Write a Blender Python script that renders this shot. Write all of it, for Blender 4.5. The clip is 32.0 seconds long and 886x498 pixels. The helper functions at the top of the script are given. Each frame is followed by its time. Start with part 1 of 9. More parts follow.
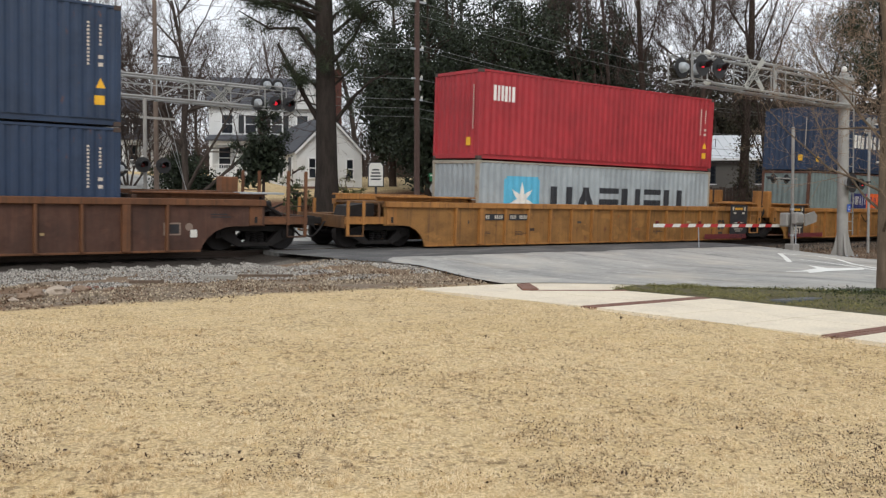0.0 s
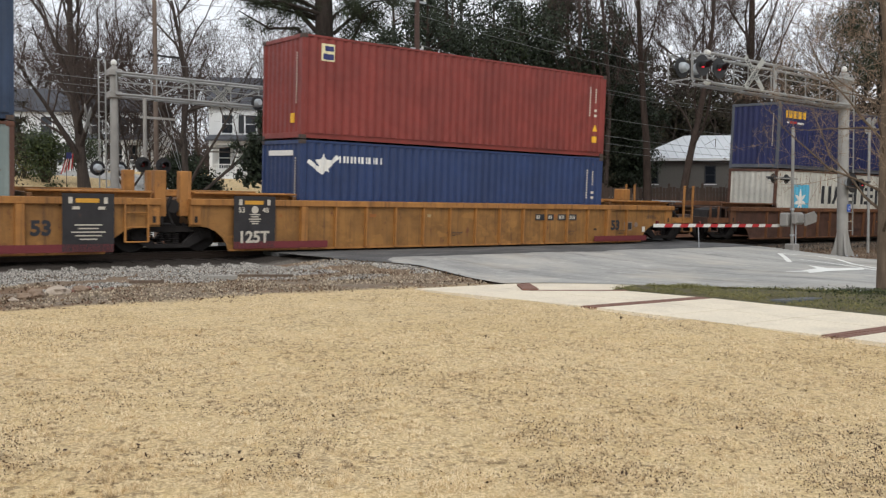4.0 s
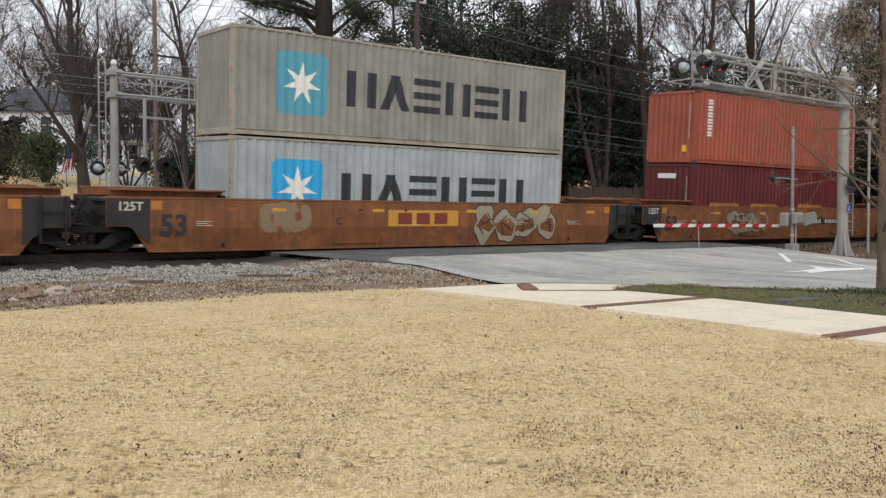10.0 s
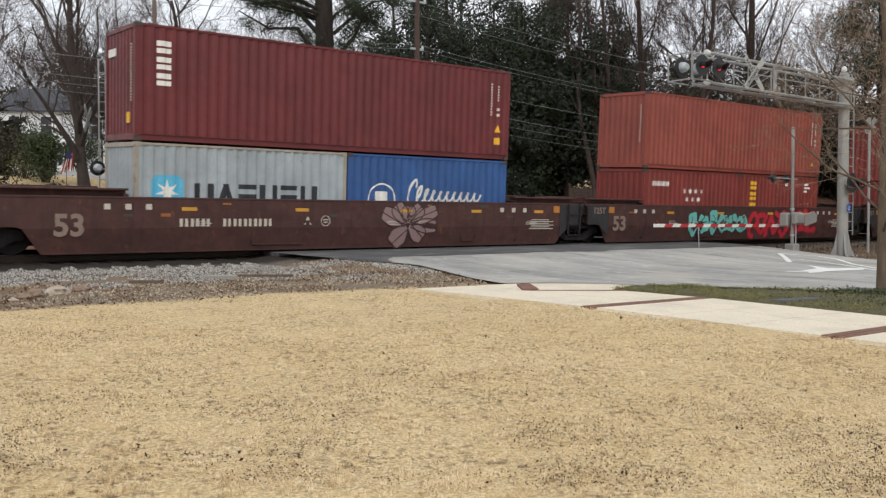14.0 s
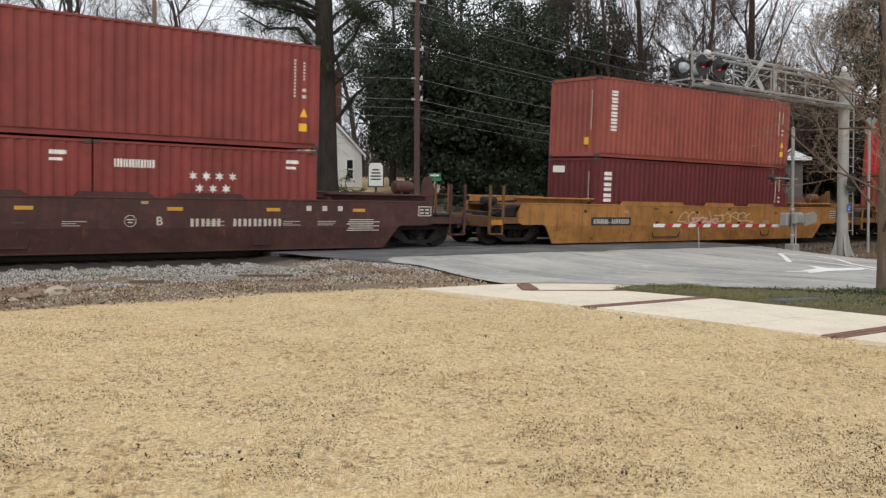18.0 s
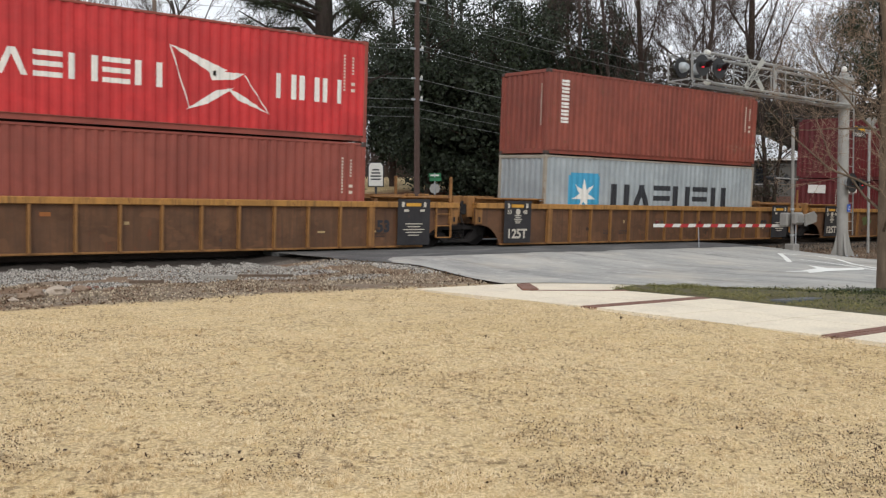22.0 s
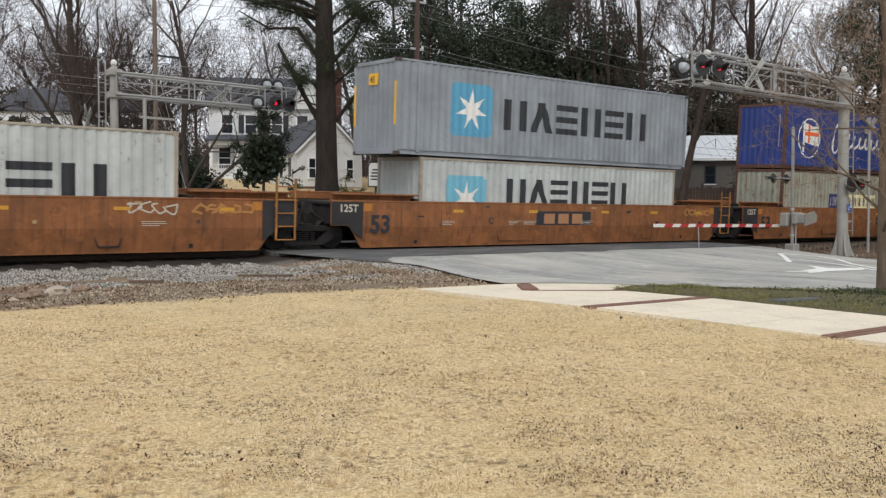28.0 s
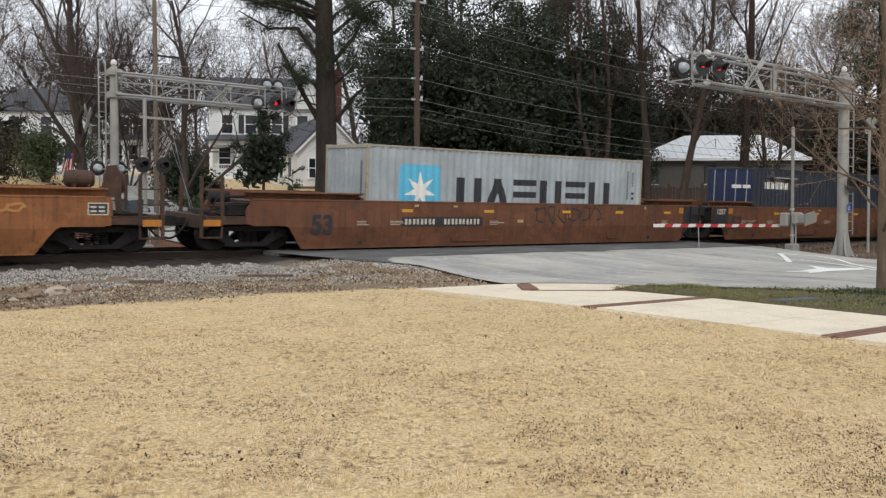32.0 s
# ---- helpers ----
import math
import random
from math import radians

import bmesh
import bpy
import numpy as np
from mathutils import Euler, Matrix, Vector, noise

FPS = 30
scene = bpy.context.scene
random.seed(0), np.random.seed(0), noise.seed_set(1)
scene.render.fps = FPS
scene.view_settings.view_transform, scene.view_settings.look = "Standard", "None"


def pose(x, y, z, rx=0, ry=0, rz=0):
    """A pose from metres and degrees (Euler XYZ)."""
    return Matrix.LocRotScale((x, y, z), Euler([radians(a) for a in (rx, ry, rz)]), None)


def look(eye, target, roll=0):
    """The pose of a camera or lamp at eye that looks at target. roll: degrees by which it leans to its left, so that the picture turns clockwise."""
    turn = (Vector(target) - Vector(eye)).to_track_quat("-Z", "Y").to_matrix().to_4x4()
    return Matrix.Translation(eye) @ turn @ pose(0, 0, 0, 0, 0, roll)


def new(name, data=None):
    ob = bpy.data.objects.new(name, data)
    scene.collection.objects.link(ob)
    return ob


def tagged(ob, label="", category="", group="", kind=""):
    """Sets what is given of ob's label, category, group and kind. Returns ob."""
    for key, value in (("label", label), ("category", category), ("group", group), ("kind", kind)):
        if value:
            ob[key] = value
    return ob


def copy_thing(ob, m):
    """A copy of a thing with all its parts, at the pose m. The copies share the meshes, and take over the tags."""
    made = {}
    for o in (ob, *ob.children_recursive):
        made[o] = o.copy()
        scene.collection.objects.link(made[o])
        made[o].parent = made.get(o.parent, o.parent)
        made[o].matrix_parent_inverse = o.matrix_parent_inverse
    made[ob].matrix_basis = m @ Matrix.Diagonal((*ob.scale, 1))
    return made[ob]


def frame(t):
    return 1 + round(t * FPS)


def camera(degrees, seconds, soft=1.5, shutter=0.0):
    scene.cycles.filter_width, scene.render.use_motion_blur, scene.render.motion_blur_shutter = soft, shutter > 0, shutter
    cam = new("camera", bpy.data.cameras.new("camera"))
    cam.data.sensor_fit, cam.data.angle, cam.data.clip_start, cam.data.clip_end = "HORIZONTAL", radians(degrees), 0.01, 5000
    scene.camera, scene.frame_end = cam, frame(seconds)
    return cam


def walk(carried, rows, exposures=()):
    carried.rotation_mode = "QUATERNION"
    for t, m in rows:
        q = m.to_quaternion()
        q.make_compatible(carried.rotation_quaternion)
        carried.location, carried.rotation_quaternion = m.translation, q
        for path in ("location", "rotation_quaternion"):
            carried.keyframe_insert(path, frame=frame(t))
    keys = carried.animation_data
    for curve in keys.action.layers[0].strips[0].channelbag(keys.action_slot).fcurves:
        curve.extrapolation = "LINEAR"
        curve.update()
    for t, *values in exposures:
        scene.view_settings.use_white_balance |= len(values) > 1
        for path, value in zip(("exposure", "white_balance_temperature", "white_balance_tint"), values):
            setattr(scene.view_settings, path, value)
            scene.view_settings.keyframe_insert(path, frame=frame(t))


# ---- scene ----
# ---- camera and its walk ----
EYE = Vector((0.0, -23.128, 0.65))
AIM = EYE + Vector((0.60219, 0.79793, -0.02583)) * 20
cam = camera(53.77, 32.0, soft=1.3, shutter=0.1)
walk(cam, [(0.0, look(EYE, AIM)), (32.0, look(EYE, AIM))])

# ---- world, sun, exposure: a white overcast winter sky ----
SUN_EL, SUN_AZ = 42.0, 215.0
world = bpy.data.worlds.new("overcast_sky")
scene.world = world
world.use_nodes = True
wn, wl = world.node_tree.nodes, world.node_tree.links
wn.clear()
w_out, w_bg = wn.new("ShaderNodeOutputWorld"), wn.new("ShaderNodeBackground")
w_sky, w_mix = wn.new("ShaderNodeTexSky"), wn.new("ShaderNodeMixRGB")
w_sky.sky_type, w_sky.sun_disc = "NISHITA", False
w_sky.sun_elevation, w_sky.sun_rotation = radians(SUN_EL), radians(SUN_AZ)
w_sky.dust_density, w_sky.air_density = 3.0, 1.0
w_mix.inputs[0].default_value = 0.9
w_mix.inputs[2].default_value = (8.6, 8.9, 9.4, 1)
wl.new(w_sky.outputs[0], w_mix.inputs[1])
wl.new(w_mix.outputs[0], w_bg.inputs[0])
w_bg.inputs[1].default_value = 0.105
wl.new(w_bg.outputs[0], w_out.inputs[0])
sun = new("sun", bpy.data.lights.new("sun", "SUN"))
sun.data.energy, sun.data.angle, sun.data.color = 1.0, radians(25), (1.0, 0.96, 0.9)
az, el = radians(SUN_AZ), radians(SUN_EL)
sun.matrix_world = look(Vector((math.sin(az) * math.cos(el), math.cos(az) * math.cos(el), math.sin(el))) * 80, (0, 0, 0))
scene.view_settings.exposure = 0.2


# ---- materials ----
def lin(r, g, b):
    f = lambda v: ((v / 255 + 0.055) / 1.055) ** 2.4 if v > 10 else v / 255 / 12.92
    return (f(r), f(g), f(b), 1.0)


class Nodes:
    """Short hand to wire a material."""

    def __init__(self, name):
        self.m = bpy.data.materials.new(name)
        self.m.use_nodes = True
        self.t = self.m.node_tree
        self.b = self.t.nodes["Principled BSDF"]

    def n(self, kind, **values):
        node = self.t.nodes.new("ShaderNode" + kind)
        for k, v in values.items():
            node.inputs[k.replace("_", " ")].default_value = v
        return node

    def link(self, a, b):
        self.t.links.new(a, b)

    def coords(self, space="Object"):
        return self.n("TexCoord").outputs[space]

    def noise(self, scale, detail=4.0, rough=0.6, space="Object", stretch=(1, 1, 1)):
        node = self.n("TexNoise", Scale=scale, Detail=detail, Roughness=rough)
        mp = self.n("Mapping")
        mp.inputs["Scale"].default_value = stretch
        self.link(self.coords(space), mp.inputs[0])
        self.link(mp.outputs[0], node.inputs["Vector"])
        return node.outputs["Fac"]

    def ramp(self, fac, lo, hi, c0=(0, 0, 0, 1), c1=(1, 1, 1, 1)):
        node = self.n("ValToRGB")
        e = node.color_ramp.elements
        e[0].position, e[1].position, e[0].color, e[1].color = lo, hi, c0, c1
        self.link(fac, node.inputs[0])
        return node.outputs[0]

    def mix(self, fac, a, b, kind="MIX"):
        node = self.n("MixRGB")
        node.blend_type = kind
        for k, v in ((0, fac), (1, a), (2, b)):
            if isinstance(v, (tuple, float, int)):
                node.inputs[k].default_value = v
            else:
                self.link(v, node.inputs[k])
        return node.outputs[0]

    def math(self, op, a, b=0.0):
        node = self.n("Math")
        node.operation = op
        for k, v in ((0, a), (1, b)):
            if isinstance(v, (float, int)):
                node.inputs[k].default_value = v
            else:
                self.link(v, node.inputs[k])
        return node.outputs[0]

    def bump(self, height, strength=0.3, dist=0.02):
        node = self.n("Bump", Strength=strength, Distance=dist)
        self.link(height, node.inputs["Height"])
        self.link(node.outputs[0], self.b.inputs["Normal"])

    def done(self, color, rough=0.6, metal=0.0, spec=0.5):
        if isinstance(color, tuple):
            self.b.inputs["Base Color"].default_value = color
        else:
            self.link(color, self.b.inputs["Base Color"])
        if isinstance(rough, (float, int)):
            self.b.inputs["Roughness"].default_value = rough
        else:
            self.link(rough, self.b.inputs["Roughness"])
        self.b.inputs["Metallic"].default_value = metal
        self.b.inputs["Specular IOR Level"].default_value = spec
        return self.m


MATS = {}


def vary(c, k):
    return (min(c[0] * k, 1), min(c[1] * k, 1), min(c[2] * k, 1), 1)


def painted(name, rgb, rust=0.25, rough=0.5, streak=0.35, dark=0.6, grime=0.0):
    """Weathered paint on steel: broad fading, streaks that run down, specks and runs of rust."""
    if name in MATS:
        return MATS[name]
    s = Nodes(name)
    c = lin(*rgb)
    broad = s.ramp(s.noise(0.8, 4), 0.36, 0.64, vary(c, 0.8), vary(c, 1.12))
    runs = s.ramp(s.noise(2.2, 6, 0.7, stretch=(2.5, 2.5, 0.16)), 0.46, 0.64)
    col = s.mix(s.math("MULTIPLY", runs, streak), broad, vary(c, dark))
    smudge = s.ramp(s.noise(1.5, 7, 0.72), 0.5, 0.62)
    col = s.mix(s.math("MULTIPLY", smudge, min(0.6, 0.25 + 0.5 * streak)), col, vary(c, 0.5 + 0.4 * dark))
    chalk = s.ramp(s.noise(2.6, 7, 0.75, stretch=(1.6, 1.6, 0.4)), 0.56, 0.7)
    col = s.mix(s.math("MULTIPLY", chalk, 0.25), col, vary(c, 1.35))
    speck = s.ramp(s.noise(5.5, 8, 0.75, stretch=(1, 1, 0.5)), 0.67 - 0.15 * rust, 0.75 - 0.13 * rust)
    col = s.mix(s.math("MULTIPLY", speck, min(1.0, 0.4 + rust)), col, lin(106, 64, 40))
    if grime:
        # soot in broad blotches, thin runs, and patches touched up in fresher paint
        soot = s.ramp(s.noise(0.7, 8, 0.72, stretch=(1, 1, 1.6)), 0.47, 0.66)
        col = s.mix(s.math("MULTIPLY", soot, grime), col, vary(c, 0.38))
        thin = s.ramp(s.noise(5.0, 5, 0.65, stretch=(1.6, 1.6, 0.07)), 0.54, 0.66)
        col = s.mix(s.math("MULTIPLY", thin, 0.8 * grime), col, lin(62, 44, 34))
        fresh = s.ramp(s.noise(0.9, 3, 0.5, stretch=(1.2, 1, 2.2)), 0.62, 0.635)
        col = s.mix(s.math("MULTIPLY", fresh, 0.6 * grime), col, vary(c, 1.4))
    s.bump(s.noise(9, 5), 0.12, 0.01)
    MATS[name] = s.done(col, s.ramp(s.noise(3, 4), 0.2, 0.8, (rough - 0.1,) * 3 + (1,), (rough + 0.2,) * 3 + (1,)))
    return MATS[name]


def plain(name, rgb, rough=0.6, metal=0.0, grain=12.0, depth=0.15, spread=0.12):
    """An even surface with fine grain."""
    if name in MATS:
        return MATS[name]
    s = Nodes(name)
    c = lin(*rgb)
    a = s.ramp(s.noise(grain, 5), 0.25, 0.8, vary(c, 1 - spread), vary(c, 1 + spread))
    b = s.mix(s.math("MULTIPLY", s.ramp(s.noise(grain * 0.09, 3), 0.4, 0.8), 0.35), a, vary(c, 1 - 2.2 * spread))
    s.bump(s.noise(grain * 2, 4), depth, 0.01)
    MATS[name] = s.done(b, rough, metal)
    return MATS[name]


def glow(name, rgb, strength):
    if name not in MATS:
        s = Nodes(name)
        s.b.inputs["Emission Color"].default_value = lin(*rgb)
        s.b.inputs["Emission Strength"].default_value = strength
        MATS[name] = s.done(lin(*rgb), 0.3)
    return MATS[name]


# ---- mesh helpers ----
def mesh_of(name, verts, faces, smooth=False):
    me = bpy.data.meshes.new(name)
    me.from_pydata([tuple(v) for v in verts], [], [tuple(f) for f in faces])
    me.update()
    if smooth:
        me.polygons.foreach_set("use_smooth", [True] * len(me.polygons))
    return me


class Geo:
    """Collects vertices and faces of one part."""

    def __init__(self):
        self.v, self.f = [], []

    def add(self, verts, faces):
        k = len(self.v)
        self.v += [tuple(p) for p in verts]
        self.f += [tuple(i + k for i in q) for q in faces]
        return self

    def box(self, x0, x1, y0, y1, z0, z1, b=0.0):
        """A box; b bevels the edges that run along its longest side and its ends."""
        if b <= 0:
            return self.add([(x, y, z) for x in (x0, x1) for y in (y0, y1) for z in (z0, z1)],
                            [(0, 1, 3, 2), (4, 6, 7, 5), (0, 4, 5, 1), (2, 3, 7, 6), (0, 2, 6, 4), (1, 5, 7, 3)])
        bm = bmesh.new()
        bmesh.ops.create_cube(bm, size=1.0, matrix=Matrix.LocRotScale(((x0 + x1) / 2, (y0 + y1) / 2, (z0 + z1) / 2), None, (x1 - x0, y1 - y0, z1 - z0)))
        bmesh.ops.bevel(bm, geom=bm.edges[:], offset=b, segments=1, affect="EDGES")
        bm.verts.ensure_lookup_table()
        self.add([p.co[:] for p in bm.verts], [[p.index for p in f.verts] for f in bm.faces])
        bm.free()
        return self

    def prism(self, pts, axis, a, b):
        """A polygon drawn out along an axis from a to b; pts are the two other coordinates, in order."""
        n = len(pts)
        put = {"x": lambda p, w: (w, p[0], p[1]), "y": lambda p, w: (p[0], w, p[1]), "z": lambda p, w: (p[0], p[1], w)}[axis]
        return self.add([put(p, a) for p in pts] + [put(p, b) for p in pts],
                        [tuple(range(n))[::-1], tuple(range(n, 2 * n))] + [(i, (i + 1) % n, n + (i + 1) % n, n + i) for i in range(n)])

    def tube(self, path, radii, sides=8, caps=True):
        """A round bar along a path, with a radius at each point."""
        path = [Vector(p) for p in path]
        if isinstance(radii, (int, float)):
            radii = [radii] * len(path)
        rings = []
        for i, p in enumerate(path):
            d = (path[min(i + 1, len(path) - 1)] - path[max(i - 1, 0)]).normalized()
            u = d.orthogonal().normalized() if i == 0 else (u - d * u.dot(d)).normalized()
            w = d.cross(u)
            rings.append([p + radii[i] * (math.cos(a) * u + math.sin(a) * w) for a in [2 * math.pi * k / sides for k in range(sides)]])
        faces = [(i * sides + k, i * sides + (k + 1) % sides, (i + 1) * sides + (k + 1) % sides, (i + 1) * sides + k) for i in range(len(path) - 1) for k in range(sides)]
        if caps:
            faces += [tuple(range(sides))[::-1], tuple(range((len(path) - 1) * sides, len(path) * sides))]
        return self.add([q for ring in rings for q in ring], faces)

    def turn(self, profile, center, axis="z", sides=24):
        """A body of revolution: profile is (radius, height along the axis)."""
        put = {"x": lambda r, h, a: (h, r * math.cos(a), r * math.sin(a)), "y": lambda r, h, a: (r * math.cos(a), h, r * math.sin(a)), "z": lambda r, h, a: (r * math.cos(a), r * math.sin(a), h)}[axis]
        c, n = Vector(center), len(profile)
        verts = [c + Vector(put(r, h, 2 * math.pi * k / sides)) for r, h in profile for k in range(sides)]
        faces = [(i * sides + k, i * sides + (k + 1) % sides, (i + 1) * sides + (k + 1) % sides, (i + 1) * sides + k) for i in range(n - 1) for k in range(sides)]
        faces += [tuple(range(sides)), tuple(range((n - 1) * sides, n * sides))[::-1]]
        return self.add(verts, faces)

    def mesh(self, name, smooth=False):
        me = mesh_of(name, self.v, self.f, smooth)
        bm = bmesh.new()
        bm.from_mesh(me)
        bmesh.ops.recalc_face_normals(bm, faces=bm.faces[:])
        bm.to_mesh(me)
        bm.free()
        return me


def part(name, geo, material, parent=None, label="", m=None, smooth=False):
    """One mesh object under a thing or a part."""
    me = geo.mesh(name, smooth) if isinstance(geo, Geo) else geo
    ob = new(name, me)
    if not me.materials:
        me.materials.append(material)
    elif material is not None and me.materials[0] != material:
        ob.material_slots[0].link = "OBJECT"
        ob.material_slots[0].material = material
    ob.parent = parent
    if m is not None:
        ob.matrix_basis = m
    if label:
        ob["label"] = label
    return ob


def thing(name, label, category, m=None, group="", kind=""):
    ob = new(name)
    ob.empty_display_size = 0.2
    if m is not None:
        ob.matrix_basis = m
    return tagged(ob, label, category, group, kind)


def setting(name, geo, material, label="", smooth=False, category=""):
    ob = part(name, geo, material, smooth=smooth)
    return tagged(ob, label, category, "", "structure")


FONT = {}


def letters(text, size, bold=0.012):
    """Flat mesh of a short text, standing in the x-z plane, its base at z 0, its left at x 0."""
    if (text, size, bold) not in FONT:
        cu = bpy.data.curves.new("writing", "FONT")
        cu.body, cu.size, cu.extrude, cu.offset = text, size, 0.003, bold * size
        tmp = bpy.data.objects.new("writing", cu)
        me = bpy.data.meshes.new_from_object(tmp)
        me.transform(Matrix.Rotation(math.pi / 2, 4, "X"))
        bpy.data.objects.remove(tmp)
        FONT[(text, size, bold)] = me
    return FONT[(text, size, bold)]


# ---- the ground: lawn, dirt, bank; ballast and track; road and pavement ----
GRADE, CANT = 0.00444, 0.0579
RISE = [(-400, -2.0), (-60, -1.3), (-23, -0.95), (-14, -0.58), (-9.2, -0.47), (-6, -0.40), (-3.4, -0.36), (3.4, -0.3), (8, -0.1), (14, 0.3), (22, 0.7), (25.5, 2.1), (30, 3.1), (40, 4.1), (55, 5.3), (80, 6.4), (160, 9.0), (400, 11.0), (3000, 12.0)]


PAVED = [(-60, -1.23), (-23, -0.9), (-14, -0.56), (-9.2, -0.455), (0, -0.43)]


def along(table, v):
    for (a, p), (b, q) in zip(table, table[1:]):
        if v <= b:
            k = max(0.0, min(1.0, (v - a) / (b - a)))
            return p + (q - p) * k
    return table[-1][1]


def base_height(x, y):
    v = y + 0.35 * max(0.0, min(x, 90) - 20) * max(0.0, min(1.0, (y - 3.4) / 8))
    h = along(RISE, v)
    if y < -3.4:
        h += 0.05 * noise.noise((x * 0.25, y * 0.25, 0)) * min(1, (-3.4 - y) / 4)
    elif y > 22:
        h += 0.25 * noise.noise((x * 0.06, y * 0.06, 3))
    return h


def cant_z(x, y):
    """Height of the canted plane of the rail heads."""
    return GRADE * x + y * CANT


def road_left(y):
    """Left edge of the road: it flares where the pavement meets it, then bends away beside the verge."""
    return along([(-60, 84.0), (-30, 38.0), (-18, 20.0), (-14.6, 16.0), (-13.9, 15.2), (-13.2, 14.4), (-12.3, 13.7), (-11.9, 13.15), (-11.4, 13.0), (-10.5, 12.2), (-10.2, 11.25), (-9.06, 11.44), (-7.45, 11.85), (-6.3, 12.05), (-5.6, 11.8), (-4.6, 11.0), (-3.2, 10.6), (-1.0, 10.6), (3.0, 12.0), (60, 12.0)], y)


def road_right(y):
    return along([(-60, 96.0), (-30, 52.0), (-16, 31.0), (-12, 27.6), (-8, 28.6), (-5, 29.0), (60, 29.0)], y)


def road_h(x, y):
    a = abs(y)
    flat = cant_z(x, y) - 0.012
    if a < 1.7:
        return flat
    k = min(1.0, (a - 1.7) / 7.0)
    k = k * k * (3 - 2 * k)
    return (cant_z(x, 1.7 * (1 if y > 0 else -1)) - 0.012) * (1 - k) + (base_height(20, y) + 0.05) * k


def height(x, y):
    """The ground, with the shoulder of dirt that banks up to the road's edge."""
    h = base_height(x, y)
    if y < -9.6 and x > 7.0:
        # the lawn lies level with the pavement's edge, and under it
        e, w = 9.1 - 0.15 * (y + 10.2), along(PAVED, y)
        k = max(0.0, min(1.0, (x - e + 1.6) / 1.5)) * min(1.0, (-9.6 - y) / 0.6)
        h += (w - 0.004 - (0.08 if x > e + 0.1 else 0.0) - h) * k
    if 8.5 < x < 16 and -10.3 < y < -1.7:
        e = road_left(y)
        k = max(0.0, min(1.0, (x - (e - 1.9)) / 1.8)) * min(1.0, (y + 10.3) / 0.8) * max(0.0, min(1.0, (-2.2 - y) / 2.2))
        k = k * k * (3 - 2 * k)
        if x < e + 0.05:
            h += (road_h(e, y) - 0.02 - 0.07 * (1 - k) - h) * k + 0.05 * k * (1 - k) * noise.noise((x * 2, y * 2, 5))
        else:
            h = min(h, road_h(x, y) - 0.06)
    return h


def sheet(xs, ys, f, name):
    verts = [(x, y, f(x, y)) for y in ys for x in xs]
    n = len(xs)
    faces = [(j * n + i, j * n + i + 1, (j + 1) * n + i + 1, (j + 1) * n + i) for j in range(len(ys) - 1) for i in range(n - 1)]
    return mesh_of(name, verts, faces, True)


def steps(*stops):
    out = []
    for (a, b, d) in stops:
        k = max(1, round((b - a) / d))
        out += [a + (b - a) * i / k for i in range(k)]
    return out + [stops[-1][1]]


def lawn_material():
    s = Nodes("dormant_lawn")
    pos = s.n("NewGeometry").outputs["Position"]
    xyz = s.n("SeparateXYZ")
    s.link(pos, xyz.inputs[0])
    fine = s.noise(38, 6, 0.7)
    mid = s.noise(5.0, 5, 0.65)
    broad = s.noise(0.45, 4, 0.6)
    straw = s.ramp(fine, 0.38, 0.62, lin(160, 136, 102), lin(235, 213, 170))
    straw = s.mix(s.math("MULTIPLY", s.ramp(mid, 0.42, 0.72), 0.5), straw, lin(216, 190, 136))
    straw = s.mix(s.math("MULTIPLY", s.ramp(broad, 0.45, 0.7), 0.35), straw, lin(192, 164, 114))
    dead = s.math("MULTIPLY", s.ramp(s.noise(15, 6, 0.7), 0.52, 0.6), s.ramp(s.noise(1.6, 5), 0.34, 0.6))
    straw = s.mix(s.math("MULTIPLY", dead, 0.75), straw, lin(96, 76, 56))
    fleck = s.ramp(s.noise(34, 6, 0.75), 0.6, 0.67)
    straw = s.mix(s.math("MULTIPLY", fleck, 0.75), straw, lin(84, 66, 50))
    # dirt and mulch between the lawn and the track, and beyond it
    dirt = s.ramp(s.noise(14, 6, 0.7), 0.3, 0.75, lin(84, 72, 60), lin(166, 152, 134))
    dirt = s.mix(s.math("MULTIPLY", s.ramp(s.noise(1.2, 4), 0.45, 0.62), 0.8), dirt, lin(122, 98, 78))
    edge = s.math("ADD", xyz.outputs["Y"], s.math("MULTIPLY", s.math("SUBTRACT", s.noise(1.1, 5, 0.7), 0.5), 1.5))
    near = s.ramp(s.math("MULTIPLY", s.math("ADD", edge, 10.1), 2.0), 0.0, 1.0)
    mulch = s.ramp(s.noise(9, 6, 0.7), 0.3, 0.75, lin(70, 46, 36), lin(138, 100, 78))
    far = s.ramp(s.math("MULTIPLY", s.math("SUBTRACT", edge, 24.6), 0.7), 0.0, 1.0)
    back = s.mix(s.ramp(s.math("SUBTRACT", edge, 6.0), 0.0, 1.0), dirt, mulch)
    woods = s.ramp(s.math("MULTIPLY", s.math("SUBTRACT", edge, 62.0), 0.2), 0.0, 1.0)
    col = s.mix(near, straw, back)
    col = s.mix(far, col, s.mix(woods, straw, mulch))
    s.bump(s.math("ADD", fine, mid), 0.55, 0.05)
    return s.done(col, 0.95, 0.0, 0.15)


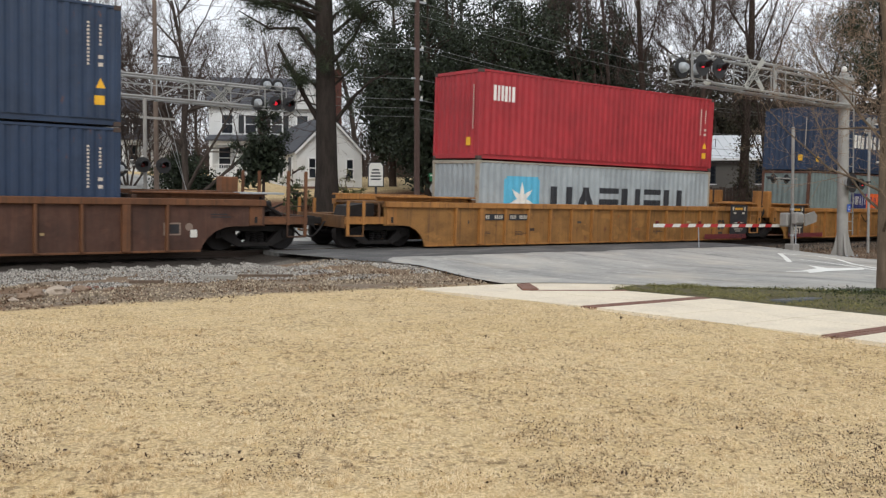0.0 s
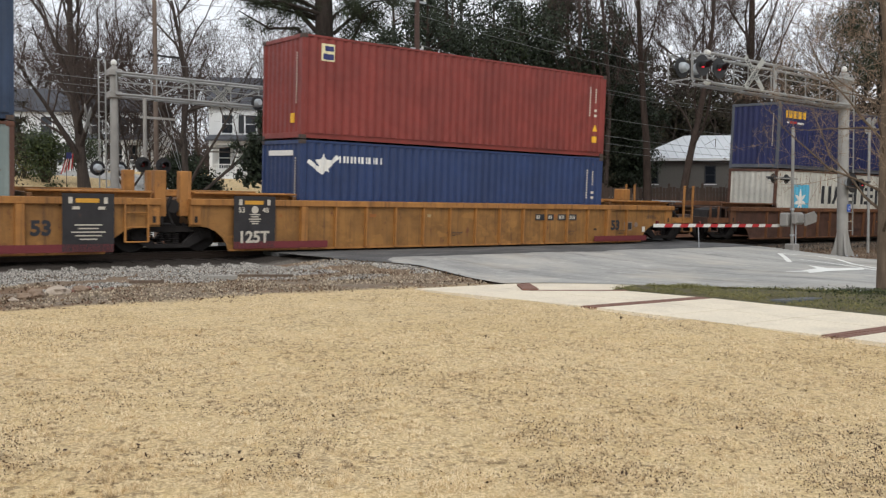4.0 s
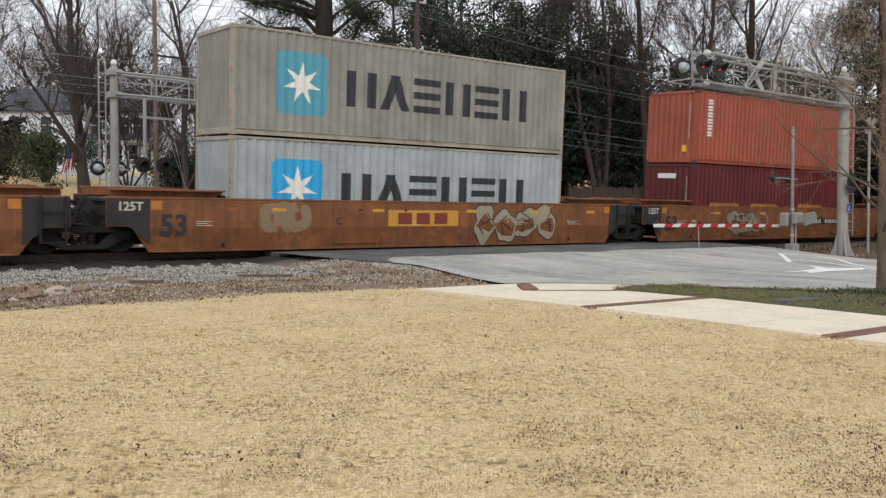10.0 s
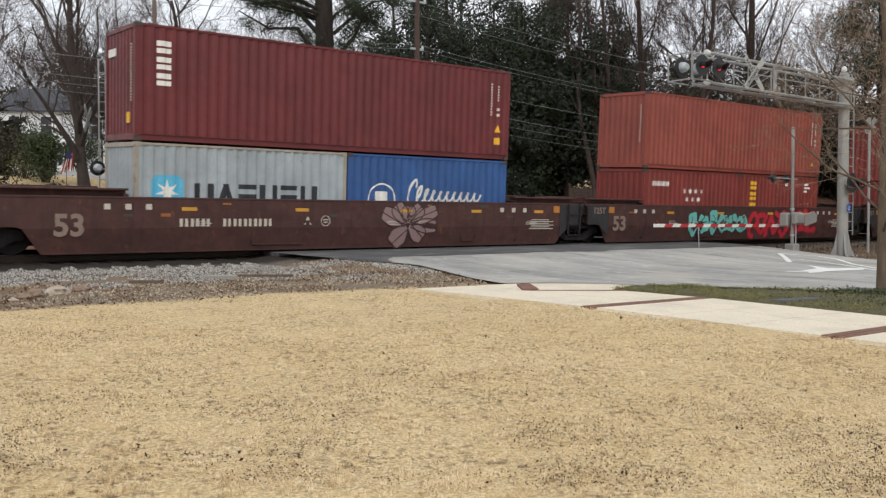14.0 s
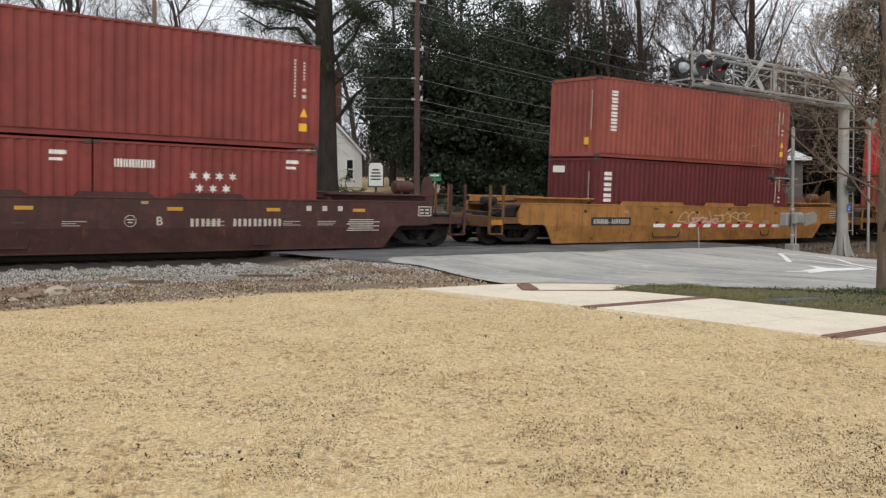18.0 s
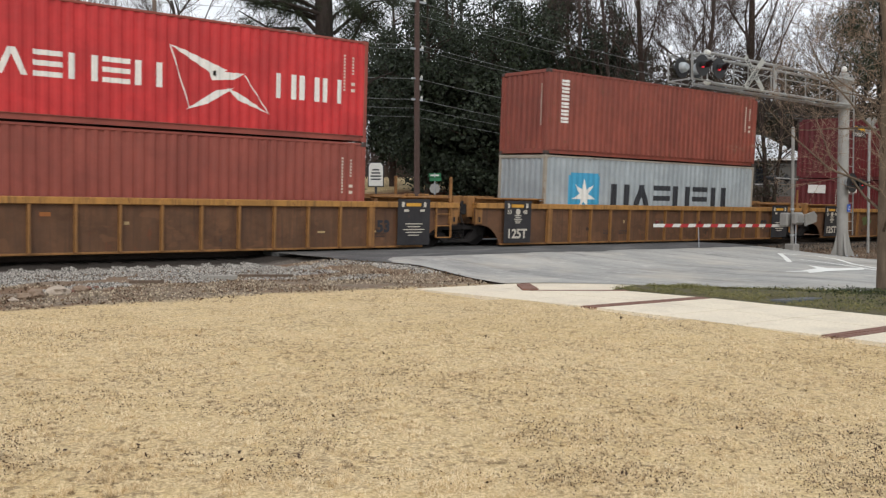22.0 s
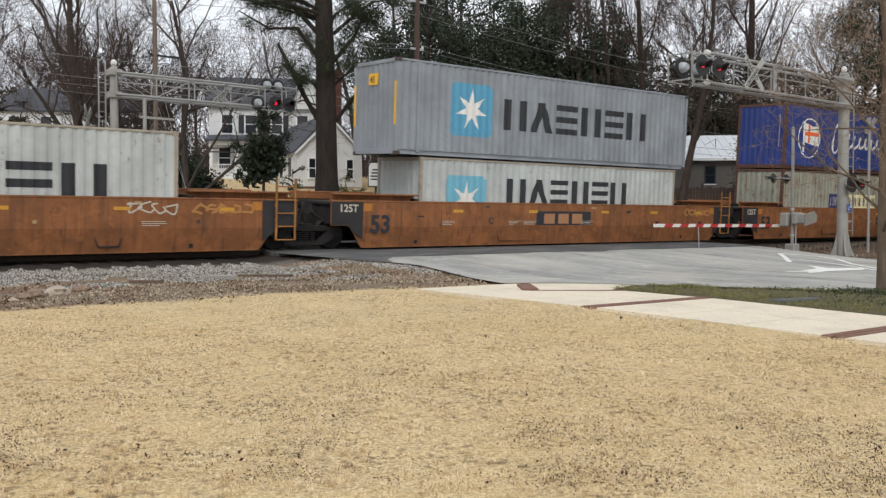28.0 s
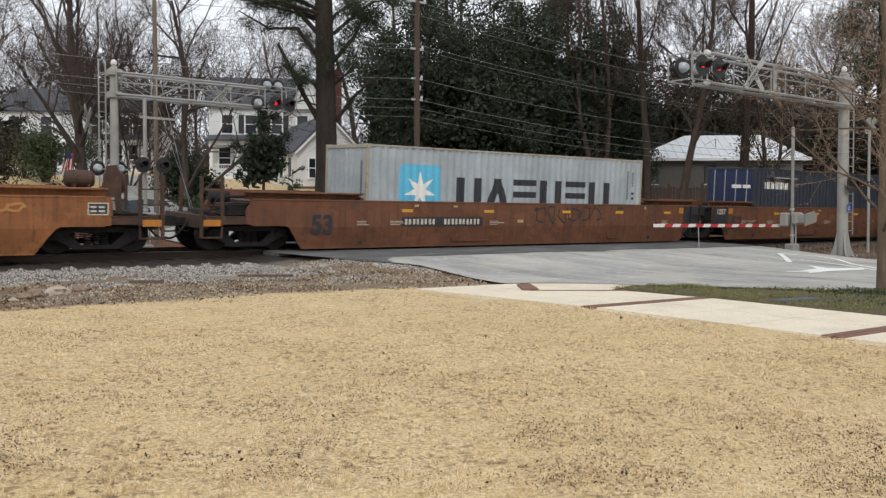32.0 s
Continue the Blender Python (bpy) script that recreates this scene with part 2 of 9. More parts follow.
M_LAWN = lawn_material()
ground = setting("ground", sheet(steps((-2500, -200, 400), (-200, -40, 20), (-40, -8, 2), (-8, 40, 0.5), (40, 120, 4), (120, 300, 20), (300, 3000, 450)),
                                 steps((-2500, -200, 400), (-200, -40, 20), (-40, -26, 1), (-26, 6, 0.4), (6, 60, 1.5), (60, 200, 10), (200, 3000, 400)), height, "ground"),
                 M_LAWN, "tan dormant lawn and bare dirt on gently sloping ground")


def ballast_h(x, y):
    a = abs(y)
    top = cant_z(x, y) - 0.2
    if a > 1.9:
        k = min(1.0, (a - 1.9) / 1.9)
        top = top * (1 - k) + (height(x, y) - 0.03) * k
    top += 0.035 * noise.noise((x * 3, y * 3, 1))
    if 9.9 < x < 31:
        # packed up to the crossing at both sides
        k = min(1.0, (x - 9.9) / 1.3, (31 - x) / 1.9)
        top += (road_h(x, y) - 0.03 - top) * k * max(0.0, min(1.0, (3.4 - a) / 1.4) if x < road_left(y) else 1.0)
    return top


M_STONE = Nodes("ballast_stone")
_r = M_STONE.n("NewGeometry").outputs["Random Per Island"]
_c = M_STONE.ramp(_r, 0.0, 1.0, lin(46, 43, 41), lin(190, 185, 176))
M_STONE.bump(M_STONE.noise(40, 4), 0.4, 0.01)
M_STONE = M_STONE.done(M_STONE.mix(M_STONE.math("MULTIPLY", M_STONE.ramp(M_STONE.noise(0.9, 4), 0.5, 0.7), 0.3), _c, lin(110, 92, 76)), 0.9, 0, 0.2)
M_BED = Nodes("ballast_bed")
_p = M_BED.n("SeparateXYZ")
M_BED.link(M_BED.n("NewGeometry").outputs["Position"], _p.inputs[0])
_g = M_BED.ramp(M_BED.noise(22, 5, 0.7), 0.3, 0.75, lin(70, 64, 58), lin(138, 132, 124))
# near the rails the train's shade is put into the colour, with some grease
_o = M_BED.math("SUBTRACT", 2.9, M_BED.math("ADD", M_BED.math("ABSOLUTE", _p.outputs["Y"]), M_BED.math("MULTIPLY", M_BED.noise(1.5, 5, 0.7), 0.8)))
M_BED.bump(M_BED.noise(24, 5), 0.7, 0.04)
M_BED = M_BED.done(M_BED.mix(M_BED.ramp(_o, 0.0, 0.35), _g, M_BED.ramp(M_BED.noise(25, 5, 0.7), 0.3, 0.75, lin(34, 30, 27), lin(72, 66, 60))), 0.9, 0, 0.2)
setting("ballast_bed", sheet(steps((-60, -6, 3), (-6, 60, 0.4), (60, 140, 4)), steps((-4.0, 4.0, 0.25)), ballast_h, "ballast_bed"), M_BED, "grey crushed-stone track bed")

rng = np.random.default_rng(4)


def scatter_stones(n, x0, x1, y0, y1, hfun, rmin, rmax, skip=None):
    """Irregular stones, joined; each is a jittered octahedron."""
    base = np.array([(1, 0, 0), (-1, 0, 0), (0, 1, 0), (0, -1, 0), (0, 0, 1), (0, 0, -1)], float)
    tri = np.array([(0, 2, 4), (2, 1, 4), (1, 3, 4), (3, 0, 4), (2, 0, 5), (1, 2, 5), (3, 1, 5), (0, 3, 5)])
    xs, ys = rng.uniform(x0, x1, n), rng.uniform(y0, y1, n)
    keep = [i for i in range(n) if skip is None or not skip(xs[i], ys[i])]
    verts, faces = [], []
    for k, i in enumerate(keep):
        r = rng.uniform(rmin, rmax)
        v = base * rng.uniform(0.6, 1.15, (6, 1)) * (r * rng.uniform(0.7, 1.2, 3))
        a = rng.uniform(0, 6.28)
        rot = np.array([(math.cos(a), -math.sin(a), 0), (math.sin(a), math.cos(a), 0), (0, 0, 1)])
        v = v @ rot.T + (xs[i], ys[i], hfun(xs[i], ys[i]) + 0.3 * r)
        verts.append(v)
        faces.append(tri + 6 * k)
    return mesh_of("stones", np.concatenate(verts).tolist(), np.concatenate(faces).tolist())


tagged(part("ballast", scatter_stones(105000, 1.5, 13.4, -7.8, -1.15, lambda x, y: max(ballast_h(x, y), height(x, y) - 0.01), 0.012, 0.037, lambda x, y: (x > 9.6 and y > -4.4 + 0.5 * noise.noise((x * 2, y, 6))) or y > -2.2 - (0.42 if abs((x / 0.54 + 0.5) % 1.0 - 0.5) < 0.25 else 0.0) + 0.12 * noise.noise((x * 3, y, 8)) or x > road_left(y) - 0.15 or (y < -4.2 and noise.noise((x * 0.7, y * 0.9, 4)) < 0.2 * (-6.6 - y))), M_STONE), "loose pale grey crushed stone beside the rail", "ballast", "", "stuff")
M_DULLSTONE = Nodes("soiled_stone")
M_DULLSTONE = M_DULLSTONE.done(M_DULLSTONE.ramp(M_DULLSTONE.n("NewGeometry").outputs["Random Per Island"], 0.0, 1.0, lin(36, 31, 28), lin(122, 108, 94)), 0.95, 0, 0.15)
tagged(part("ballast", scatter_stones(4000, 29.2, 48, -4.0, -1.9, ballast_h, 0.025, 0.06), M_DULLSTONE), "loose soiled brown-grey stone beyond the crossing", "ballast", "", "stuff")

# rails and ties
M_RAIL = plain("rail_steel", (60, 49, 42), 0.5, 0.6, 20, 0.2, 0.2)
M_SHINE = plain("rail_head_steel", (128, 124, 120), 0.5, 0.7, 20, 0.05, 0.05)
M_TIE = plain("creosoted_timber", (42, 34, 29), 0.9, 0, 18, 0.5, 0.3)
TRACK = pose(0, 0.0376, 0.0, math.degrees(CANT), -math.degrees(math.atan(GRADE)), 0)
track = thing("railway_track", "steel rails on dark timber ties in grey stone", "track", TRACK, "", "structure")
for side in (-1, 1):
    y = 0.755 * side
    rail = part("rail", Geo().prism([(y - 0.075, -0.18), (y + 0.075, -0.18), (y + 0.07, -0.165), (y + 0.01, -0.15), (y + 0.01, -0.045), (y + 0.035, -0.035), (y + 0.035, -0.006), (y + 0.03, 0.0), (y - 0.03, 0.0), (y - 0.035, -0.006), (y - 0.035, -0.035), (y - 0.01, -0.045), (y - 0.01, -0.15), (y - 0.07, -0.165)], "x", -60, 140), M_RAIL, track)
    part("rail_head", Geo().box(-60, 140, y - 0.029, y + 0.029, 0.0, 0.002), M_SHINE, rail, "bright worn running surface")
tie_mesh = Geo().box(-0.115, 0.115, -1.37, 1.37, -0.36, -0.175, 0.012).mesh("tie")
for i in range(-8, 120):
    x = i * 0.54
    if not (12.4 < x < 29.2):
        part("tie", tie_mesh, M_TIE, track, m=pose(x + rng.uniform(-0.03, 0.03), rng.uniform(-0.04, 0.04), 0, 0, 0, rng.uniform(-1, 1)))


# road over the crossing
def road_material():
    s = Nodes("worn_asphalt")
    g = s.ramp(s.noise(60, 4), 0.3, 0.75, lin(132, 132, 129), lin(173, 172, 167))
    g = s.mix(s.math("MULTIPLY", s.ramp(s.noise(0.55, 5, 0.6, stretch=(1, 0.35, 1)), 0.42, 0.66), 0.6), g, lin(188, 185, 177))
    g = s.mix(s.math("MULTIPLY", s.ramp(s.noise(1.1, 6, 0.7, stretch=(1, 0.16, 1)), 0.5, 0.66), 0.6), g, lin(98, 98, 97))
    g = s.mix(s.math("MULTIPLY", s.ramp(s.noise(7, 7, 0.78), 0.56, 0.66), 0.5), g, lin(98, 95, 90))
    g = s.mix(s.math("MULTIPLY", s.ramp(s.noise(2.2, 7, 0.75), 0.54, 0.66), 0.4), g, lin(216, 213, 204))
    g = s.mix(s.math("MULTIPLY", s.ramp(s.noise(0.35, 5, 0.65), 0.5, 0.68), 0.45), g, lin(194, 184, 167))
    s.bump(s.noise(90, 3), 0.35, 0.008)
    return s.done(g, 0.75, 0, 0.3)


M_ROAD = road_material()
M_NEWROAD = Nodes("dark_asphalt")
_n = M_NEWROAD.ramp(M_NEWROAD.noise(55, 4), 0.3, 0.75, lin(66, 66, 67), lin(98, 98, 97))
_n = M_NEWROAD.mix(M_NEWROAD.math("MULTIPLY", M_NEWROAD.ramp(M_NEWROAD.noise(1.3, 6, 0.7, stretch=(0.4, 1, 1)), 0.48, 0.66), 0.6), _n, lin(132, 131, 127))
M_NEWROAD.bump(M_NEWROAD.noise(90, 3), 0.35, 0.008)
M_NEWROAD = M_NEWROAD.done(_n, 0.8, 0, 0.3)


ys = steps((-60, -14, 1), (-14, 14, 0.35), (14, 60, 2))
us = [i / 40 for i in range(41)]
rv, rf = [], []
for y in ys:
    for u in us:
        x = road_left(y) + (road_right(y) - road_left(y)) * u
        rv.append((x, y, road_h(x, y)))
n = len(us)
for j in range(len(ys) - 1):
    if -2.0 < ys[j] < 1.7:
        continue
    for i in range(n - 1):
        rf.append((j * n + i, j * n + i + 1, (j + 1) * n + i + 1, (j + 1) * n + i))
setting("road", mesh_of("road", rv, rf, True), M_ROAD, "worn pale grey asphalt road over the crossing")
# darker asphalt and planks between and beside the rails
cross = thing("crossing_surface", "dark asphalt laid between and beside the rails", "crossing", TRACK, "", "structure")
for y0, y1 in ((-1.72, -0.83), (-0.66, 0.66), (0.85, 2.3)):
    part("asphalt_strip", Geo().box(10.6, 29.2, y0, y1, -0.2, -0.01), M_NEWROAD, cross)

av, af = [], []
for j in range(13):
    for i in range(61):
        u = i / 60
        y0 = -4.3 - 1.2 * max(0.0, 1 - u * 9) + 0.35 * noise.noise((u * 9, 0, 3)) + 0.15 * noise.noise((u * 30, 0, 7))
        y = -1.7 + (y0 + 1.7) * j / 12
        x = road_left(y) + 0.02 + (28.9 - road_left(y)) * u
        av.append((x, y, road_h(x, y) + 0.006))
af = [(j * 61 + i, (j + 1) * 61 + i, (j + 1) * 61 + i + 1, j * 61 + i + 1) for j in range(12) for i in range(60)]
setting("asphalt_apron", mesh_of("asphalt_apron", av, af, True), M_NEWROAD, "darker newer asphalt before the rails")

# pavement with red brick bands
M_WALK = Nodes("pale_concrete")
_f = M_WALK.ramp(M_WALK.noise(30, 5), 0.3, 0.75, lin(202, 190, 168), lin(232, 221, 200))
M_WALK.bump(M_WALK.noise(60, 4), 0.2, 0.005)
M_WALK = M_WALK.done(M_WALK.mix(M_WALK.math("MULTIPLY", M_WALK.ramp(M_WALK.noise(1.3, 4), 0.45, 0.7), 0.4), _f, lin(182, 172, 158)), 0.85, 0, 0.3)
M_BRICK = plain("red_paver", (122, 88, 74), 0.85, 0, 25, 0.3, 0.2)
pave = thing("pavement", "pale concrete pavement slabs crossed by red brick bands", "pavement", None, "", "structure")


def walk_h(y):
    return along(PAVED, y)


WX0, WX1, SKEW = 9.1, 11.95, 0.15


def walk_x(x, y):
    """The pavement runs a little askew."""
    return x - SKEW * (y + 10.2)


def slab(x0, x1, y0, y1, name, mat_, lift=0.0, label=""):
    g = Geo()
    z0, z1, e = walk_h(y0) + lift, walk_h(y1) + lift, 0.013
    q = [(walk_x(a, b), b) for a, b in ((x0, y0), (x1, y0), (x1, y1), (x0, y1))]
    t = [(walk_x(a, b), b) for a, b in ((x0 + e, y0 + e), (x1 - e, y0 + e), (x1 - e, y1 - e), (x0 + e, y1 - e))]
    zs = (z0, z0, z1, z1)
    g.add([(a, b, z - 0.14) for (a, b), z in zip(q, zs)] + [(a, b, z) for (a, b), z in zip(t, zs)],
          [(0, 3, 2, 1), (4, 5, 6, 7), (0, 1, 5, 4), (1, 2, 6, 5), (2, 3, 7, 6), (3, 0, 4, 7)])
    return part(name, g, mat_, pave, label)


BANDS = (-13.95, -17.5, -21.05, -24.6, -28.15)
HB = 0.14
y = -10.2
for c in BANDS:
    k = max(1, round((y - c - HB) / 1.09))
    for i in range(k):
        for j in range(2):
            w = (WX1 - WX0) / 2
            slab(WX0 + j * w, WX0 + (j + 1) * w, y + (c + HB - y) * (i + 1) / k, y + (c + HB - y) * i / k, "slab", M_WALK)
    for i in range(14):
        w = (WX1 - WX0) / 14
        for j in range(2):
            slab(WX0 + i * w, WX0 + (i + 1) * w, c - HB + HB * j, c + HB * j, "brick", M_BRICK, 0.003)
    y = c - HB


def paving(name, pts, mat_, lift, label):
    n = len(pts)
    top = lift if callable(lift) else lambda a, b: walk_h(b) + lift
    g = Geo().add([(a, b, top(a, b)) for a, b in pts] + [(a, b, walk_h(b) - 0.15) for a, b in pts],
                  [tuple(range(n))] + [(i, n + i, n + (i + 1) % n, (i + 1) % n) for i in range(n)])
    return part(name, g, mat_, pave, label)


# the flared ramp between pavement and road, its kerb joint and the tactile paver
paving("ramp_slab", [(11.97, -10.22), (11.5, -9.95), (12.5, -10.35), (13.3, -11.3), (13.4, -11.95), (12.32, -12.35)], M_WALK, lambda a, b: walk_h(b) - 0.004 if a in (11.97, 12.32) else road_h(a, b) - 0.004, "pale concrete ramp down to the road")
paving("kerb_joint", [(10.72, -11.5), (10.74, -11.56), (12.3, -12.44), (12.34, -12.36)], M_BRICK, 0.012, "")
paving("warning_paver", [(11.25, -10.58), (10.59, -11.47), (10.92, -11.54), (11.64, -10.5)], M_BRICK, 0.03, "red tactile paver at the kerb ramp")
M_GRASS_EDGE = plain("green_verge", (84, 78, 50), 0.95, 0, 30, 0.6, 0.4)
vv, vf = [], []
vy = steps((-40, -12.1, 0.3))
for j, y in enumerate(vy):
    for i in range(9):
        u = i / 8
        e = walk_x(WX1, y)
        x = e + (max(e + 0.1, road_left(y) + 0.05) - e) * u
        vv.append((x, y, walk_h(y) - 0.01 + 0.06 * math.sin(math.pi * u) + 0.03 * noise.noise((x, y, 4)) * math.sin(math.pi * u)))
vf = [(j * 9 + i, j * 9 + i + 1, (j + 1) * 9 + i + 1, (j + 1) * 9 + i) for j in range(len(vy) - 1) for i in range(8)]
verge = mesh_of("grass_verge", vv, vf, True)
setting("grass_verge", verge, M_GRASS_EDGE, "strip of green winter grass between pavement and road")


# ---- the train: containers, well cars, trucks ----
CARS = []        # (thing, place along the train)
WHEELS = []      # (wheelset, place along the train)
WAVE, DEEP = 0.2772, 0.036


def wave_y(x, x0):
    """Depth of a corrugated panel behind its outer face, at x."""
    u = ((x - x0) / WAVE) % 1.0
    if u < 0.26:
        return 0.0
    if u < 0.5:
        return DEEP * (u - 0.26) / 0.24
    if u < 0.76:
        return DEEP
    return DEEP * (1.0 - u) / 0.24


def wave_breaks(a, b, x0):
    out, k = [a], math.floor((a - x0) / WAVE)
    while x0 + k * WAVE < b:
        for u in (0, 0.26, 0.5, 0.76):
            x = x0 + (k + u) * WAVE
            if a + 1e-4 < x < b - 1e-4:
                out.append(x)
        k += 1
    return out + [b]


def corrugated(a, b, z0, z1, y, face):
    """A corrugated sheet along x at y; face is -1 or 1 for its outer side."""
    xs = wave_breaks(a, b, a)
    v = []
    for x in xs:
        w = y - face * wave_y(x, a)
        v += [(x, w, z0), (x, w, z1)]
    g = Geo().add(v, [(2 * i, 2 * i + 2, 2 * i + 3, 2 * i + 1) for i in range(len(xs) - 1)])
    return g


PANELS = {}


def box_meshes(L, H):
    """Meshes of a container of length L and height H, shared by all of that size."""
    if (L, H) in PANELS:
        return PANELS[(L, H)]
    W = 1.219
    f = Geo()
    for x in (0.0, L - 0.11):
        for s in (-1, 1):
            a, b = sorted((s * W, s * (W - 0.12)))
            f.box(x, x + 0.11, a, b, 0.118, H - 0.118, 0.008)
    for s in (-1, 1):
        a, b = sorted((s * (W - 0.004), s * (W - 0.07)))
        f.box(0.11, L - 0.11, a, b, H - 0.075, H - 0.012, 0.006)
        a, b = sorted((s * (W - 0.04), s * (W - 0.055)))
        f.box(0.11, L - 0.11, a, b, 0.03, 0.19)
        a, b = sorted((s * (W - 0.002), s * (W - 0.04)))
        f.box(0.11, L - 0.11, a, b, 0.03, 0.044).box(0.11, L - 0.11, a, b, 0.172, 0.19)
    for x in (0.004, L - 0.09):
        f.box(x, x + 0.086, -W + 0.12, W - 0.12, H - 0.12, H - 0.01, 0.006)
        f.box(x, x + 0.086, -W + 0.12, W - 0.12, 0.03, 0.19, 0.006)
    out = {"frame": f.mesh("frame")}
    for s, k in ((-1, "near"), (1, "far")):
        out[k] = corrugated(0.11, L - 0.11, 0.19, H - 0.075, s * (W - 0.012), s).mesh("side_panel")
    e = corrugated(-W + 0.12, W - 0.12, 0.19, H - 0.12, 0.0, -1)
    e.v = [(0.02 + p[1], p[0], p[2]) for p in e.v]
    out["end"] = e.mesh("end_panel")
    out["back"] = Geo().box(L - 0.05, L - 0.03, -W + 0.12, W - 0.12, 0.19, H - 0.12).mesh("door_panel")
    out["roof"] = Geo().box(0.09, L - 0.09, -W + 0.07, W - 0.07, H - 0.03, H - 0.014).mesh("roof_panel")
    out["floor"] = Geo().box(0.09, L - 0.09, -W + 0.06, W - 0.06, 0.1, 0.16).mesh("floor_panel")
    c = Geo().box(0, 0.178, -0.081, 0.081, 0, 0.118, 0.01)
    out["casting"] = c.mesh("corner_casting")
    PANELS[(L, H)] = out
    return out


class Paint:
    """Flat shapes painted on the corrugated side of a container: columns of trapezoids that follow the sheet."""

    def __init__(self, x0=0.11):
        self.g, self.x0 = Geo(), x0

    def trap(self, xa, xb, la, lb, ha, hb, lift=0.004):
        xs = wave_breaks(xa, xb, self.x0)
        v = []
        for x in xs:
            k = (x - xa) / (xb - xa)
            y = -1.207 - lift + wave_y(x, self.x0)
            v += [(x, y, la + (lb - la) * k), (x, y, ha + (hb - ha) * k)]
        self.g.add(v, [(2 * i, 2 * i + 2, 2 * i + 3, 2 * i + 1) for i in range(len(xs) - 1)])
        return self

    def rect(self, xa, xb, za, zb, lift=0.004):
        return self.trap(xa, xb, za, za, zb, zb, lift)

    def poly(self, pts, lift=0.004):
        """A convex polygon."""
        xs = sorted({round(p[0], 5) for p in pts})
        for a, b in zip(xs, xs[1:]):
            if b - a < 2e-4:
                continue
            spans = []
            for x in (a + 4e-5, b - 4e-5):
                z = []
                for p, q in zip(pts, pts[1:] + pts[:1]):
                    if min(p[0], q[0]) <= x <= max(p[0], q[0]) and p[0] != q[0]:
                        z.append(p[1] + (q[1] - p[1]) * (x - p[0]) / (q[0] - p[0]))
                spans.append((min(z), max(z)))
            self.trap(a, b, spans[0][0], spans[1][0], spans[0][1], spans[1][1], lift)
        return self

    def bars(self, xa, xb, za, zb, count, fill=0.62):
        """A word as plain uprights, two to each sign."""
        w = (xb - xa) / count
        t = w * fill * 0.42
        for i in range(count):
            x = xa + i * w
            if count == 6 and zb - za > 0.55 and i in (1, 2, 4):
                # a leaning pair, and stacks of level bars
                h = zb - za
                if i == 1:
                    for k0, k1 in ((0.0, 0.33), (0.86, 0.53)):
                        self.poly([(x + w * k0 - 0.01, za), (x + w * k0 + t - 0.01, za), (x + w * k1 + t - 0.01, zb), (x + w * k1 - 0.01, zb)] if k0 < k1 else [(x + w * k0 - t, za), (x + w * k0, za), (x + w * k1, zb), (x + w * k1 - t, zb)], 0.004 if k0 < k1 else 0.007)
                else:
                    for k in range(3):
                        self.rect(x, x + w * 0.84, za + 0.4 * h * k, za + 0.4 * h * k + 0.2 * h)
                continue
            self.rect(x, x + t, za, zb)
            self.rect(x + w * 0.86 - t, x + w * 0.86, za, zb)
        return self

    def column(self, xc, width, ztop, zbot, count):
        """A word that runs downwards, as plain blocks."""
        h = (ztop - zbot) / count
        for i in range(count):
            z = ztop - (i + 1) * h
            self.rect(xc - width / 2, xc + width / 2, z + h * 0.55, z + h * 0.88)
            self.rect(xc - width / 2, xc + width / 2, z + h * 0.12, z + h * 0.42)
        return self

    def star(self, xc, zc, r, points=7, inner=0.4, lift=0.008, up=0.0):
        p = []
        for k in range(2 * points):
            a = math.pi / 2 + up + math.pi * k / points
            q = r if k % 2 == 0 else r * inner
            p.append((xc + q * math.cos(a), zc + q * math.sin(a)))
        for k in range(points):
            self.poly([(xc, zc), p[2 * k - 1], p[2 * k]], lift)
            self.poly([(xc, zc), p[2 * k], p[2 * k + 1]], lift)
        return self

    def ring(self, xc, zc, r, t, n=28, lift=0.004):
        for k in range(n):
            a, b = 2 * math.pi * k / n, 2 * math.pi * (k + 1) / n
            q = [(xc + m * math.cos(w), zc + m * math.sin(w)) for m, w in ((r, a), (r, b), (r - t, b), (r - t, a))]
            self.poly(q, lift)
        return self

    def stroke(self, pts, t, lift=0.004):
        """A brush stroke of width t along points."""
        for p, q in zip(pts, pts[1:]):
            d = Vector((q[0] - p[0], q[1] - p[1]))
            if d.length < 1e-6:
                continue
            o = Vector((-d.y, d.x)).normalized() * t / 2
            e = d.normalized() * t * 0.2
            self.poly([(p[0] + o.x - e.x, p[1] + o.y - e.y), (q[0] + o.x + e.x, q[1] + o.y + e.y), (q[0] - o.x + e.x, q[1] - o.y + e.y), (p[0] - o.x - e.x, p[1] - o.y - e.y)], lift)
        return self


M_CAST = painted("casting_steel", (70, 62, 58), 0.6, 0.7)
M_WHITE = plain("white_lettering", (226, 224, 218), 0.6)
M_CODE = plain("worn_code_marking", (196, 186, 172), 0.65)
M_BLACK = plain("black_lettering", (38, 40, 46), 0.6)
M_SKY = plain("pale_blue_lettering", (88, 176, 208), 0.55)
M_YEL = plain("yellow_label", (232, 178, 42), 0.6)
M_ORANGE = plain("orange_label", (232, 104, 50), 0.6)
M_NAVY = plain("navy_lettering", (44, 50, 104), 0.6)
M_CREAM = plain("cream_label", (226, 218, 176), 0.6)
M_REDL = plain("red_lettering", (170, 46, 44), 0.6)
HC, ST, L40, L20, L45 = 2.896, 2.591, 12.192, 6.058, 13.716
FLOOR = 0.2


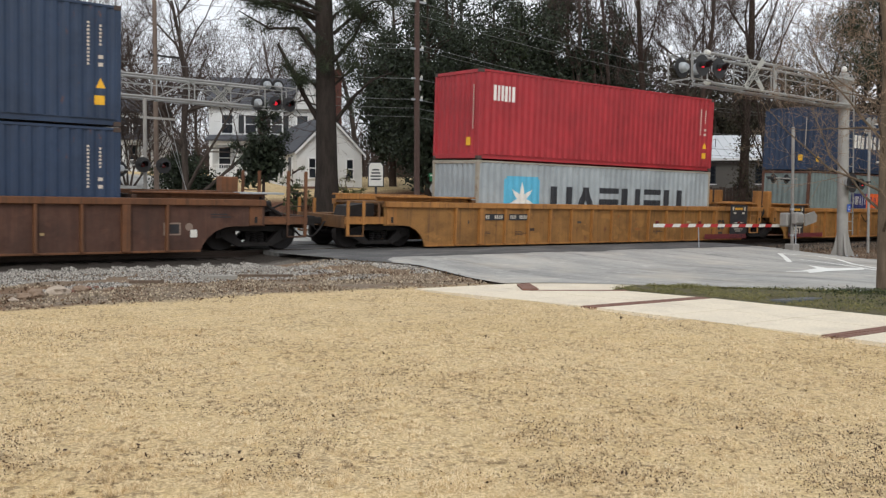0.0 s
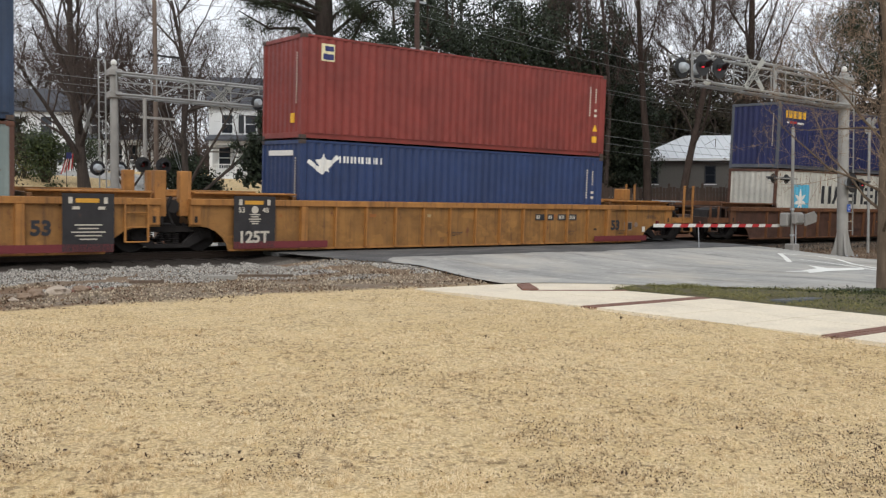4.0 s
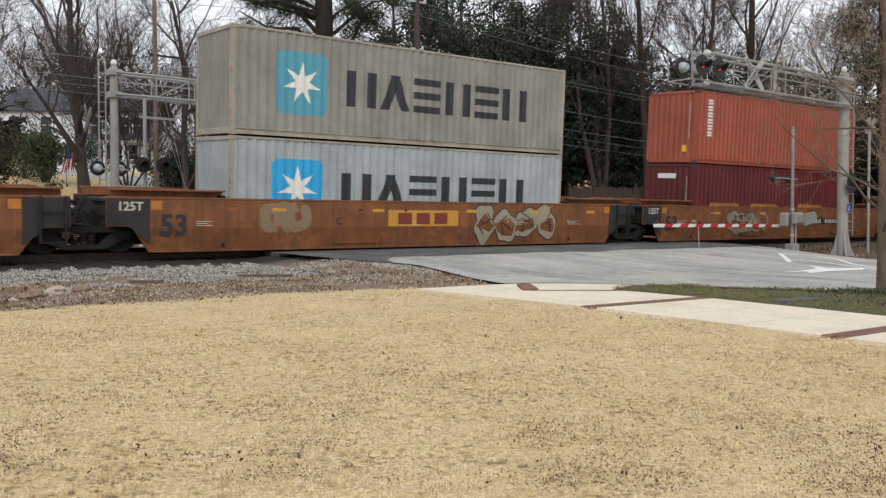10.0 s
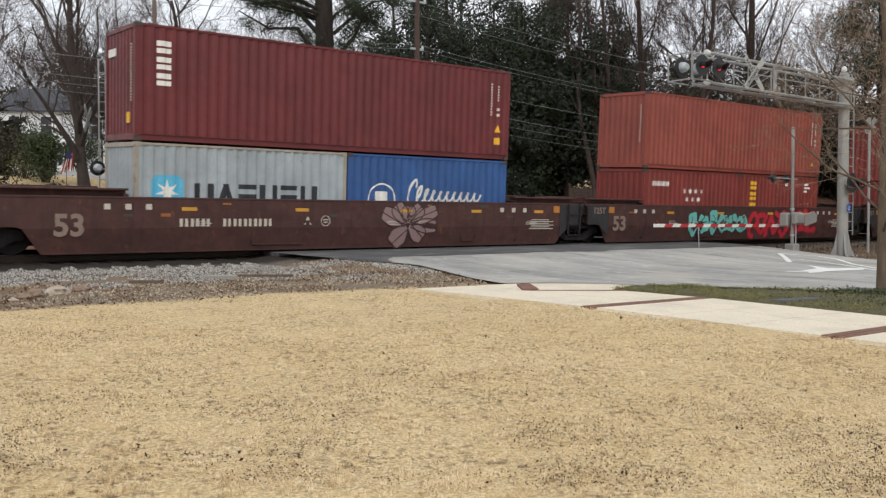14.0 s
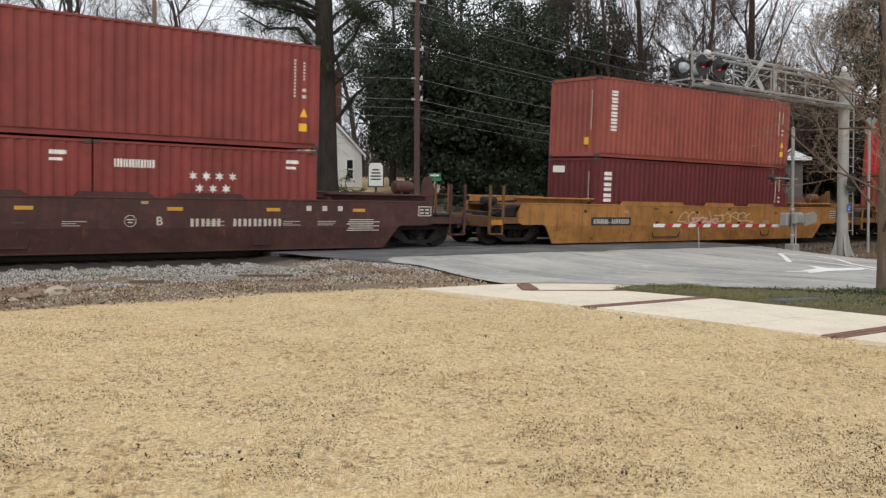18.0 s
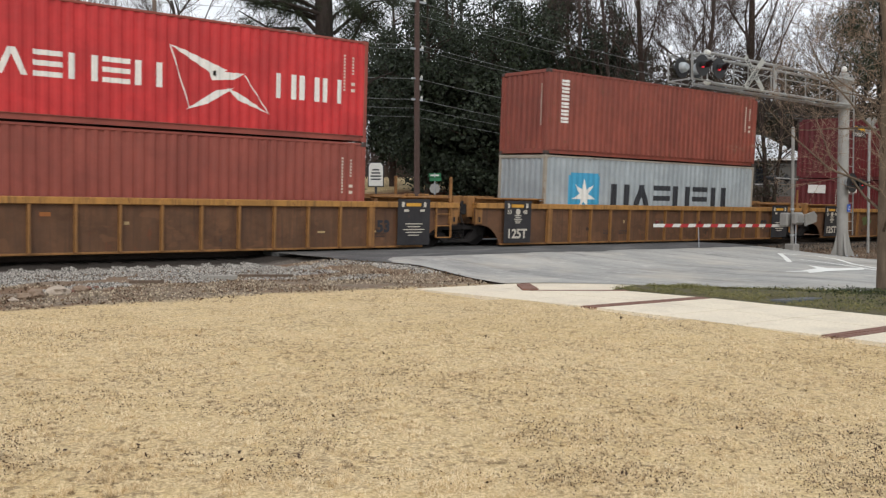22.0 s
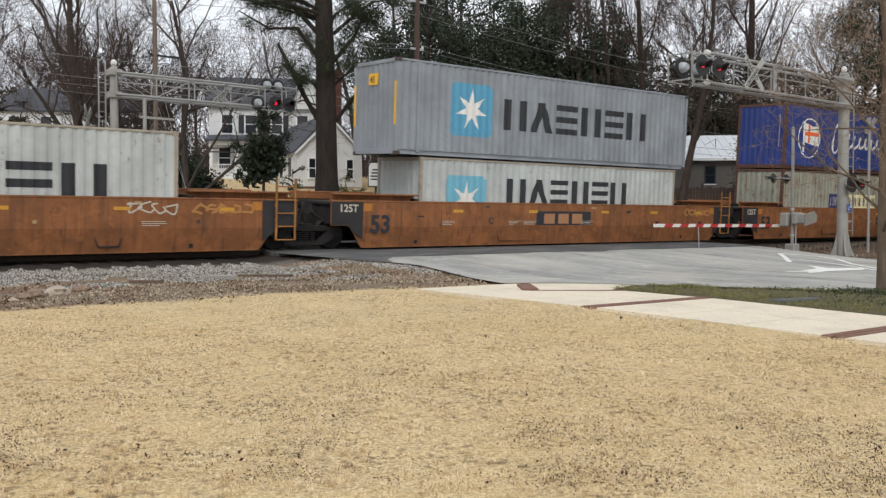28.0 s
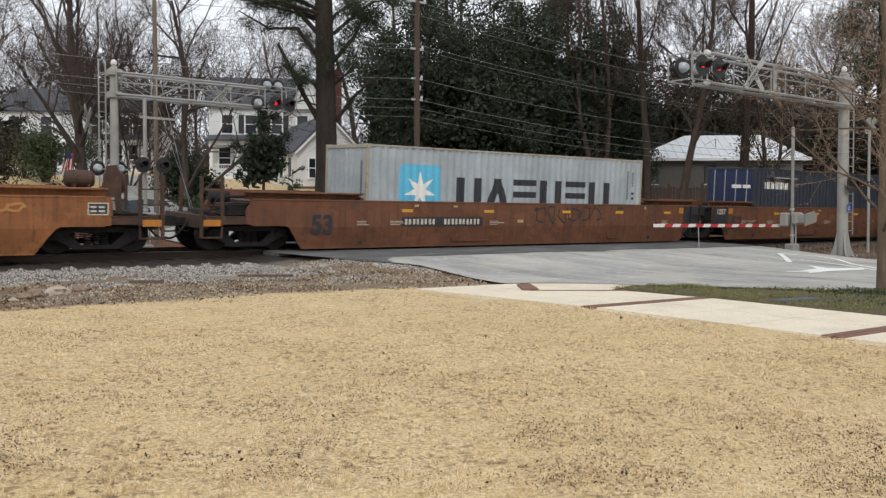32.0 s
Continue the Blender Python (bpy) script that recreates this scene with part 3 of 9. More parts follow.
def container(label, s, z, L, H, mat_, post=None, doors=False, group="containers on the train"):
    """A freight container whose left lower edge lies at s along the train, z above the rail."""
    ob = thing("shipping_container", label, "container", None, group)
    g = box_meshes(L, H)
    part("frame", g["frame"], post or mat_, ob)
    part("side_panel", g["near"], mat_, ob)
    part("side_panel", g["far"], mat_, ob)
    if not doors:
        part("end_panel", g["end"], mat_, ob)
    else:
        for k in (0, 1):
            y0 = -1.09 + 1.095 * k
            d = part("door", Geo().box(0.02, 0.06, y0, y0 + 1.085, 0.2, H - 0.13, 0.008), doors, ob, "blue steel door")
            for zr in (0.55, 1.05, 1.55, 2.05):
                part("door_rib", Geo().box(0.008, 0.02, y0 + 0.06, y0 + 1.03, zr, zr + 0.12, 0.004), doors, d)
            for q in (0.25, 0.75):
                part("lock_rod", Geo().tube([(0.0, y0 + 1.085 * q, 0.16), (0.0, y0 + 1.085 * q, H - 0.1)], 0.024, 8), M_GALV, d, "galvanised lock rod")
                part("door_handle", Geo().box(-0.02, 0.0, y0 + 1.085 * q - 0.02, y0 + 1.085 * q + 0.34, 1.2, 1.24), M_GALV, d)
    part("door_panel", g["back"], mat_, ob)
    part("roof_panel", g["roof"], mat_, ob)
    part("floor_panel", g["floor"], M_CAST, ob)
    for x in (-0.004, L - 0.174):
        for y in (-1.142, 1.142):
            for zz in (0.0, H - 0.118):
                part("corner_casting", g["casting"], post or M_CAST, ob, m=pose(x, y, zz))
    if L == L45:
        for x in (0.76, L - 0.86):
            for y in (-1.2, 1.2):
                part("inner_post", Geo().box(x, x + 0.12, y - 0.025, y + 0.025, 0.1, H - 0.05, 0.005), post or mat_, ob)
    CARS.append((ob, s, z))
    return ob


def welded(g):
    """The same shape with touching corners joined."""
    at, v = [], []
    for p in g.v:
        q = next((i for i, o in enumerate(v) if abs(o[0] - p[0]) < 0.002 and abs(o[2] - p[2]) < 0.002), None)
        if q is None:
            q = len(v)
            v.append(p)
        at.append(q)
    faces = [tuple(dict.fromkeys(at[i] for i in f)) for f in g.f]
    return Geo().add(v, [f for f in faces if len(f) > 2])


def mark(ob, name, paint, mat_, label=""):
    """Hangs painted shapes on a container; the strokes of a word become one object each."""
    g = paint.g if isinstance(paint, Paint) else paint
    if name == "star":
        g = welded(g)
    if name != "lettering":
        return part(name, g, mat_, ob, label)
    groups, seen = [], -1
    for q in g.f:
        if q[0] not in (seen, seen - 1):
            groups.append([])
        groups[-1].append(q)
        seen = q[1] if q[1] > q[0] else q[0]
    for faces in groups:
        ids = sorted({i for q in faces for i in q})
        at = {v: j for j, v in enumerate(ids)}
        h = Geo().add([g.v[i] for i in ids], [tuple(at[i] for i in q) for q in faces])
        part("letter_stroke", h, mat_, ob)


def small_codes(ob, L, H, mat_, top=True):
    """The rows of small signs near the right end and down the front end."""
    p = Paint()
    for x, a, b in ((L - 0.78, H - 0.45, H - 1.5), (L - 0.5, H - 0.5, H - 0.95)):
        z = a
        while z > b:
            p.rect(x, x + 0.046, z - 0.052, z)
            z -= 0.088
    for z in (H - 1.22, H - 1.4):
        p.rect(L - 0.52, L - 0.42, z - 0.085, z)
    mat_ = M_CODE if mat_ is M_WHITE else mat_
    mark(ob, "code_marking", p, mat_)["kind"] = "stuff"
    e = Geo()
    z = H - 0.5
    while z > H - 1.9:
        e.box(-0.002, 0.024, -0.92, -0.88, z - 0.04, z)
        z -= 0.072
    part("code_marking", e, mat_, ob)["kind"] = "stuff"


def labels(ob, L, H, left=True, right=True, end=True):
    if left:
        mark(ob, "warning_label", Paint().rect(0.5, 0.72, 0.42, 0.66), M_YEL)
    if right:
        mark(ob, "warning_label", Paint().rect(L - 0.62, L - 0.38, 0.5, 0.72), M_YEL)
        mark(ob, "warning_label", Paint().poly([(L - 0.58, H - 2.0), (L - 0.36, H - 2.0), (L - 0.47, H - 1.76)]), M_YEL)
    if end:
        part("warning_label", Geo().box(-0.002, 0.022, -0.8, -0.58, 0.45, 0.72), M_YEL, ob)


# paints
P_NAVY = painted("navy_paint", (31, 38, 84), rust=0.06)
P_BLUEGREY = painted("slate_blue_paint", (37, 56, 83), rust=0.35)
P_RED = painted("bright_red_paint", (164, 42, 50), rust=0.1, streak=0.2)
P_HSRED = painted("signal_red_paint", (190, 44, 46), rust=0.15, streak=0.25)
P_BRICK = painted("brick_red_paint", (127, 51, 44), rust=0.15, streak=0.25)
P_RUST = painted("rust_red_paint", (142, 70, 58), rust=0.2, streak=0.3)
P_ORANGE = painted("faded_orange_red_paint", (158, 80, 60), rust=0.2, streak=0.3)
P_MAROON = painted("maroon_paint", (96, 28, 31), rust=0.12, streak=0.25)
P_WINE = painted("wine_red_paint", (101, 34, 36), rust=0.15, streak=0.25)
P_GREY = painted("light_grey_paint", (160, 168, 172), rust=0.25, streak=0.25, dark=0.72)
P_DGREY = painted("mid_grey_paint", (137, 143, 149), rust=0.2, streak=0.2, dark=0.75)
P_TAUPE = painted("warm_grey_paint", (138, 136, 128), rust=0.25, streak=0.3, dark=0.7)
P_WHITE = painted("off_white_paint", (198, 196, 186), rust=0.5, streak=0.3, dark=0.7)
P_GREEN = painted("grey_green_paint", (118, 132, 131), rust=0.4, streak=0.35, dark=0.72)
P_WORN = painted("stained_grey_green_paint", (158, 159, 144), rust=0.85, streak=0.6, dark=0.62)
P_PALE = painted("chalky_white_grey_paint", (184, 189, 187), rust=0.45, streak=0.3, dark=0.75)
P_BLUE = painted("royal_blue_paint", (34, 58, 128), rust=0.2, streak=0.2)
P_MIDBLUE = painted("medium_blue_paint", (44, 84, 140), rust=0.2, streak=0.2)
P_DUSK = painted("dark_blue_paint", (36, 56, 98), rust=0.2)
P_POST = painted("rusty_post_paint", (86, 56, 44), rust=0.8)
P_GREYPOST = painted("grey_post_paint", (88, 92, 100), rust=0.2)
M_GALV = plain("galvanised_steel", (176, 180, 184), 0.45, 0.7, 10, 0.1, 0.12)
P_CREAMPOST = painted("rust_stained_post_paint", (160, 152, 138), rust=0.6)


def blue_square(ob, x0, x1, z0, z1, mat_, word, wz, wt, count=6):
    """A blue square with a white seven-point star, and a long dark word beside it as plain uprights."""
    p = Paint().rect(x0, x1, z0 + 0.09, z1 - 0.09).rect(x0 + 0.09, x1 - 0.09, z0, z0 + 0.09).rect(x0 + 0.09, x1 - 0.09, z1 - 0.09, z1)
    mark(ob, "logo_panel", p, mat_ or M_SKY, "pale blue square sign")
    mark(ob, "star", Paint().star((x0 + x1) / 2, (z0 + z1) / 2, (x1 - x0) * 0.39, 7, 0.36), M_WHITE, "white seven-pointed star")
    mark(ob, "lettering", Paint().bars(word[0], word[1], wz, wt, count), M_BLACK, "row of plain dark uprights")


def wave(x0, x1, z, a, w):
    """One long waving stroke whose swing dies away."""
    p = Paint()
    pts = []
    for i in range(151):
        u = i / 150
        b = a * (0.45 + 1.3 * math.exp(-7 * u))
        pts.append((x0 + (x1 - x0) * (0.05 + 0.95 * u) + 0.55 * b * math.sin(i * 0.42 + 1.2), z - 0.15 * a + b * math.sin(i * 0.42 + 0.4) + 0.25 * a * math.exp(-7 * u)))
    return p.stroke(pts, w)


def rust_runs(ob, seed, L, H, n, first=0.3, wide=0.03):
    """Narrow runs of rust down a side, from the top rail."""
    q = random.Random(seed)
    for _ in range(n):
        x, w, z = q.uniform(first, L - 0.3), q.uniform(0.01, wide), H - q.uniform(0.1, 0.3)
        mark(ob, "rust_run", Paint().rect(x, x + w, z - q.uniform(0.15, 1.1), z, 0.002), M_RUN)


M_RUN = painted("rust_run_stain", (132, 98, 70), 0.6, 0.9, 0.8, 0.6)


def word_down(ob, xc, ztop, zbot, n, width=0.3, mat_=None):
    mark(ob, "lettering", Paint().column(xc, width, ztop, zbot, n), mat_ or M_WHITE, "column of plain pale blocks")


def seven_stars(ob, x, z, r=0.13):
    for i in range(4):
        mark(ob, "star", Paint().star(x + 0.36 * i, z, r, 6, 0.45), M_WHITE)
    for i in range(3):
        mark(ob, "star", Paint().star(x + 0.18 + 0.36 * i, z - 0.32, r, 6, 0.45), M_WHITE)


LOW, HI_H, HI_S = FLOOR, FLOOR + HC + 0.02, FLOOR + ST + 0.02
# left end of each stack along the train
SX = {0: -5.58, 1: 17.85, 2: 37.4, 3: 56.85, 4: 80.1, 5: 103.55, 6: 123.05, 7: 142.55, 8: 166.25, 9: 185.3, 10: 204.6, 11: 228.05, 12: 251.5, 13: 270.9, 14: 290.4, 15: 313.8, 16: 333.55, 17: 353.2, 18: 376.6, 19: 396.1}


def load_train():
    # 0: two dark blue boxes
    for z in (LOW, HI_H):
        b = container("dark blue container stacked on the train" if z > 1 else "dark blue container sitting in the rail car", SX[0], z, L40, HC, P_BLUEGREY)
        small_codes(b, L40, HC, M_WHITE)
        labels(b, L40, HC)
    # 1: bright red over pale grey
    b = container("pale grey container with blue star square and dark lettering", SX[1], LOW, L40, ST, P_GREY, P_CREAMPOST)
    blue_square(b, 1.18, 2.8, 0.5, 2.11, None, (3.33, 10.6), 0.8, 1.81)
    b = container("bright red container with white sign on its side", SX[1], HI_S, L40, HC, P_RED)
    mark(b, "lettering", Paint().bars(0.61, 1.55, 1.92, 2.42, 3, 0.75), M_WHITE, "white plain uprights")
    small_codes(b, L40, HC, M_WHITE)
    labels(b, L40, HC, left=False)
    # 2: slate blue over grey-green
    b = container("grey-green container with navy and orange signboards", SX[2], LOW, L40, HC, P_GREEN, P_POST)
    rust_runs(b, 7, L40, HC, 6)
    mark(b, "logo_panel", Paint().rect(3.84, 5.3, 1.23, 1.94), M_NAVY, "navy signboard")
    mark(b, "lettering", Paint().bars(3.98, 5.25, 1.4, 1.8, 3, 0.7), M_WHITE)
    mark(b, "logo_panel", Paint().rect(5.3, 8.2, 1.23, 1.94), M_ORANGE, "orange signboard")
    mark(b, "lettering", Paint().bars(5.42, 8.15, 1.38, 1.78, 8, 0.6), M_NAVY)
    b = container("slate blue container with large white lettering and arcs", SX[2], HI_H, L40, HC, P_BLUEGREY)
    mark(b, "lettering", Paint().bars(3.73, 5.98, 1.2, 1.82, 3, 0.8), M_WHITE, "white plain uprights")
    mark(b, "lettering", Paint().bars(6.13, 8.4, 1.2, 1.84, 3, 0.8), M_WHITE, "white plain uprights")
    mark(b, "arc", Paint().stroke([(4.67, 1.99), (4.95, 2.3), (5.4, 2.46), (5.97, 2.48)], 0.09).stroke([(5.95, 0.6), (6.5, 0.62), (6.95, 0.78), (7.28, 1.06)], 0.09), M_WHITE, "two thin white arcs")
    small_codes(b, L40, HC, M_WHITE)
    labels(b, L40, HC, right=False)
    # 3: rust red over dark blue
    b = container("dark blue container with small white emblem", SX[3], LOW, L40, HC, P_DUSK)
    mark(b, "emblem", Paint().star(0.75, 2.25, 0.3, 5, 0.5).stroke([(0.28, 2.3), (0.7, 2.0), (1.2, 2.45)], 0.12), M_WHITE, "white curled emblem")
    mark(b, "lettering", Paint().bars(1.25, 2.75, 2.29, 2.48, 6, 0.6), M_WHITE)
    part("lettering", Geo().box(-0.002, 0.022, -0.75, 0.75, 2.45, 2.6), M_WHITE, b)
    small_codes(b, L40, HC, M_WHITE)
    b = container("rust red container with small square sign", SX[3], HI_H, L40, HC, P_BRICK)
    mark(b, "logo_panel", Paint().rect(0.62, 1.04, 2.2, 2.68), M_CREAM, "small cream and navy sign")
    mark(b, "sign_bar", Paint().rect(0.66, 1.0, 2.24, 2.4, 0.008).rect(0.72, 1.0, 2.48, 2.62, 0.008), M_NAVY)
    small_codes(b, L40, HC, M_WHITE)
    labels(b, L40, HC, left=False)
    # 4: navy over rust-stained white
    b = container("white rust-streaked container with blue star square", SX[4], LOW, L40, HC, P_WHITE, P_POST)
    rust_runs(b, 5, L40, HC, 26)
    blue_square(b, 1.26, 2.77, 0.74, 2.24, None, (3.75, 9.7), 1.41, 2.23)
    b = container("navy blue container with yellow lettering", SX[4], HI_H, L40, HC, P_NAVY, P_GREYPOST)
    mark(b, "lettering", Paint().bars(0.51, 2.1, 2.24, 2.56, 5, 0.85), M_YEL, "yellow plain uprights")
    mark(b, "lettering", Paint().rect(0.85, 1.4, 2.0, 2.1), M_REDL)
    mark(b, "lettering", Paint().rect(0.62, 0.8, 2.0, 2.07).rect(1.45, 1.98, 2.0, 2.08), M_WHITE)
    small_codes(b, L40, HC, M_WHITE)
    # 5: brick red over pale grey
    b = container("pale grey container with small star square and dark lettering", SX[5], LOW, L40, ST, P_GREY, P_CREAMPOST)
    blue_square(b, 0.67, 1.2, 1.57, 2.14, None, (1.43, 5.35), 1.67, 2.0, 10)
    b = container("brick red container with a column of pale blocks", SX[5], HI_S, L40, HC, P_BRICK)
    word_down(b, 0.98, 2.5, 0.94, 6, 0.38)
    small_codes(b, L40, HC, M_WHITE)
    labels(b, L40, HC, left=False)
    # 6: two grey boxes with star squares
    b = container("pale grey container with blue star square and dark lettering", SX[6], LOW, L40, HC, P_GREY, P_CREAMPOST)
    blue_square(b, 1.2, 2.8, 0.74, 2.33, plain("bright_blue_lettering", (40, 160, 214), 0.55), (3.4, 10.6), 1.0, 2.0)
    b = container("warm grey container with star square and bold lettering", SX[6], HI_H, L40, HC, P_TAUPE, P_CREAMPOST)
    blue_square(b, 1.3, 2.87, 0.65, 2.36, plain("faded_blue_lettering", (78, 150, 172), 0.55), (3.5, 10.6), 1.0, 2.02)
    # 7: orange-red over maroon
    b = container("maroon container with a small white label", SX[7], LOW, L40, HC, P_MAROON)
    part("label_panel", Geo().box(-0.002, 0.022, -0.35, 0.55, 2.3, 2.5), M_WHITE, b)
    small_codes(b, L40, HC, M_WHITE)
    b = container("faded orange-red container with a column of pale blocks", SX[7], HI_H, L40, HC, P_ORANGE)
    word_down(b, 0.94, 2.6, 1.08, 6, 0.38)
    small_codes(b, L40, HC, M_WHITE)
    labels(b, L40, HC, left=False, right=False)
    # 8: wine red over two short boxes
    b = container("short grey container with star square and dark lettering", SX[8], LOW, L20, ST, P_GREY, P_CREAMPOST)
    blue_square(b, 0.42, 1.25, 0.95, 1.78, None, (1.54, 5.2), 0.95, 1.6)
    b = container("short medium blue container with white waving stroke", SX[8] + 6.1, LOW, L20, ST, P_MIDBLUE)
    mark(b, "emblem", Paint().ring(1.2, 1.25, 0.5, 0.05).rect(0.95, 1.4, 1.1, 1.5), M_WHITE, "white ring with pennant")
    mark(b, "brush_stroke", wave(2.05, 4.95, 1.42, 0.28, 0.075), M_WHITE, "white waving brush stroke")
    b = container("wine red container with a column of white blocks", SX[8], HI_S, L40, HC, P_WINE)
    word_down(b, 0.73, 2.55, 1.35, 3, 0.36)
    part("lettering", Geo().box(-0.002, 0.022, 0.35, 0.95, 2.2, 2.4), M_WHITE, b)
    small_codes(b, L40, HC, M_WHITE)
    labels(b, L40, HC, left=False)
    # 9: orange-red over two short red boxes
    b = container("short brick red container with white stars", SX[9], LOW, L20, ST, P_BRICK)
    seven_stars(b, 2.47, 1.79)
    mark(b, "lettering", Paint().bars(0.5, 1.5, 1.96, 2.14, 7, 0.8), M_WHITE)
    b = container("short brick red container with yellow vertical lettering", SX[9] + 6.1, LOW, L20, ST, P_BRICK)
    mark(b, "lettering", Paint().column(1.0, 0.42, 2.35, 0.55, 4), M_YEL, "column of plain yellow blocks")
    mark(b, "label_panel", Paint().rect(3.4, 3.65, 2.15, 2.35), M_WHITE)
    mark(b, "code_marking", Paint().rect(4.9, 5.3, 2.2, 2.3).rect(4.9, 5.4, 2.05, 2.14).rect(4.9, 5.2, 1.9, 1.98), M_WHITE)
    b = container("orange-red container with small white markings", SX[9], HI_S, L40, HC, P_RUST)
    small_codes(b, L40, HC, M_WHITE)
    mark(b, "warning_label", Paint().poly([(11.45, 0.5), (11.7, 0.5), (11.58, 0.75)]), M_YEL)
    # 10: brick red over two short red boxes
    for k in (0, 1):
        b = container("short brick red container with white stars", SX[10] + 6.1 * k, LOW, L20, ST, P_BRICK)
        seven_stars(b, 2.47, 1.79)
        mark(b, "lettering", Paint().bars(0.49, 1.5, 1.95, 2.15, 7, 0.8), M_WHITE)
        mark(b, "code_marking", Paint().rect(5.1, 5.5, 2.2, 2.3).rect(5.1, 5.4, 2.05, 2.12), M_WHITE)
    b = container("dark brick red container with a column of white blocks", SX[10], HI_S, L40, HC, P_BRICK)
    word_down(b, 0.91, 2.5, 0.95, 6, 0.38)
    small_codes(b, L40, HC, M_WHITE)
    labels(b, L40, HC)
    # 11: rust red over maroon
    b = container("maroon container with a column of white blocks", SX[11], LOW, L40, HC, P_MAROON)
    word_down(b, 0.7, 2.45, 1.27, 3, 0.4)
    part("lettering", Geo().box(-0.002, 0.022, 0.35, 0.95, 2.35, 2.6), M_WHITE, b)
    small_codes(b, L40, HC, M_WHITE)
    b = container("rust red container with a column of pale blocks", SX[11], HI_H, L40, HC, P_RUST)
    word_down(b, 0.89, 2.46, 0.95, 6, 0.38)
    small_codes(b, L40, HC, M_WHITE)
    labels(b, L40, HC, left=False)
    # 12: signal red over rust red
    b = container("rust red container with a column of pale blocks", SX[12], LOW, L40, HC, P_RUST)
    word_down(b, 0.83, 2.59, 1.0, 6, 0.42)
    small_codes(b, L40, HC, M_WHITE)
    b = container("signal red container with broad white lettering and pennant", SX[12], HI_H, L40, HC, P_HSRED, P_RUST)
    mark(b, "lettering", Paint().bars(0.65, 1.6, 1.0, 1.86, 1, 0.45).bars(1.65, 6.3, 1.05, 1.66, 6, 0.45), M_WHITE, "white plain uprights")
    mark(b, "lettering", Paint().bars(9.3, 11.45, 1.05, 1.72, 3, 0.5), M_WHITE, "white plain uprights")
    mark(b, "pennant", Paint().poly([(6.35, 2.15), (6.75, 2.05), (7.9, 1.65), (7.6, 1.45)]).poly([(7.4, 1.6), (8.4, 1.6), (8.1, 1.42), (7.5, 1.35)]).poly([(6.8, 0.55), (7.6, 1.1), (8.1, 1.2), (7.4, 0.75)]).poly([(7.9, 1.2), (8.3, 1.05), (9.1, 0.6), (8.2, 0.9)]).stroke([(6.4, 2.1), (6.9, 0.6)], 0.03).stroke([(8.4, 1.55), (9.1, 0.6)], 0.03), M_WHITE, "white fluttering pennant shape")
    small_codes(b, L40, HC, M_WHITE)
    # 13: rust red over pale grey
    b = container("pale grey container with blue star square and dark lettering", SX[13], LOW, L40, HC, P_GREY, P_CREAMPOST)
    blue_square(b, 1.18, 2.77, 0.74, 2.32, plain("teal_blue_lettering", (60, 152, 190), 0.55), (3.38, 10.5), 1.0, 1.97)
    b = container("scuffed rust red container with a column of white blocks", SX[13], HI_H, L40, HC, painted("scuffed_red_paint", (136, 68, 54), rust=0.6, streak=0.6))
    word_down(b, 0.86, 2.61, 1.07, 6, 0.4)
    small_codes(b, L40, HC, M_WHITE)
    # 14: two maroon boxes
    b = container("wine red container with white stars", SX[14], LOW, L40, ST, P_WINE)
    seven_stars(b, 5.51, 1.8, 0.14)
    mark(b, "lettering", Paint().bars(0.39, 1.42, 1.95, 2.14, 7, 0.8), M_WHITE)
    part("lettering", Geo().box(-0.002, 0.022, -0.35, 0.55, 1.9, 2.3), M_WHITE, b)
    small_codes(b, L40, ST, M_WHITE)
    b = container("maroon container with yellow and black corner sign", SX[14], HI_S, L40, HC, P_MAROON)
    mark(b, "logo_panel", Paint().rect(0.6, 1.85, 2.04, 2.6), M_BLACK, "black signboard with yellow wedge")
    mark(b, "sign_wedge", Paint().poly([(0.8, 2.56), (1.8, 2.5), (1.8, 2.3), (1.15, 2.42)], 0.008), M_YEL)
    mark(b, "lettering", Paint().bars(0.85, 1.8, 2.08, 2.26, 5, 0.7).rect(0.66, 0.74, 2.08, 2.55), M_WHITE)
    small_codes(b, L40, HC, M_WHITE)
    # 15: one grey box
    b = container("pale grey container with blue star square and dark lettering", SX[15], LOW, L40, HC, P_PALE, P_CREAMPOST)
    blue_square(b, 1.18, 2.75, 0.76, 2.34, None, (3.38, 10.6), 1.0, 2.0)
    # 16: a longer grey box over a grey one
    b = container("pale container with blue star square and dark lettering", SX[16], LOW, L40, ST, P_PALE, P_CREAMPOST)
    blue_square(b, 1.03, 2.65, 0.5, 2.06, plain("dull_blue_lettering", (110, 174, 196), 0.55), (3.55, 9.6), 1.2, 2.02)
    b = container("long grey container with star square and bold lettering", SX[16] - 0.95, HI_S, L45, HC, P_DGREY)
    blue_square(b, 2.05, 3.75, 0.7, 2.36, plain("steel_blue_lettering", (84, 152, 184), 0.55), (4.25, 11.45), 1.0, 2.0)
    part("number_panel", Geo().box(-0.004, 0.02, -0.15, 0.35, 2.15, 2.5), M_YEL, b, "yellow panel with black number")
    part("number", letters("45", 0.28), M_BLACK, b, m=pose(-0.008, 0.28, 2.22, 0, 0, -90))
    part("warning_stripe", Geo().box(-0.004, 0.02, -1.2, -1.1, 0.9, 2.2).box(-0.004, 0.02, 1.1, 1.2, 0.9, 2.2), M_YEL, b)
    # 17: royal blue over stained grey-green
    b = container("rust-stained grey-green container with navy and cream signboards", SX[17], LOW, L40, HC, P_WORN, P_POST)
    rust_runs(b, 6, L40, HC, 30)
    rust_runs(b, 16, L40, HC, 34, 8.8, 0.12)
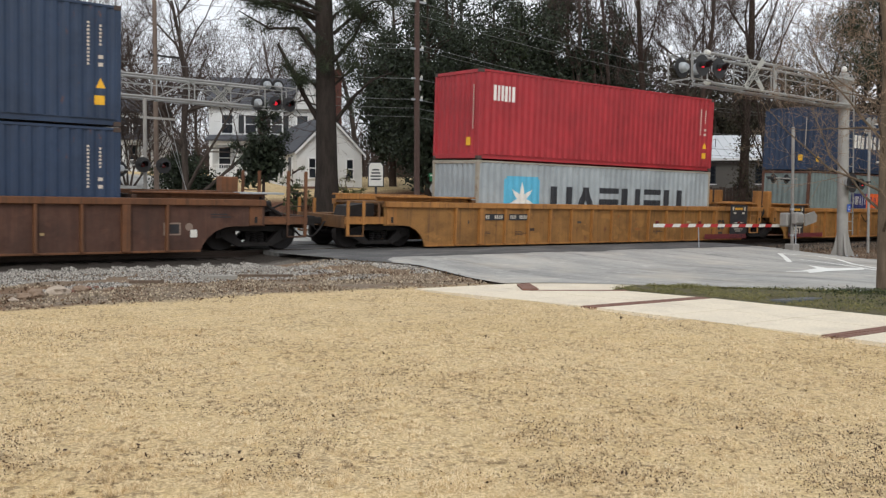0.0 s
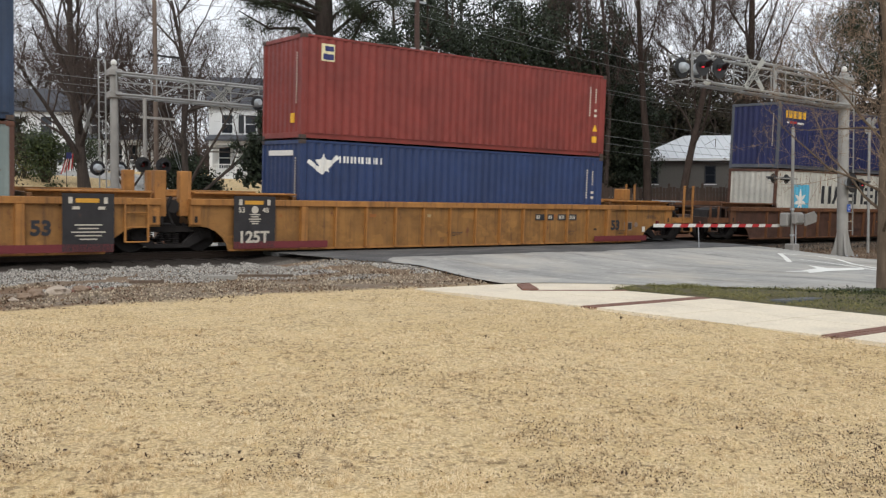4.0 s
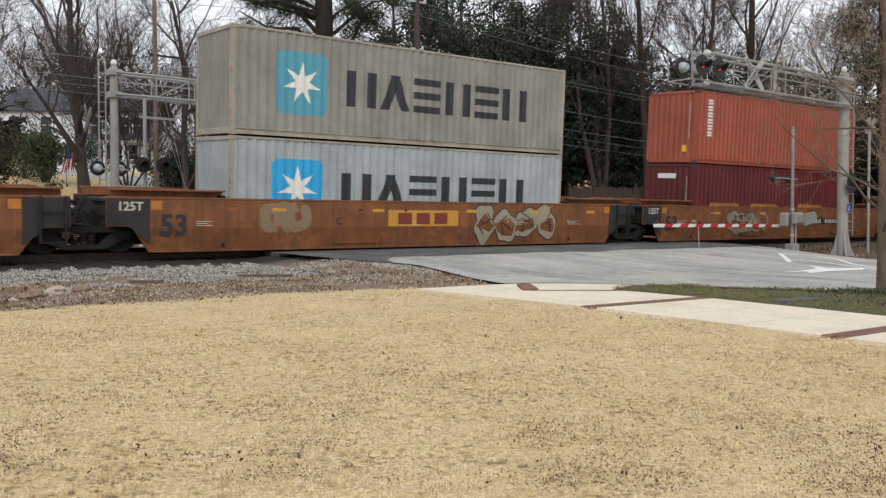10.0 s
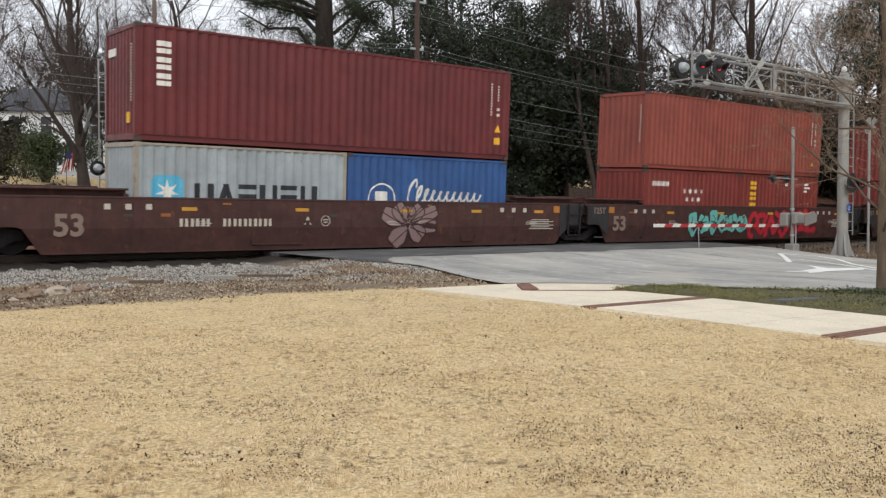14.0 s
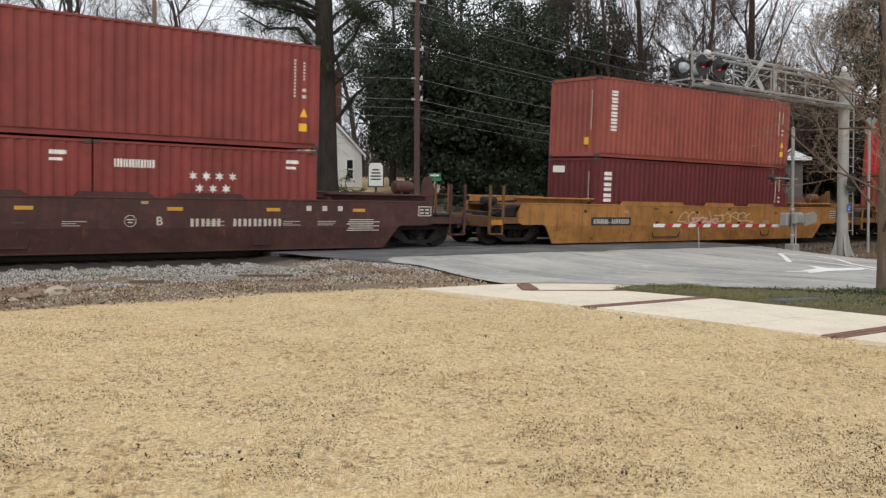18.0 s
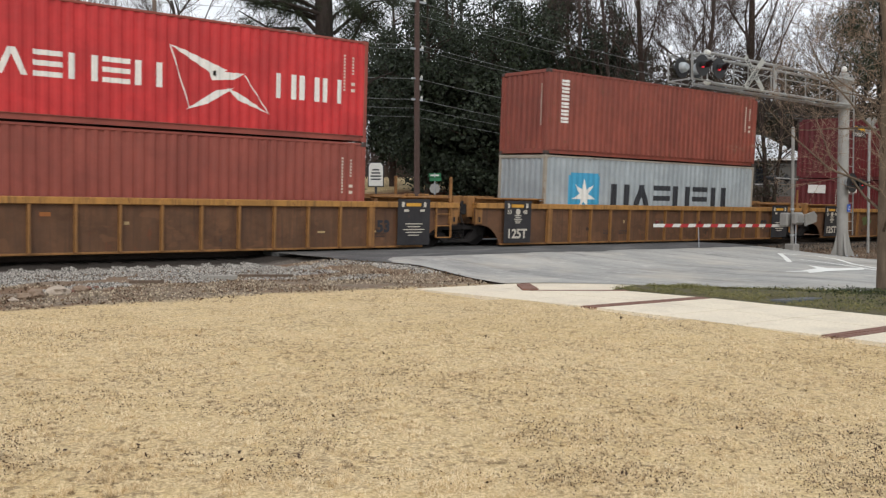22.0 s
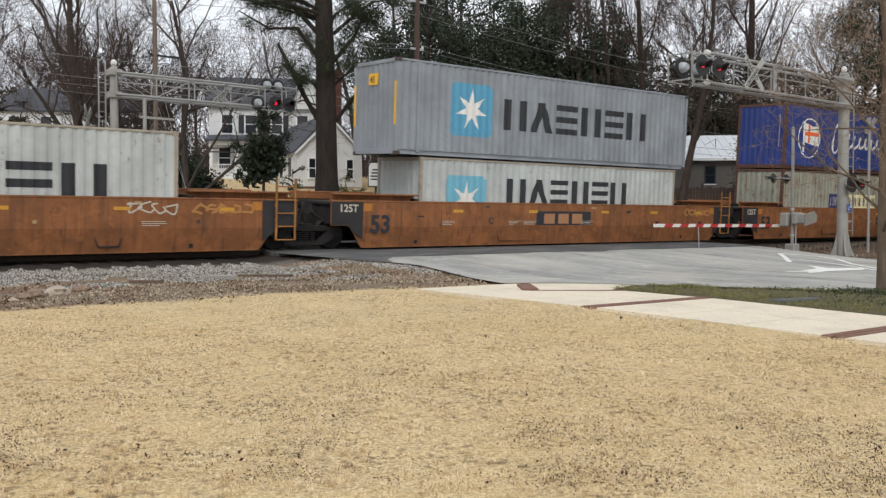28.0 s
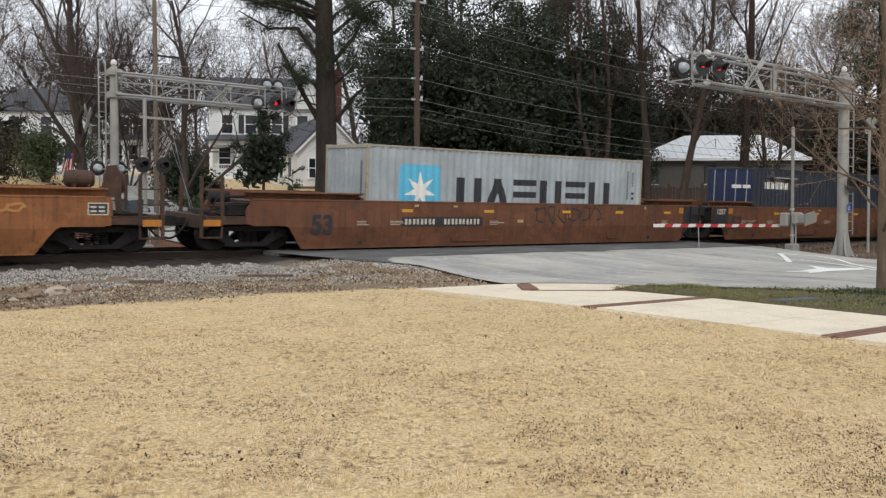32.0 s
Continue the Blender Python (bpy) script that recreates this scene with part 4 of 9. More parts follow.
    mark(b, "logo_panel", Paint().rect(3.95, 5.35, 1.17, 1.88), M_NAVY, "navy signboard")
    mark(b, "lettering", Paint().bars(4.05, 5.3, 1.32, 1.74, 3, 0.7), M_WHITE)
    mark(b, "logo_panel", Paint().rect(5.36, 8.26, 1.17, 1.88), M_CREAM, "cream signboard")
    mark(b, "lettering", Paint().bars(5.48, 8.2, 1.32, 1.72, 8, 0.6), M_NAVY)
    q = random.Random(9)
    rust = painted("deep_rust", (104, 64, 46), 0.9, 0.8, 0.8, 0.5)
    for i in range(30):
        x, z = q.gauss(9.95, 0.3), q.uniform(0.3, 1.4)
        mark(b, "rust_run", Paint().rect(x, x + q.uniform(0.02, 0.09), z, min(2.78, z + q.uniform(0.7, 2.0)), 0.002 + 0.0004 * (i % 4)), rust)
    b = container("royal blue container with pennant ring and white waving stroke", SX[17], HI_H, L40, HC, P_BLUE, P_POST)
    mark(b, "emblem_ring", Paint().ring(1.97, 1.44, 0.9, 0.06), M_WHITE, "thin white ring")
    mark(b, "pennant", Paint().rect(1.45, 1.58, 0.8, 2.15).poly([(1.6, 2.12), (2.2, 1.98), (2.8, 2.02), (2.75, 1.1), (2.2, 1.15), (1.6, 1.25)]), M_WHITE, "white pennant on a staff")
    mark(b, "pennant_cross", Paint().rect(1.6, 2.78, 1.55, 1.72, 0.009).rect(1.82, 2.0, 1.22, 2.08, 0.009), M_ORANGE)
    mark(b, "brush_stroke", wave(3.75, 9.6, 1.5, 0.5, 0.105), M_WHITE, "sweeping white brush stroke")
    small_codes(b, L40, HC, M_WHITE)
    # 18: one grey box
    b = container("pale grey container with blue star square and dark lettering", SX[18], LOW, L40, HC, P_GREY, P_CREAMPOST)
    blue_square(b, 1.18, 2.75, 0.76, 2.34, None, (3.38, 10.6), 1.0, 2.0)
    small_codes(b, L40, HC, M_BLACK)
    # 19: a blue box, its doors to the front
    b = container("dark blue container with closed doors and lock rods", SX[19], LOW, L40, HC, painted("slate_grey_paint", (44, 50, 62), rust=0.25), None, painted("door_blue_paint", (30, 44, 80), rust=0.25))
    mark(b, "lettering", Paint().bars(0.75, 2.6, 2.0, 2.3, 6, 0.8), M_WHITE)
    part("label_panel", Geo().box(-0.03, 0.015, -0.55, -0.1, 2.0, 2.15).box(-0.03, 0.015, -1.0, -0.65, 2.0, 2.15), M_WHITE, b)


load_train()


# ---- well cars: ribbed and smooth kinds, in three-unit sets or single ----
C_YEL = painted("railcar_yellow_paint", (168, 115, 57), 0.55, 0.6, 0.5, 0.6, grime=0.6)
C_DULL = painted("grimy_yellow_paint", (148, 104, 56), 0.45, 0.65, 0.5, 0.55, grime=0.6)
C_ORANGE = painted("burnt_orange_paint", (131, 80, 45), 0.75, 0.65, 0.65, 0.55, grime=0.6)
C_TAN = painted("faded_tan_orange_paint", (144, 91, 51), 0.75, 0.65, 0.6, 0.6, grime=0.6)
C_RUSTY = painted("rusted_orange_paint", (108, 68, 44), 0.5, 0.7, 0.6, 0.55, grime=0.6)
C_OXIDE = painted("oxide_brown_paint", (74, 43, 38), 0.6, 0.65, 0.6, 0.6, grime=0.6)
C_WORNED = painted("worn_brown_yellow_paint", (112, 72, 44), 0.6, 0.65, 0.6, 0.5, grime=0.6)
# sheets between the ribs: base colour darkened for dirt and the chord's shade
S_YEL = painted("grimy_shaded_yellow_sheet", (150, 106, 54), 0.6, 0.6, 0.55, 0.6, grime=0.6)
S_DULL = painted("soiled_shaded_yellow_sheet", (104, 72, 48), 0.65, 0.65, 0.7, 0.6, grime=0.6)
S_BROWN = painted("soiled_shaded_brown_sheet", (84, 56, 44), 0.4, 0.7, 0.6, 0.6, grime=0.6)
C_BLACK = painted("railcar_black_paint", (44, 42, 44), 0.3, 0.7, 0.4, 0.6)
M_GRIME = painted("truck_grime", (32, 28, 27), 0.3, 0.8, 0.4, 0.6)
E_YEL = painted("grimy_end_yellow_paint", (112, 78, 44), 0.7, 0.7, 0.8, 0.45, grime=0.6)
E_BROWN = painted("grimy_end_brown_paint", (74, 52, 40), 0.6, 0.7, 0.8, 0.5, grime=0.6)
C_CHORD = painted("worn_yellow_chord_paint", (178, 128, 64), 0.6, 0.6, 0.7, 0.5, grime=0.6)
C_BRIGHT = painted("bright_orange_paint", (182, 118, 44), 0.4, 0.6, 0.5, 0.6)
M_WHEEL = plain("wheel_steel", (36, 32, 31), 0.65, 0.4, 14, 0.2, 0.2)
M_STRIPE = plain("maroon_band", (110, 40, 44), 0.6)
M_PALE = plain("pale_stencil", (196, 188, 174), 0.65)
M_FADED = plain("faded_stencil", (134, 116, 104), 0.75, 0, 12, 0.5, 0.1)
M_REFL = plain("dirty_yellow_reflector", (204, 150, 50), 0.5)
M_SIGNPALE = plain("white_paper_label", (216, 214, 206), 0.6)
RIBS = {}


def rib_mesh(w, d):
    if (w, d) not in RIBS:
        RIBS[(w, d)] = Geo().prism([(-w / 2, 0), (-w / 2 + 0.015, -d), (w / 2 - 0.015, -d), (w / 2, 0)], "z", 0.1, 1.24).mesh("rib")
    return RIBS[(w, d)]


CAR_MESH = {}


def cached(key, make, name):
    if key not in CAR_MESH:
        CAR_MESH[key] = make().mesh(name)
    return CAR_MESH[key]


def side_outline(al, ar):
    """Outline of a car side; al, ar: how far the top runs at each end."""
    return [(-8.3, 0.06), (8.02, 0.06), (8.1, 0.24), (8.24, 0.42), (8.43, 0.57), (8.68, 0.67), (8.98, 0.7), (ar, 0.7), (ar, 1.4), (al, 1.4), (al, 0.7), (-9.1, 0.7), (-8.87, 0.67), (-8.65, 0.57), (-8.48, 0.42), (-8.36, 0.24)]


def bent_side(al, ar, s, Y):
    """A smooth side: upright above, folded inwards below its middle."""
    up = [(-8.72, 0.66), (8.7, 0.66), (8.8, 0.7), (ar, 0.7), (ar, 1.4), (al, 1.4), (al, 0.7), (-8.85, 0.7)]
    low = [(-8.3, 0.06), (8.25, 0.06), (8.5, 0.42), (8.7, 0.66), (-8.72, 0.66), (-8.55, 0.42)]
    g = Geo().prism(up, "y", *sorted((s * Y, s * (Y - 0.045))))
    k = len(g.v)
    g.prism(low, "y", *sorted((s * Y, s * (Y - 0.045))))
    g.v[k:] = [(p[0], p[1] - s * (0.66 - p[2]) * 0.15, p[2]) for p in g.v[k:]]
    return g


def well_car(label, C, col, kind, ends, group, post_col=None, sheet_col=None):
    """ends: for the left and right end 'joint' (shared truck) or 'coupler'. Local x 0 is the middle, z 0 the rail."""
    ob = thing("well_car", label, "rail car", None, group)
    joint = [e == "joint" for e in ends]
    soiled = {C_YEL: E_YEL, C_DULL: E_YEL, C_OXIDE: C_OXIDE}.get(col, E_BROWN)
    al, ar = (-9.35 if joint[0] else -9.8), (9.35 if joint[1] else 9.8)
    Y = 1.5
    post_top = 1.62 if col is C_DULL else 2.1
    for s in (-1, 1):
        a, b = sorted((s * Y, s * (Y - 0.045)))
        if kind == "ribbed":
            g = cached(("side", al, ar, s), lambda: Geo().prism(side_outline(al, ar), "y", a, b), "side_wall")
        else:
            g = cached(("bent", al, ar, s), lambda: bent_side(al, ar, s, Y), "side_wall")
        wall = part("side_wall", g, sheet_col or col, ob)
        if kind == "ribbed":
            a, b = sorted((s * (Y + 0.1), s * (Y - 0.16)))
            part("top_chord", cached(("chord", al, ar, s), lambda: Geo().box(al, ar, a, b, 1.24, 1.405, 0.012), "top_chord"), C_CHORD if col is C_DULL else col, wall)
            if s < 0:
                for k in range(-7, 8):
                    heavy = abs(k) == 6
                    part("rib", rib_mesh(0.22 if heavy else 0.1, 0.11 if heavy else 0.09), col, wall, m=pose(k * 1.021, -Y, 0))
            a, b = sorted((s * (Y + 0.03), s * (Y - 0.1)))
            part("bottom_sill", cached(("sill", s), lambda: Geo().box(-8.28, 8.01, a, b, 0.045, 0.1, 0.008), "bottom_sill"), col, wall)
        else:
            a, b = sorted((s * (Y + 0.012), s * (Y - 0.2)))
            part("top_chord", cached(("cap", al, ar, s), lambda: Geo().box(al, ar, a, b, 1.38, 1.43, 0.01), "top_chord"), col, wall)
            part("bottom_sill", cached(("lip", s), lambda: Geo().box(-8.26, 8.22, *sorted((s * (Y - 0.085), s * (Y - 0.16))), 0.045, 0.085, 0.006), "bottom_sill"), col, wall)
    # well floor and bulkheads
    part("well_floor", cached("floor", lambda: Geo().box(-6.35, 6.35, -1.36, 1.36, 0.1, 0.19), "well_floor"), M_GRIME, ob)
    for e, s in enumerate((-1, 1)):
        end = part("end_frame", cached(("end", kind, joint[e], s), lambda: end_frame(kind, joint[e], s), "end_frame"), M_GRIME if joint[e] and kind == "smooth" else soiled, ob)
        a, b = sorted((s * 6.3, s * (9.2 if joint[e] else 9.9)))
        top = 1.63 if kind == "smooth" else 1.58
        for q in (-1, 1):
            c, d = sorted((q * 1.44, q * 1.16))
            part("walkway", cached(("walk", a, b, c, top), lambda: Geo().box(a, b, c, d, top - 0.05, top, 0.01).box(a, b, c if q > 0 else d - 0.04, c + 0.04 if q > 0 else d, 1.4, top - 0.05), "walkway"), col, end)
        if joint[e]:
            for q in (-1, 1):
                x0 = s * 9.25
                if kind == "ribbed":
                    block = part("gusset_block", cached(("gussetj", s, q), lambda: Geo().box(*span(s, 9.06, 9.34), *span(q, 1.36, 1.54), 0.74, 1.24, 0.015), "gusset_block"), col, end)
                    part("slot", cached(("slotj", s, q), lambda: Geo().box(*span(s, 9.15, 9.23), *span(q, 1.538, 1.544), 0.8, 0.96), "slot"), M_GRIME, block)
                part("guide_post", cached(("post", s, q, post_top), lambda: Geo().box(min(x0, x0 + s * 0.3), max(x0, x0 + s * 0.3), q * 1.24 - 0.13, q * 1.24 + 0.13, 0.95, post_top, 0.02), "guide_post"), post_col or col, end) if kind == "ribbed" else None
            if s > 0:
                if col is C_DULL:
                    for q in (-1, 1):
                        part("grab_post", cached(("tallpost", q), lambda: Geo().box(8.98, 9.07, *span(q, 1.5, 1.56), 0.74, 2.2, 0.008), "grab_post"), col, end)
                ladder(end, s * 8.75 if kind == "ribbed" else s * 8.95, col if kind == "ribbed" else post_col or M_GRIME, 2.0 if (kind == "smooth" and post_col) else 1.42, 0.33)
        else:
            coupler_end(end, s, kind, col, soiled)
        if joint[e] and s > 0:
            # brake gear that fills the gap over the shared truck
            part("brake_gear", cached("gear_joint", lambda: Geo().box(9.36, 9.62, -0.55, 0.55, 0.72, 1.1, 0.03).box(9.36, 9.5, -1.35, -1.1, 0.75, 0.95, 0.01).tube([(9.3, -1.2, 1.35), (9.9, -1.15, 1.1), (10.3, -1.1, 0.85)], 0.05, 6).tube([(9.4, -1.3, 0.8), (9.7, -1.3, 1.45)], 0.045, 6).tube([(9.75, -1.25, 0.75), (9.5, -1.25, 1.4)], 0.035, 6)
                 .turn([(0.02, -0.1), (0.17, -0.1), (0.17, 0.1), (0.02, 0.1)], (9.75, -1.2, 1.2), "y", 14), "brake_gear"), M_GRIME, end, "dark brake gear over the truck")
        if joint[e]:
            part("drawbar", cached(("bar", s), lambda: Geo().box(*sorted((s * 8.9, s * 9.75)), -0.4, 0.4, 0.62, 1.1, 0.02), "drawbar"), M_GRIME, end)
    CARS.append((ob, C, 0.0))
    return ob


def end_frame(kind, joint, s):
    g = Geo()
    g.box(*sorted((s * 6.3, s * 6.42)), -1.44, 1.44, 0.15, 1.5, 0.01)
    x1 = 9.3 if joint else 9.8
    g.box(*sorted((s * 6.4, s * x1)), -1.42, 1.42, 1.3, 1.37)
    g.box(*sorted((s * 8.6, s * (9.4 if joint else 11.0))), -0.28, 0.28, 0.6, 1.02, 0.02)
    g.box(*sorted((s * 9.0, s * 9.2)), -1.44, 1.44, 0.72, 1.3, 0.01)
    return g


def span(s, a, b):
    return sorted((s * a, s * b))


def coupler_end(end, s, kind, col, soiled):
    """The platform past the side walls: beams, posts with steps, brake gear, data panel and coupler."""
    ribbed = kind == "ribbed"
    p0, p1 = (10.5, 11.03) if ribbed else (10.64, 11.2)
    top = 1.42 if ribbed and s < 0 else 2.2 if ribbed else 1.98
    part("platform", cached(("platform", s), lambda: Geo().box(*span(s, 9.2, 11.05), -1.36, 1.36, 0.8, 0.86, 0.01), "platform"), M_GRIME, end)
    part("end_sill", cached(("end_sill", s), lambda: Geo().box(*span(s, 10.98, 11.12), -1.42, 1.42, 0.62, 0.98, 0.015), "end_sill"), soiled, end)
    for q in (-1, 1):
        part("side_beam", cached(("side_beam", s, q), lambda: Geo().box(*span(s, 9.66, 11.1), *span(q, 1.4, 1.49), 0.74, 0.94, 0.012).box(*span(s, 9.7, 11.05), *span(q, 1.36, 1.5), 0.935, 0.955), "side_beam"), col if ribbed else soiled, end)
        for k, x in enumerate((p0, p1)):
            part("grab_post", cached(("grab", s, q, k, kind), lambda: Geo().box(*span(s, x - 0.045, x + 0.045), *span(q, 1.45, 1.51), 0.4 if k else 0.72, top, 0.008), "grab_post"), col if ribbed else soiled, end)
        part("step", cached(("step", s, q, kind), lambda: Geo().box(*span(s, p0, p1), *span(q, 1.38, 1.52), 0.38, 0.42, 0.006).box(*span(s, p0 - 0.02, p0 + 0.02), *span(q, 1.44, 1.48), 0.4, 0.75), "step"), soiled, end)
        for z in (1.24, 1.62):
            if z < top - 0.2:
                part("grab_bar", cached(("bar", s, q, z, kind), lambda: Geo().tube([(s * p0, q * 1.48, z), (s * p1, q * 1.48, z)], 0.016, 6), "grab_bar"), soiled, end)
    if ribbed:
        for q in (-1, 1):
            block = part("gusset_block", cached(("gusset", s, q), lambda: Geo().box(*span(s, 9.36, 9.73), *span(q, 1.36, 1.53), 0.72, 1.24, 0.015), "gusset_block"), col, end)
            part("slot", cached(("slot", s, q), lambda: Geo().box(*span(s, 9.5, 9.58), *span(q, 1.528, 1.534), 0.78, 0.95), "slot"), M_GRIME, block)
    if ribbed and s < 0:
        part("equipment_box", cached(("box", s), lambda: Geo().prism([(s * 10.0, 0.96), (s * 10.95, 0.96), (s * 10.85, 1.26), (s * 10.3, 1.34), (s * 10.0, 1.34)], "y", -1.25, -0.5), "equipment_box"), M_GRIME, end, "dark brake equipment")
        part("end_rail", cached(("endrail", s), lambda: Geo().box(*span(s, 9.8, 11.1), -1.48, -1.43, 1.36, 1.41, 0.006).box(*span(s, 9.93, 10.0), -1.48, -1.43, 0.95, 1.36), "end_rail"), soiled, end)
    elif ribbed:
        part("deck_plate", cached(("deck", s), lambda: Geo().box(*span(s, 9.1, 10.4), -1.46, -1.05, 1.55, 1.6, 0.006), "deck_plate"), M_GALV, end, "bare metal running board")
        part("hand_brake_box", cached(("handbrake", s), lambda: Geo().box(*span(s, 9.6, 10.1), 0.9, 1.35, 1.5, 2.0, 0.03).box(*span(s, 9.7, 9.8), 1.0, 1.1, 0.86, 1.5), "hand_brake_box"), col, end)
        part("brake_gear", cached(("gear_r", s), lambda: Geo().turn([(0.04, -0.35), (0.17, -0.32), (0.18, 0.0), (0.17, 0.32), (0.04, 0.35)], (s * 9.95, -0.8, 1.2), "x", 14)
             .tube([(s * 9.75, -1.3, 1.45), (s * 10.05, -1.28, 1.2), (s * 10.4, -1.3, 0.98)], 0.05, 6).tube([(s * 9.78, -1.25, 1.02), (s * 10.45, -1.25, 1.3)], 0.03, 6).box(*span(s, 10.1, 10.35), -1.2, -0.6, 0.86, 1.1, 0.02), "brake_gear"), M_GRIME, end, "dark brake gear")
    elif s > 0:
        p = part("end_panel", cached("end_panel", lambda: Geo().box(9.3, 9.95, -1.5, -1.4, 0.72, 1.42, 0.012).box(9.9, 10.0, -1.44, -1.38, 0.94, 1.3), "end_panel"), col, end)
        part("plate_frame", cached("plate_frame", lambda: Geo().box(9.4, 9.88, -1.508, -1.502, 0.98, 1.28), "plate_frame"), M_PALE, p, "white-edged data plate")
        part("data_plate", cached("data_plate", lambda: Geo().box(9.43, 9.85, -1.512, -1.508, 1.01, 1.25), "data_plate"), M_BLACK, p)
        for k in range(4):
            part("plate_bar", cached(("plate_bar", k), lambda: Geo().box(9.46 + 0.19 * (k % 2), 9.6 + 0.19 * (k % 2), -1.516, -1.512, 1.05 + 0.1 * (k // 2), 1.1 + 0.1 * (k // 2)), "plate_bar"), M_PALE, p)
        part("far_panel", cached("far_panel", lambda: Geo().box(9.3, 9.95, 1.4, 1.5, 0.72, 1.42, 0.012), "far_panel"), col, end)
        part("air_tank", cached("tank_r", lambda: Geo().turn([(0.05, -0.36), (0.17, -0.33), (0.22, -0.24), (0.22, 0.24), (0.17, 0.33), (0.05, 0.36)], (9.45, -0.55, 1.83), "x", 18).box(9.25, 9.32, -0.75, -0.35, 1.37, 1.7).box(9.6, 9.67, -0.75, -0.35, 1.37, 1.7), "air_tank"), soiled, end, "round air reservoir")
        part("brake_bracket", cached("bracket", lambda: Geo().prism([(9.5, 1.4), (9.62, 1.52), (9.9, 1.68), (10.0, 2.16), (10.24, 2.2), (10.34, 1.9), (10.36, 0.86), (10.24, 0.86), (10.2, 1.4)], "y", -0.95, -0.87).turn([(0.03, -0.05), (0.27, -0.04), (0.29, 0.0), (0.27, 0.04), (0.03, 0.05)], (10.42, -0.6, 1.75), "x", 18), "brake_bracket"), soiled, end, "tall brake stand with hand wheel")
        part("valve_gear", cached("valve_r", lambda: Geo().tube([(9.95, -1.4, 1.02), (10.65, -1.46, 1.02)], 0.025, 6).tube([(9.95, -1.3, 1.12), (10.3, -1.2, 0.98), (10.9, -1.2, 0.98)], 0.03, 6).box(10.0, 10.25, -1.2, -0.7, 0.86, 1.04, 0.02).box(10.45, 10.6, -0.9, -0.5, 0.86, 1.06, 0.02), "valve_gear"), M_GRIME, end)
    else:
        part("valve_gear", cached("valve_l", lambda: Geo().box(-10.45, -9.85, -1.3, -0.5, 0.95, 1.3, 0.04).turn([(0.04, -0.3), (0.15, -0.27), (0.16, 0.27), (0.04, 0.3)], (-10.2, -0.2, 1.45), "x", 14).tube([(-9.8, -1.42, 1.3), (-10.3, -1.4, 1.32), (-11.1, -1.42, 1.05)], 0.028, 6).tube([(-9.8, -1.2, 1.5), (-10.6, -1.1, 1.45), (-10.9, -1.1, 0.95)], 0.03, 6).box(-10.95, -10.7, -0.9, 0.2, 0.9, 1.12, 0.03), "valve_gear"), M_GRIME, end, "dark brake valves and pipes")
        part("end_bracket", cached("bracket_l", lambda: Geo().prism([(-9.8, 0.72), (-9.98, 0.78), (-9.98, 1.1), (-9.8, 1.4)], "y", -1.5, -1.42).prism([(-9.8, 0.72), (-9.98, 0.78), (-9.98, 1.1), (-9.8, 1.4)], "y", 1.42, 1.5), "end_bracket"), col, end)
    if not ribbed and col is not C_OXIDE:
        part("corner_plate", cached(("corner", s), lambda: Geo().box(*span(s, 10.69, 11.16), -1.522, -1.512, 0.7, 0.87, 0.003), "corner_plate"), C_BRIGHT, end, "bright orange corner plate")
    part("coupler", cached(("coupler", s), lambda: coupler(s), "coupler"), M_GRIME, end, "knuckle coupler with drooping air hose")


def ladder(parent, x, col, top, bottom):
    g = Geo()
    w = 0.28
    for q in (-1, 1):
        g.box(x + q * w - 0.025, x + q * w + 0.025, -1.6, -1.55, bottom, top, 0.005)
    z = bottom
    while z < top - 0.05:
        g.tube([(x - w, -1.575, z), (x + w, -1.575, z)], 0.018, 6)
        z += 0.36
    for z in (bottom + 0.5, min(top, 1.3) - 0.05):
        for q in (-1, 1):
            g.box(x + q * w - 0.02, x + q * w + 0.02, -1.56, -1.4, z, z + 0.04)
    part("ladder", g, col, parent)


def coupler(s):
    g = Geo()
    g.box(*sorted((s * 10.9, s * 11.45)), -0.11, 0.11, 0.68, 0.88, 0.02)
    g.prism([(s * 11.4, -0.2), (s * 11.72, -0.17), (s * 11.76, 0.02), (s * 11.58, 0.06), (s * 11.62, 0.2), (s * 11.4, 0.2)], "z", 0.64, 0.92)
    hose = []
    for i in range(9):
        k = i / 8
        hose.append((s * (11.15 + 0.58 * k), -0.32, 0.74 - 0.42 * math.sin(math.pi * k * 0.62)))
    g.tube(hose, 0.03, 8)
    g.tube([(s * 11.15, -0.32, 0.74), (s * 11.0, -0.32, 0.82)], 0.025, 8)
    g.tube([(s * 11.1, -0.75, 0.85), (s * 11.1, -0.3, 0.5), (s * 11.1, 0.3, 0.5), (s * 11.1, 0.75, 0.85)], 0.016, 6)
    return g


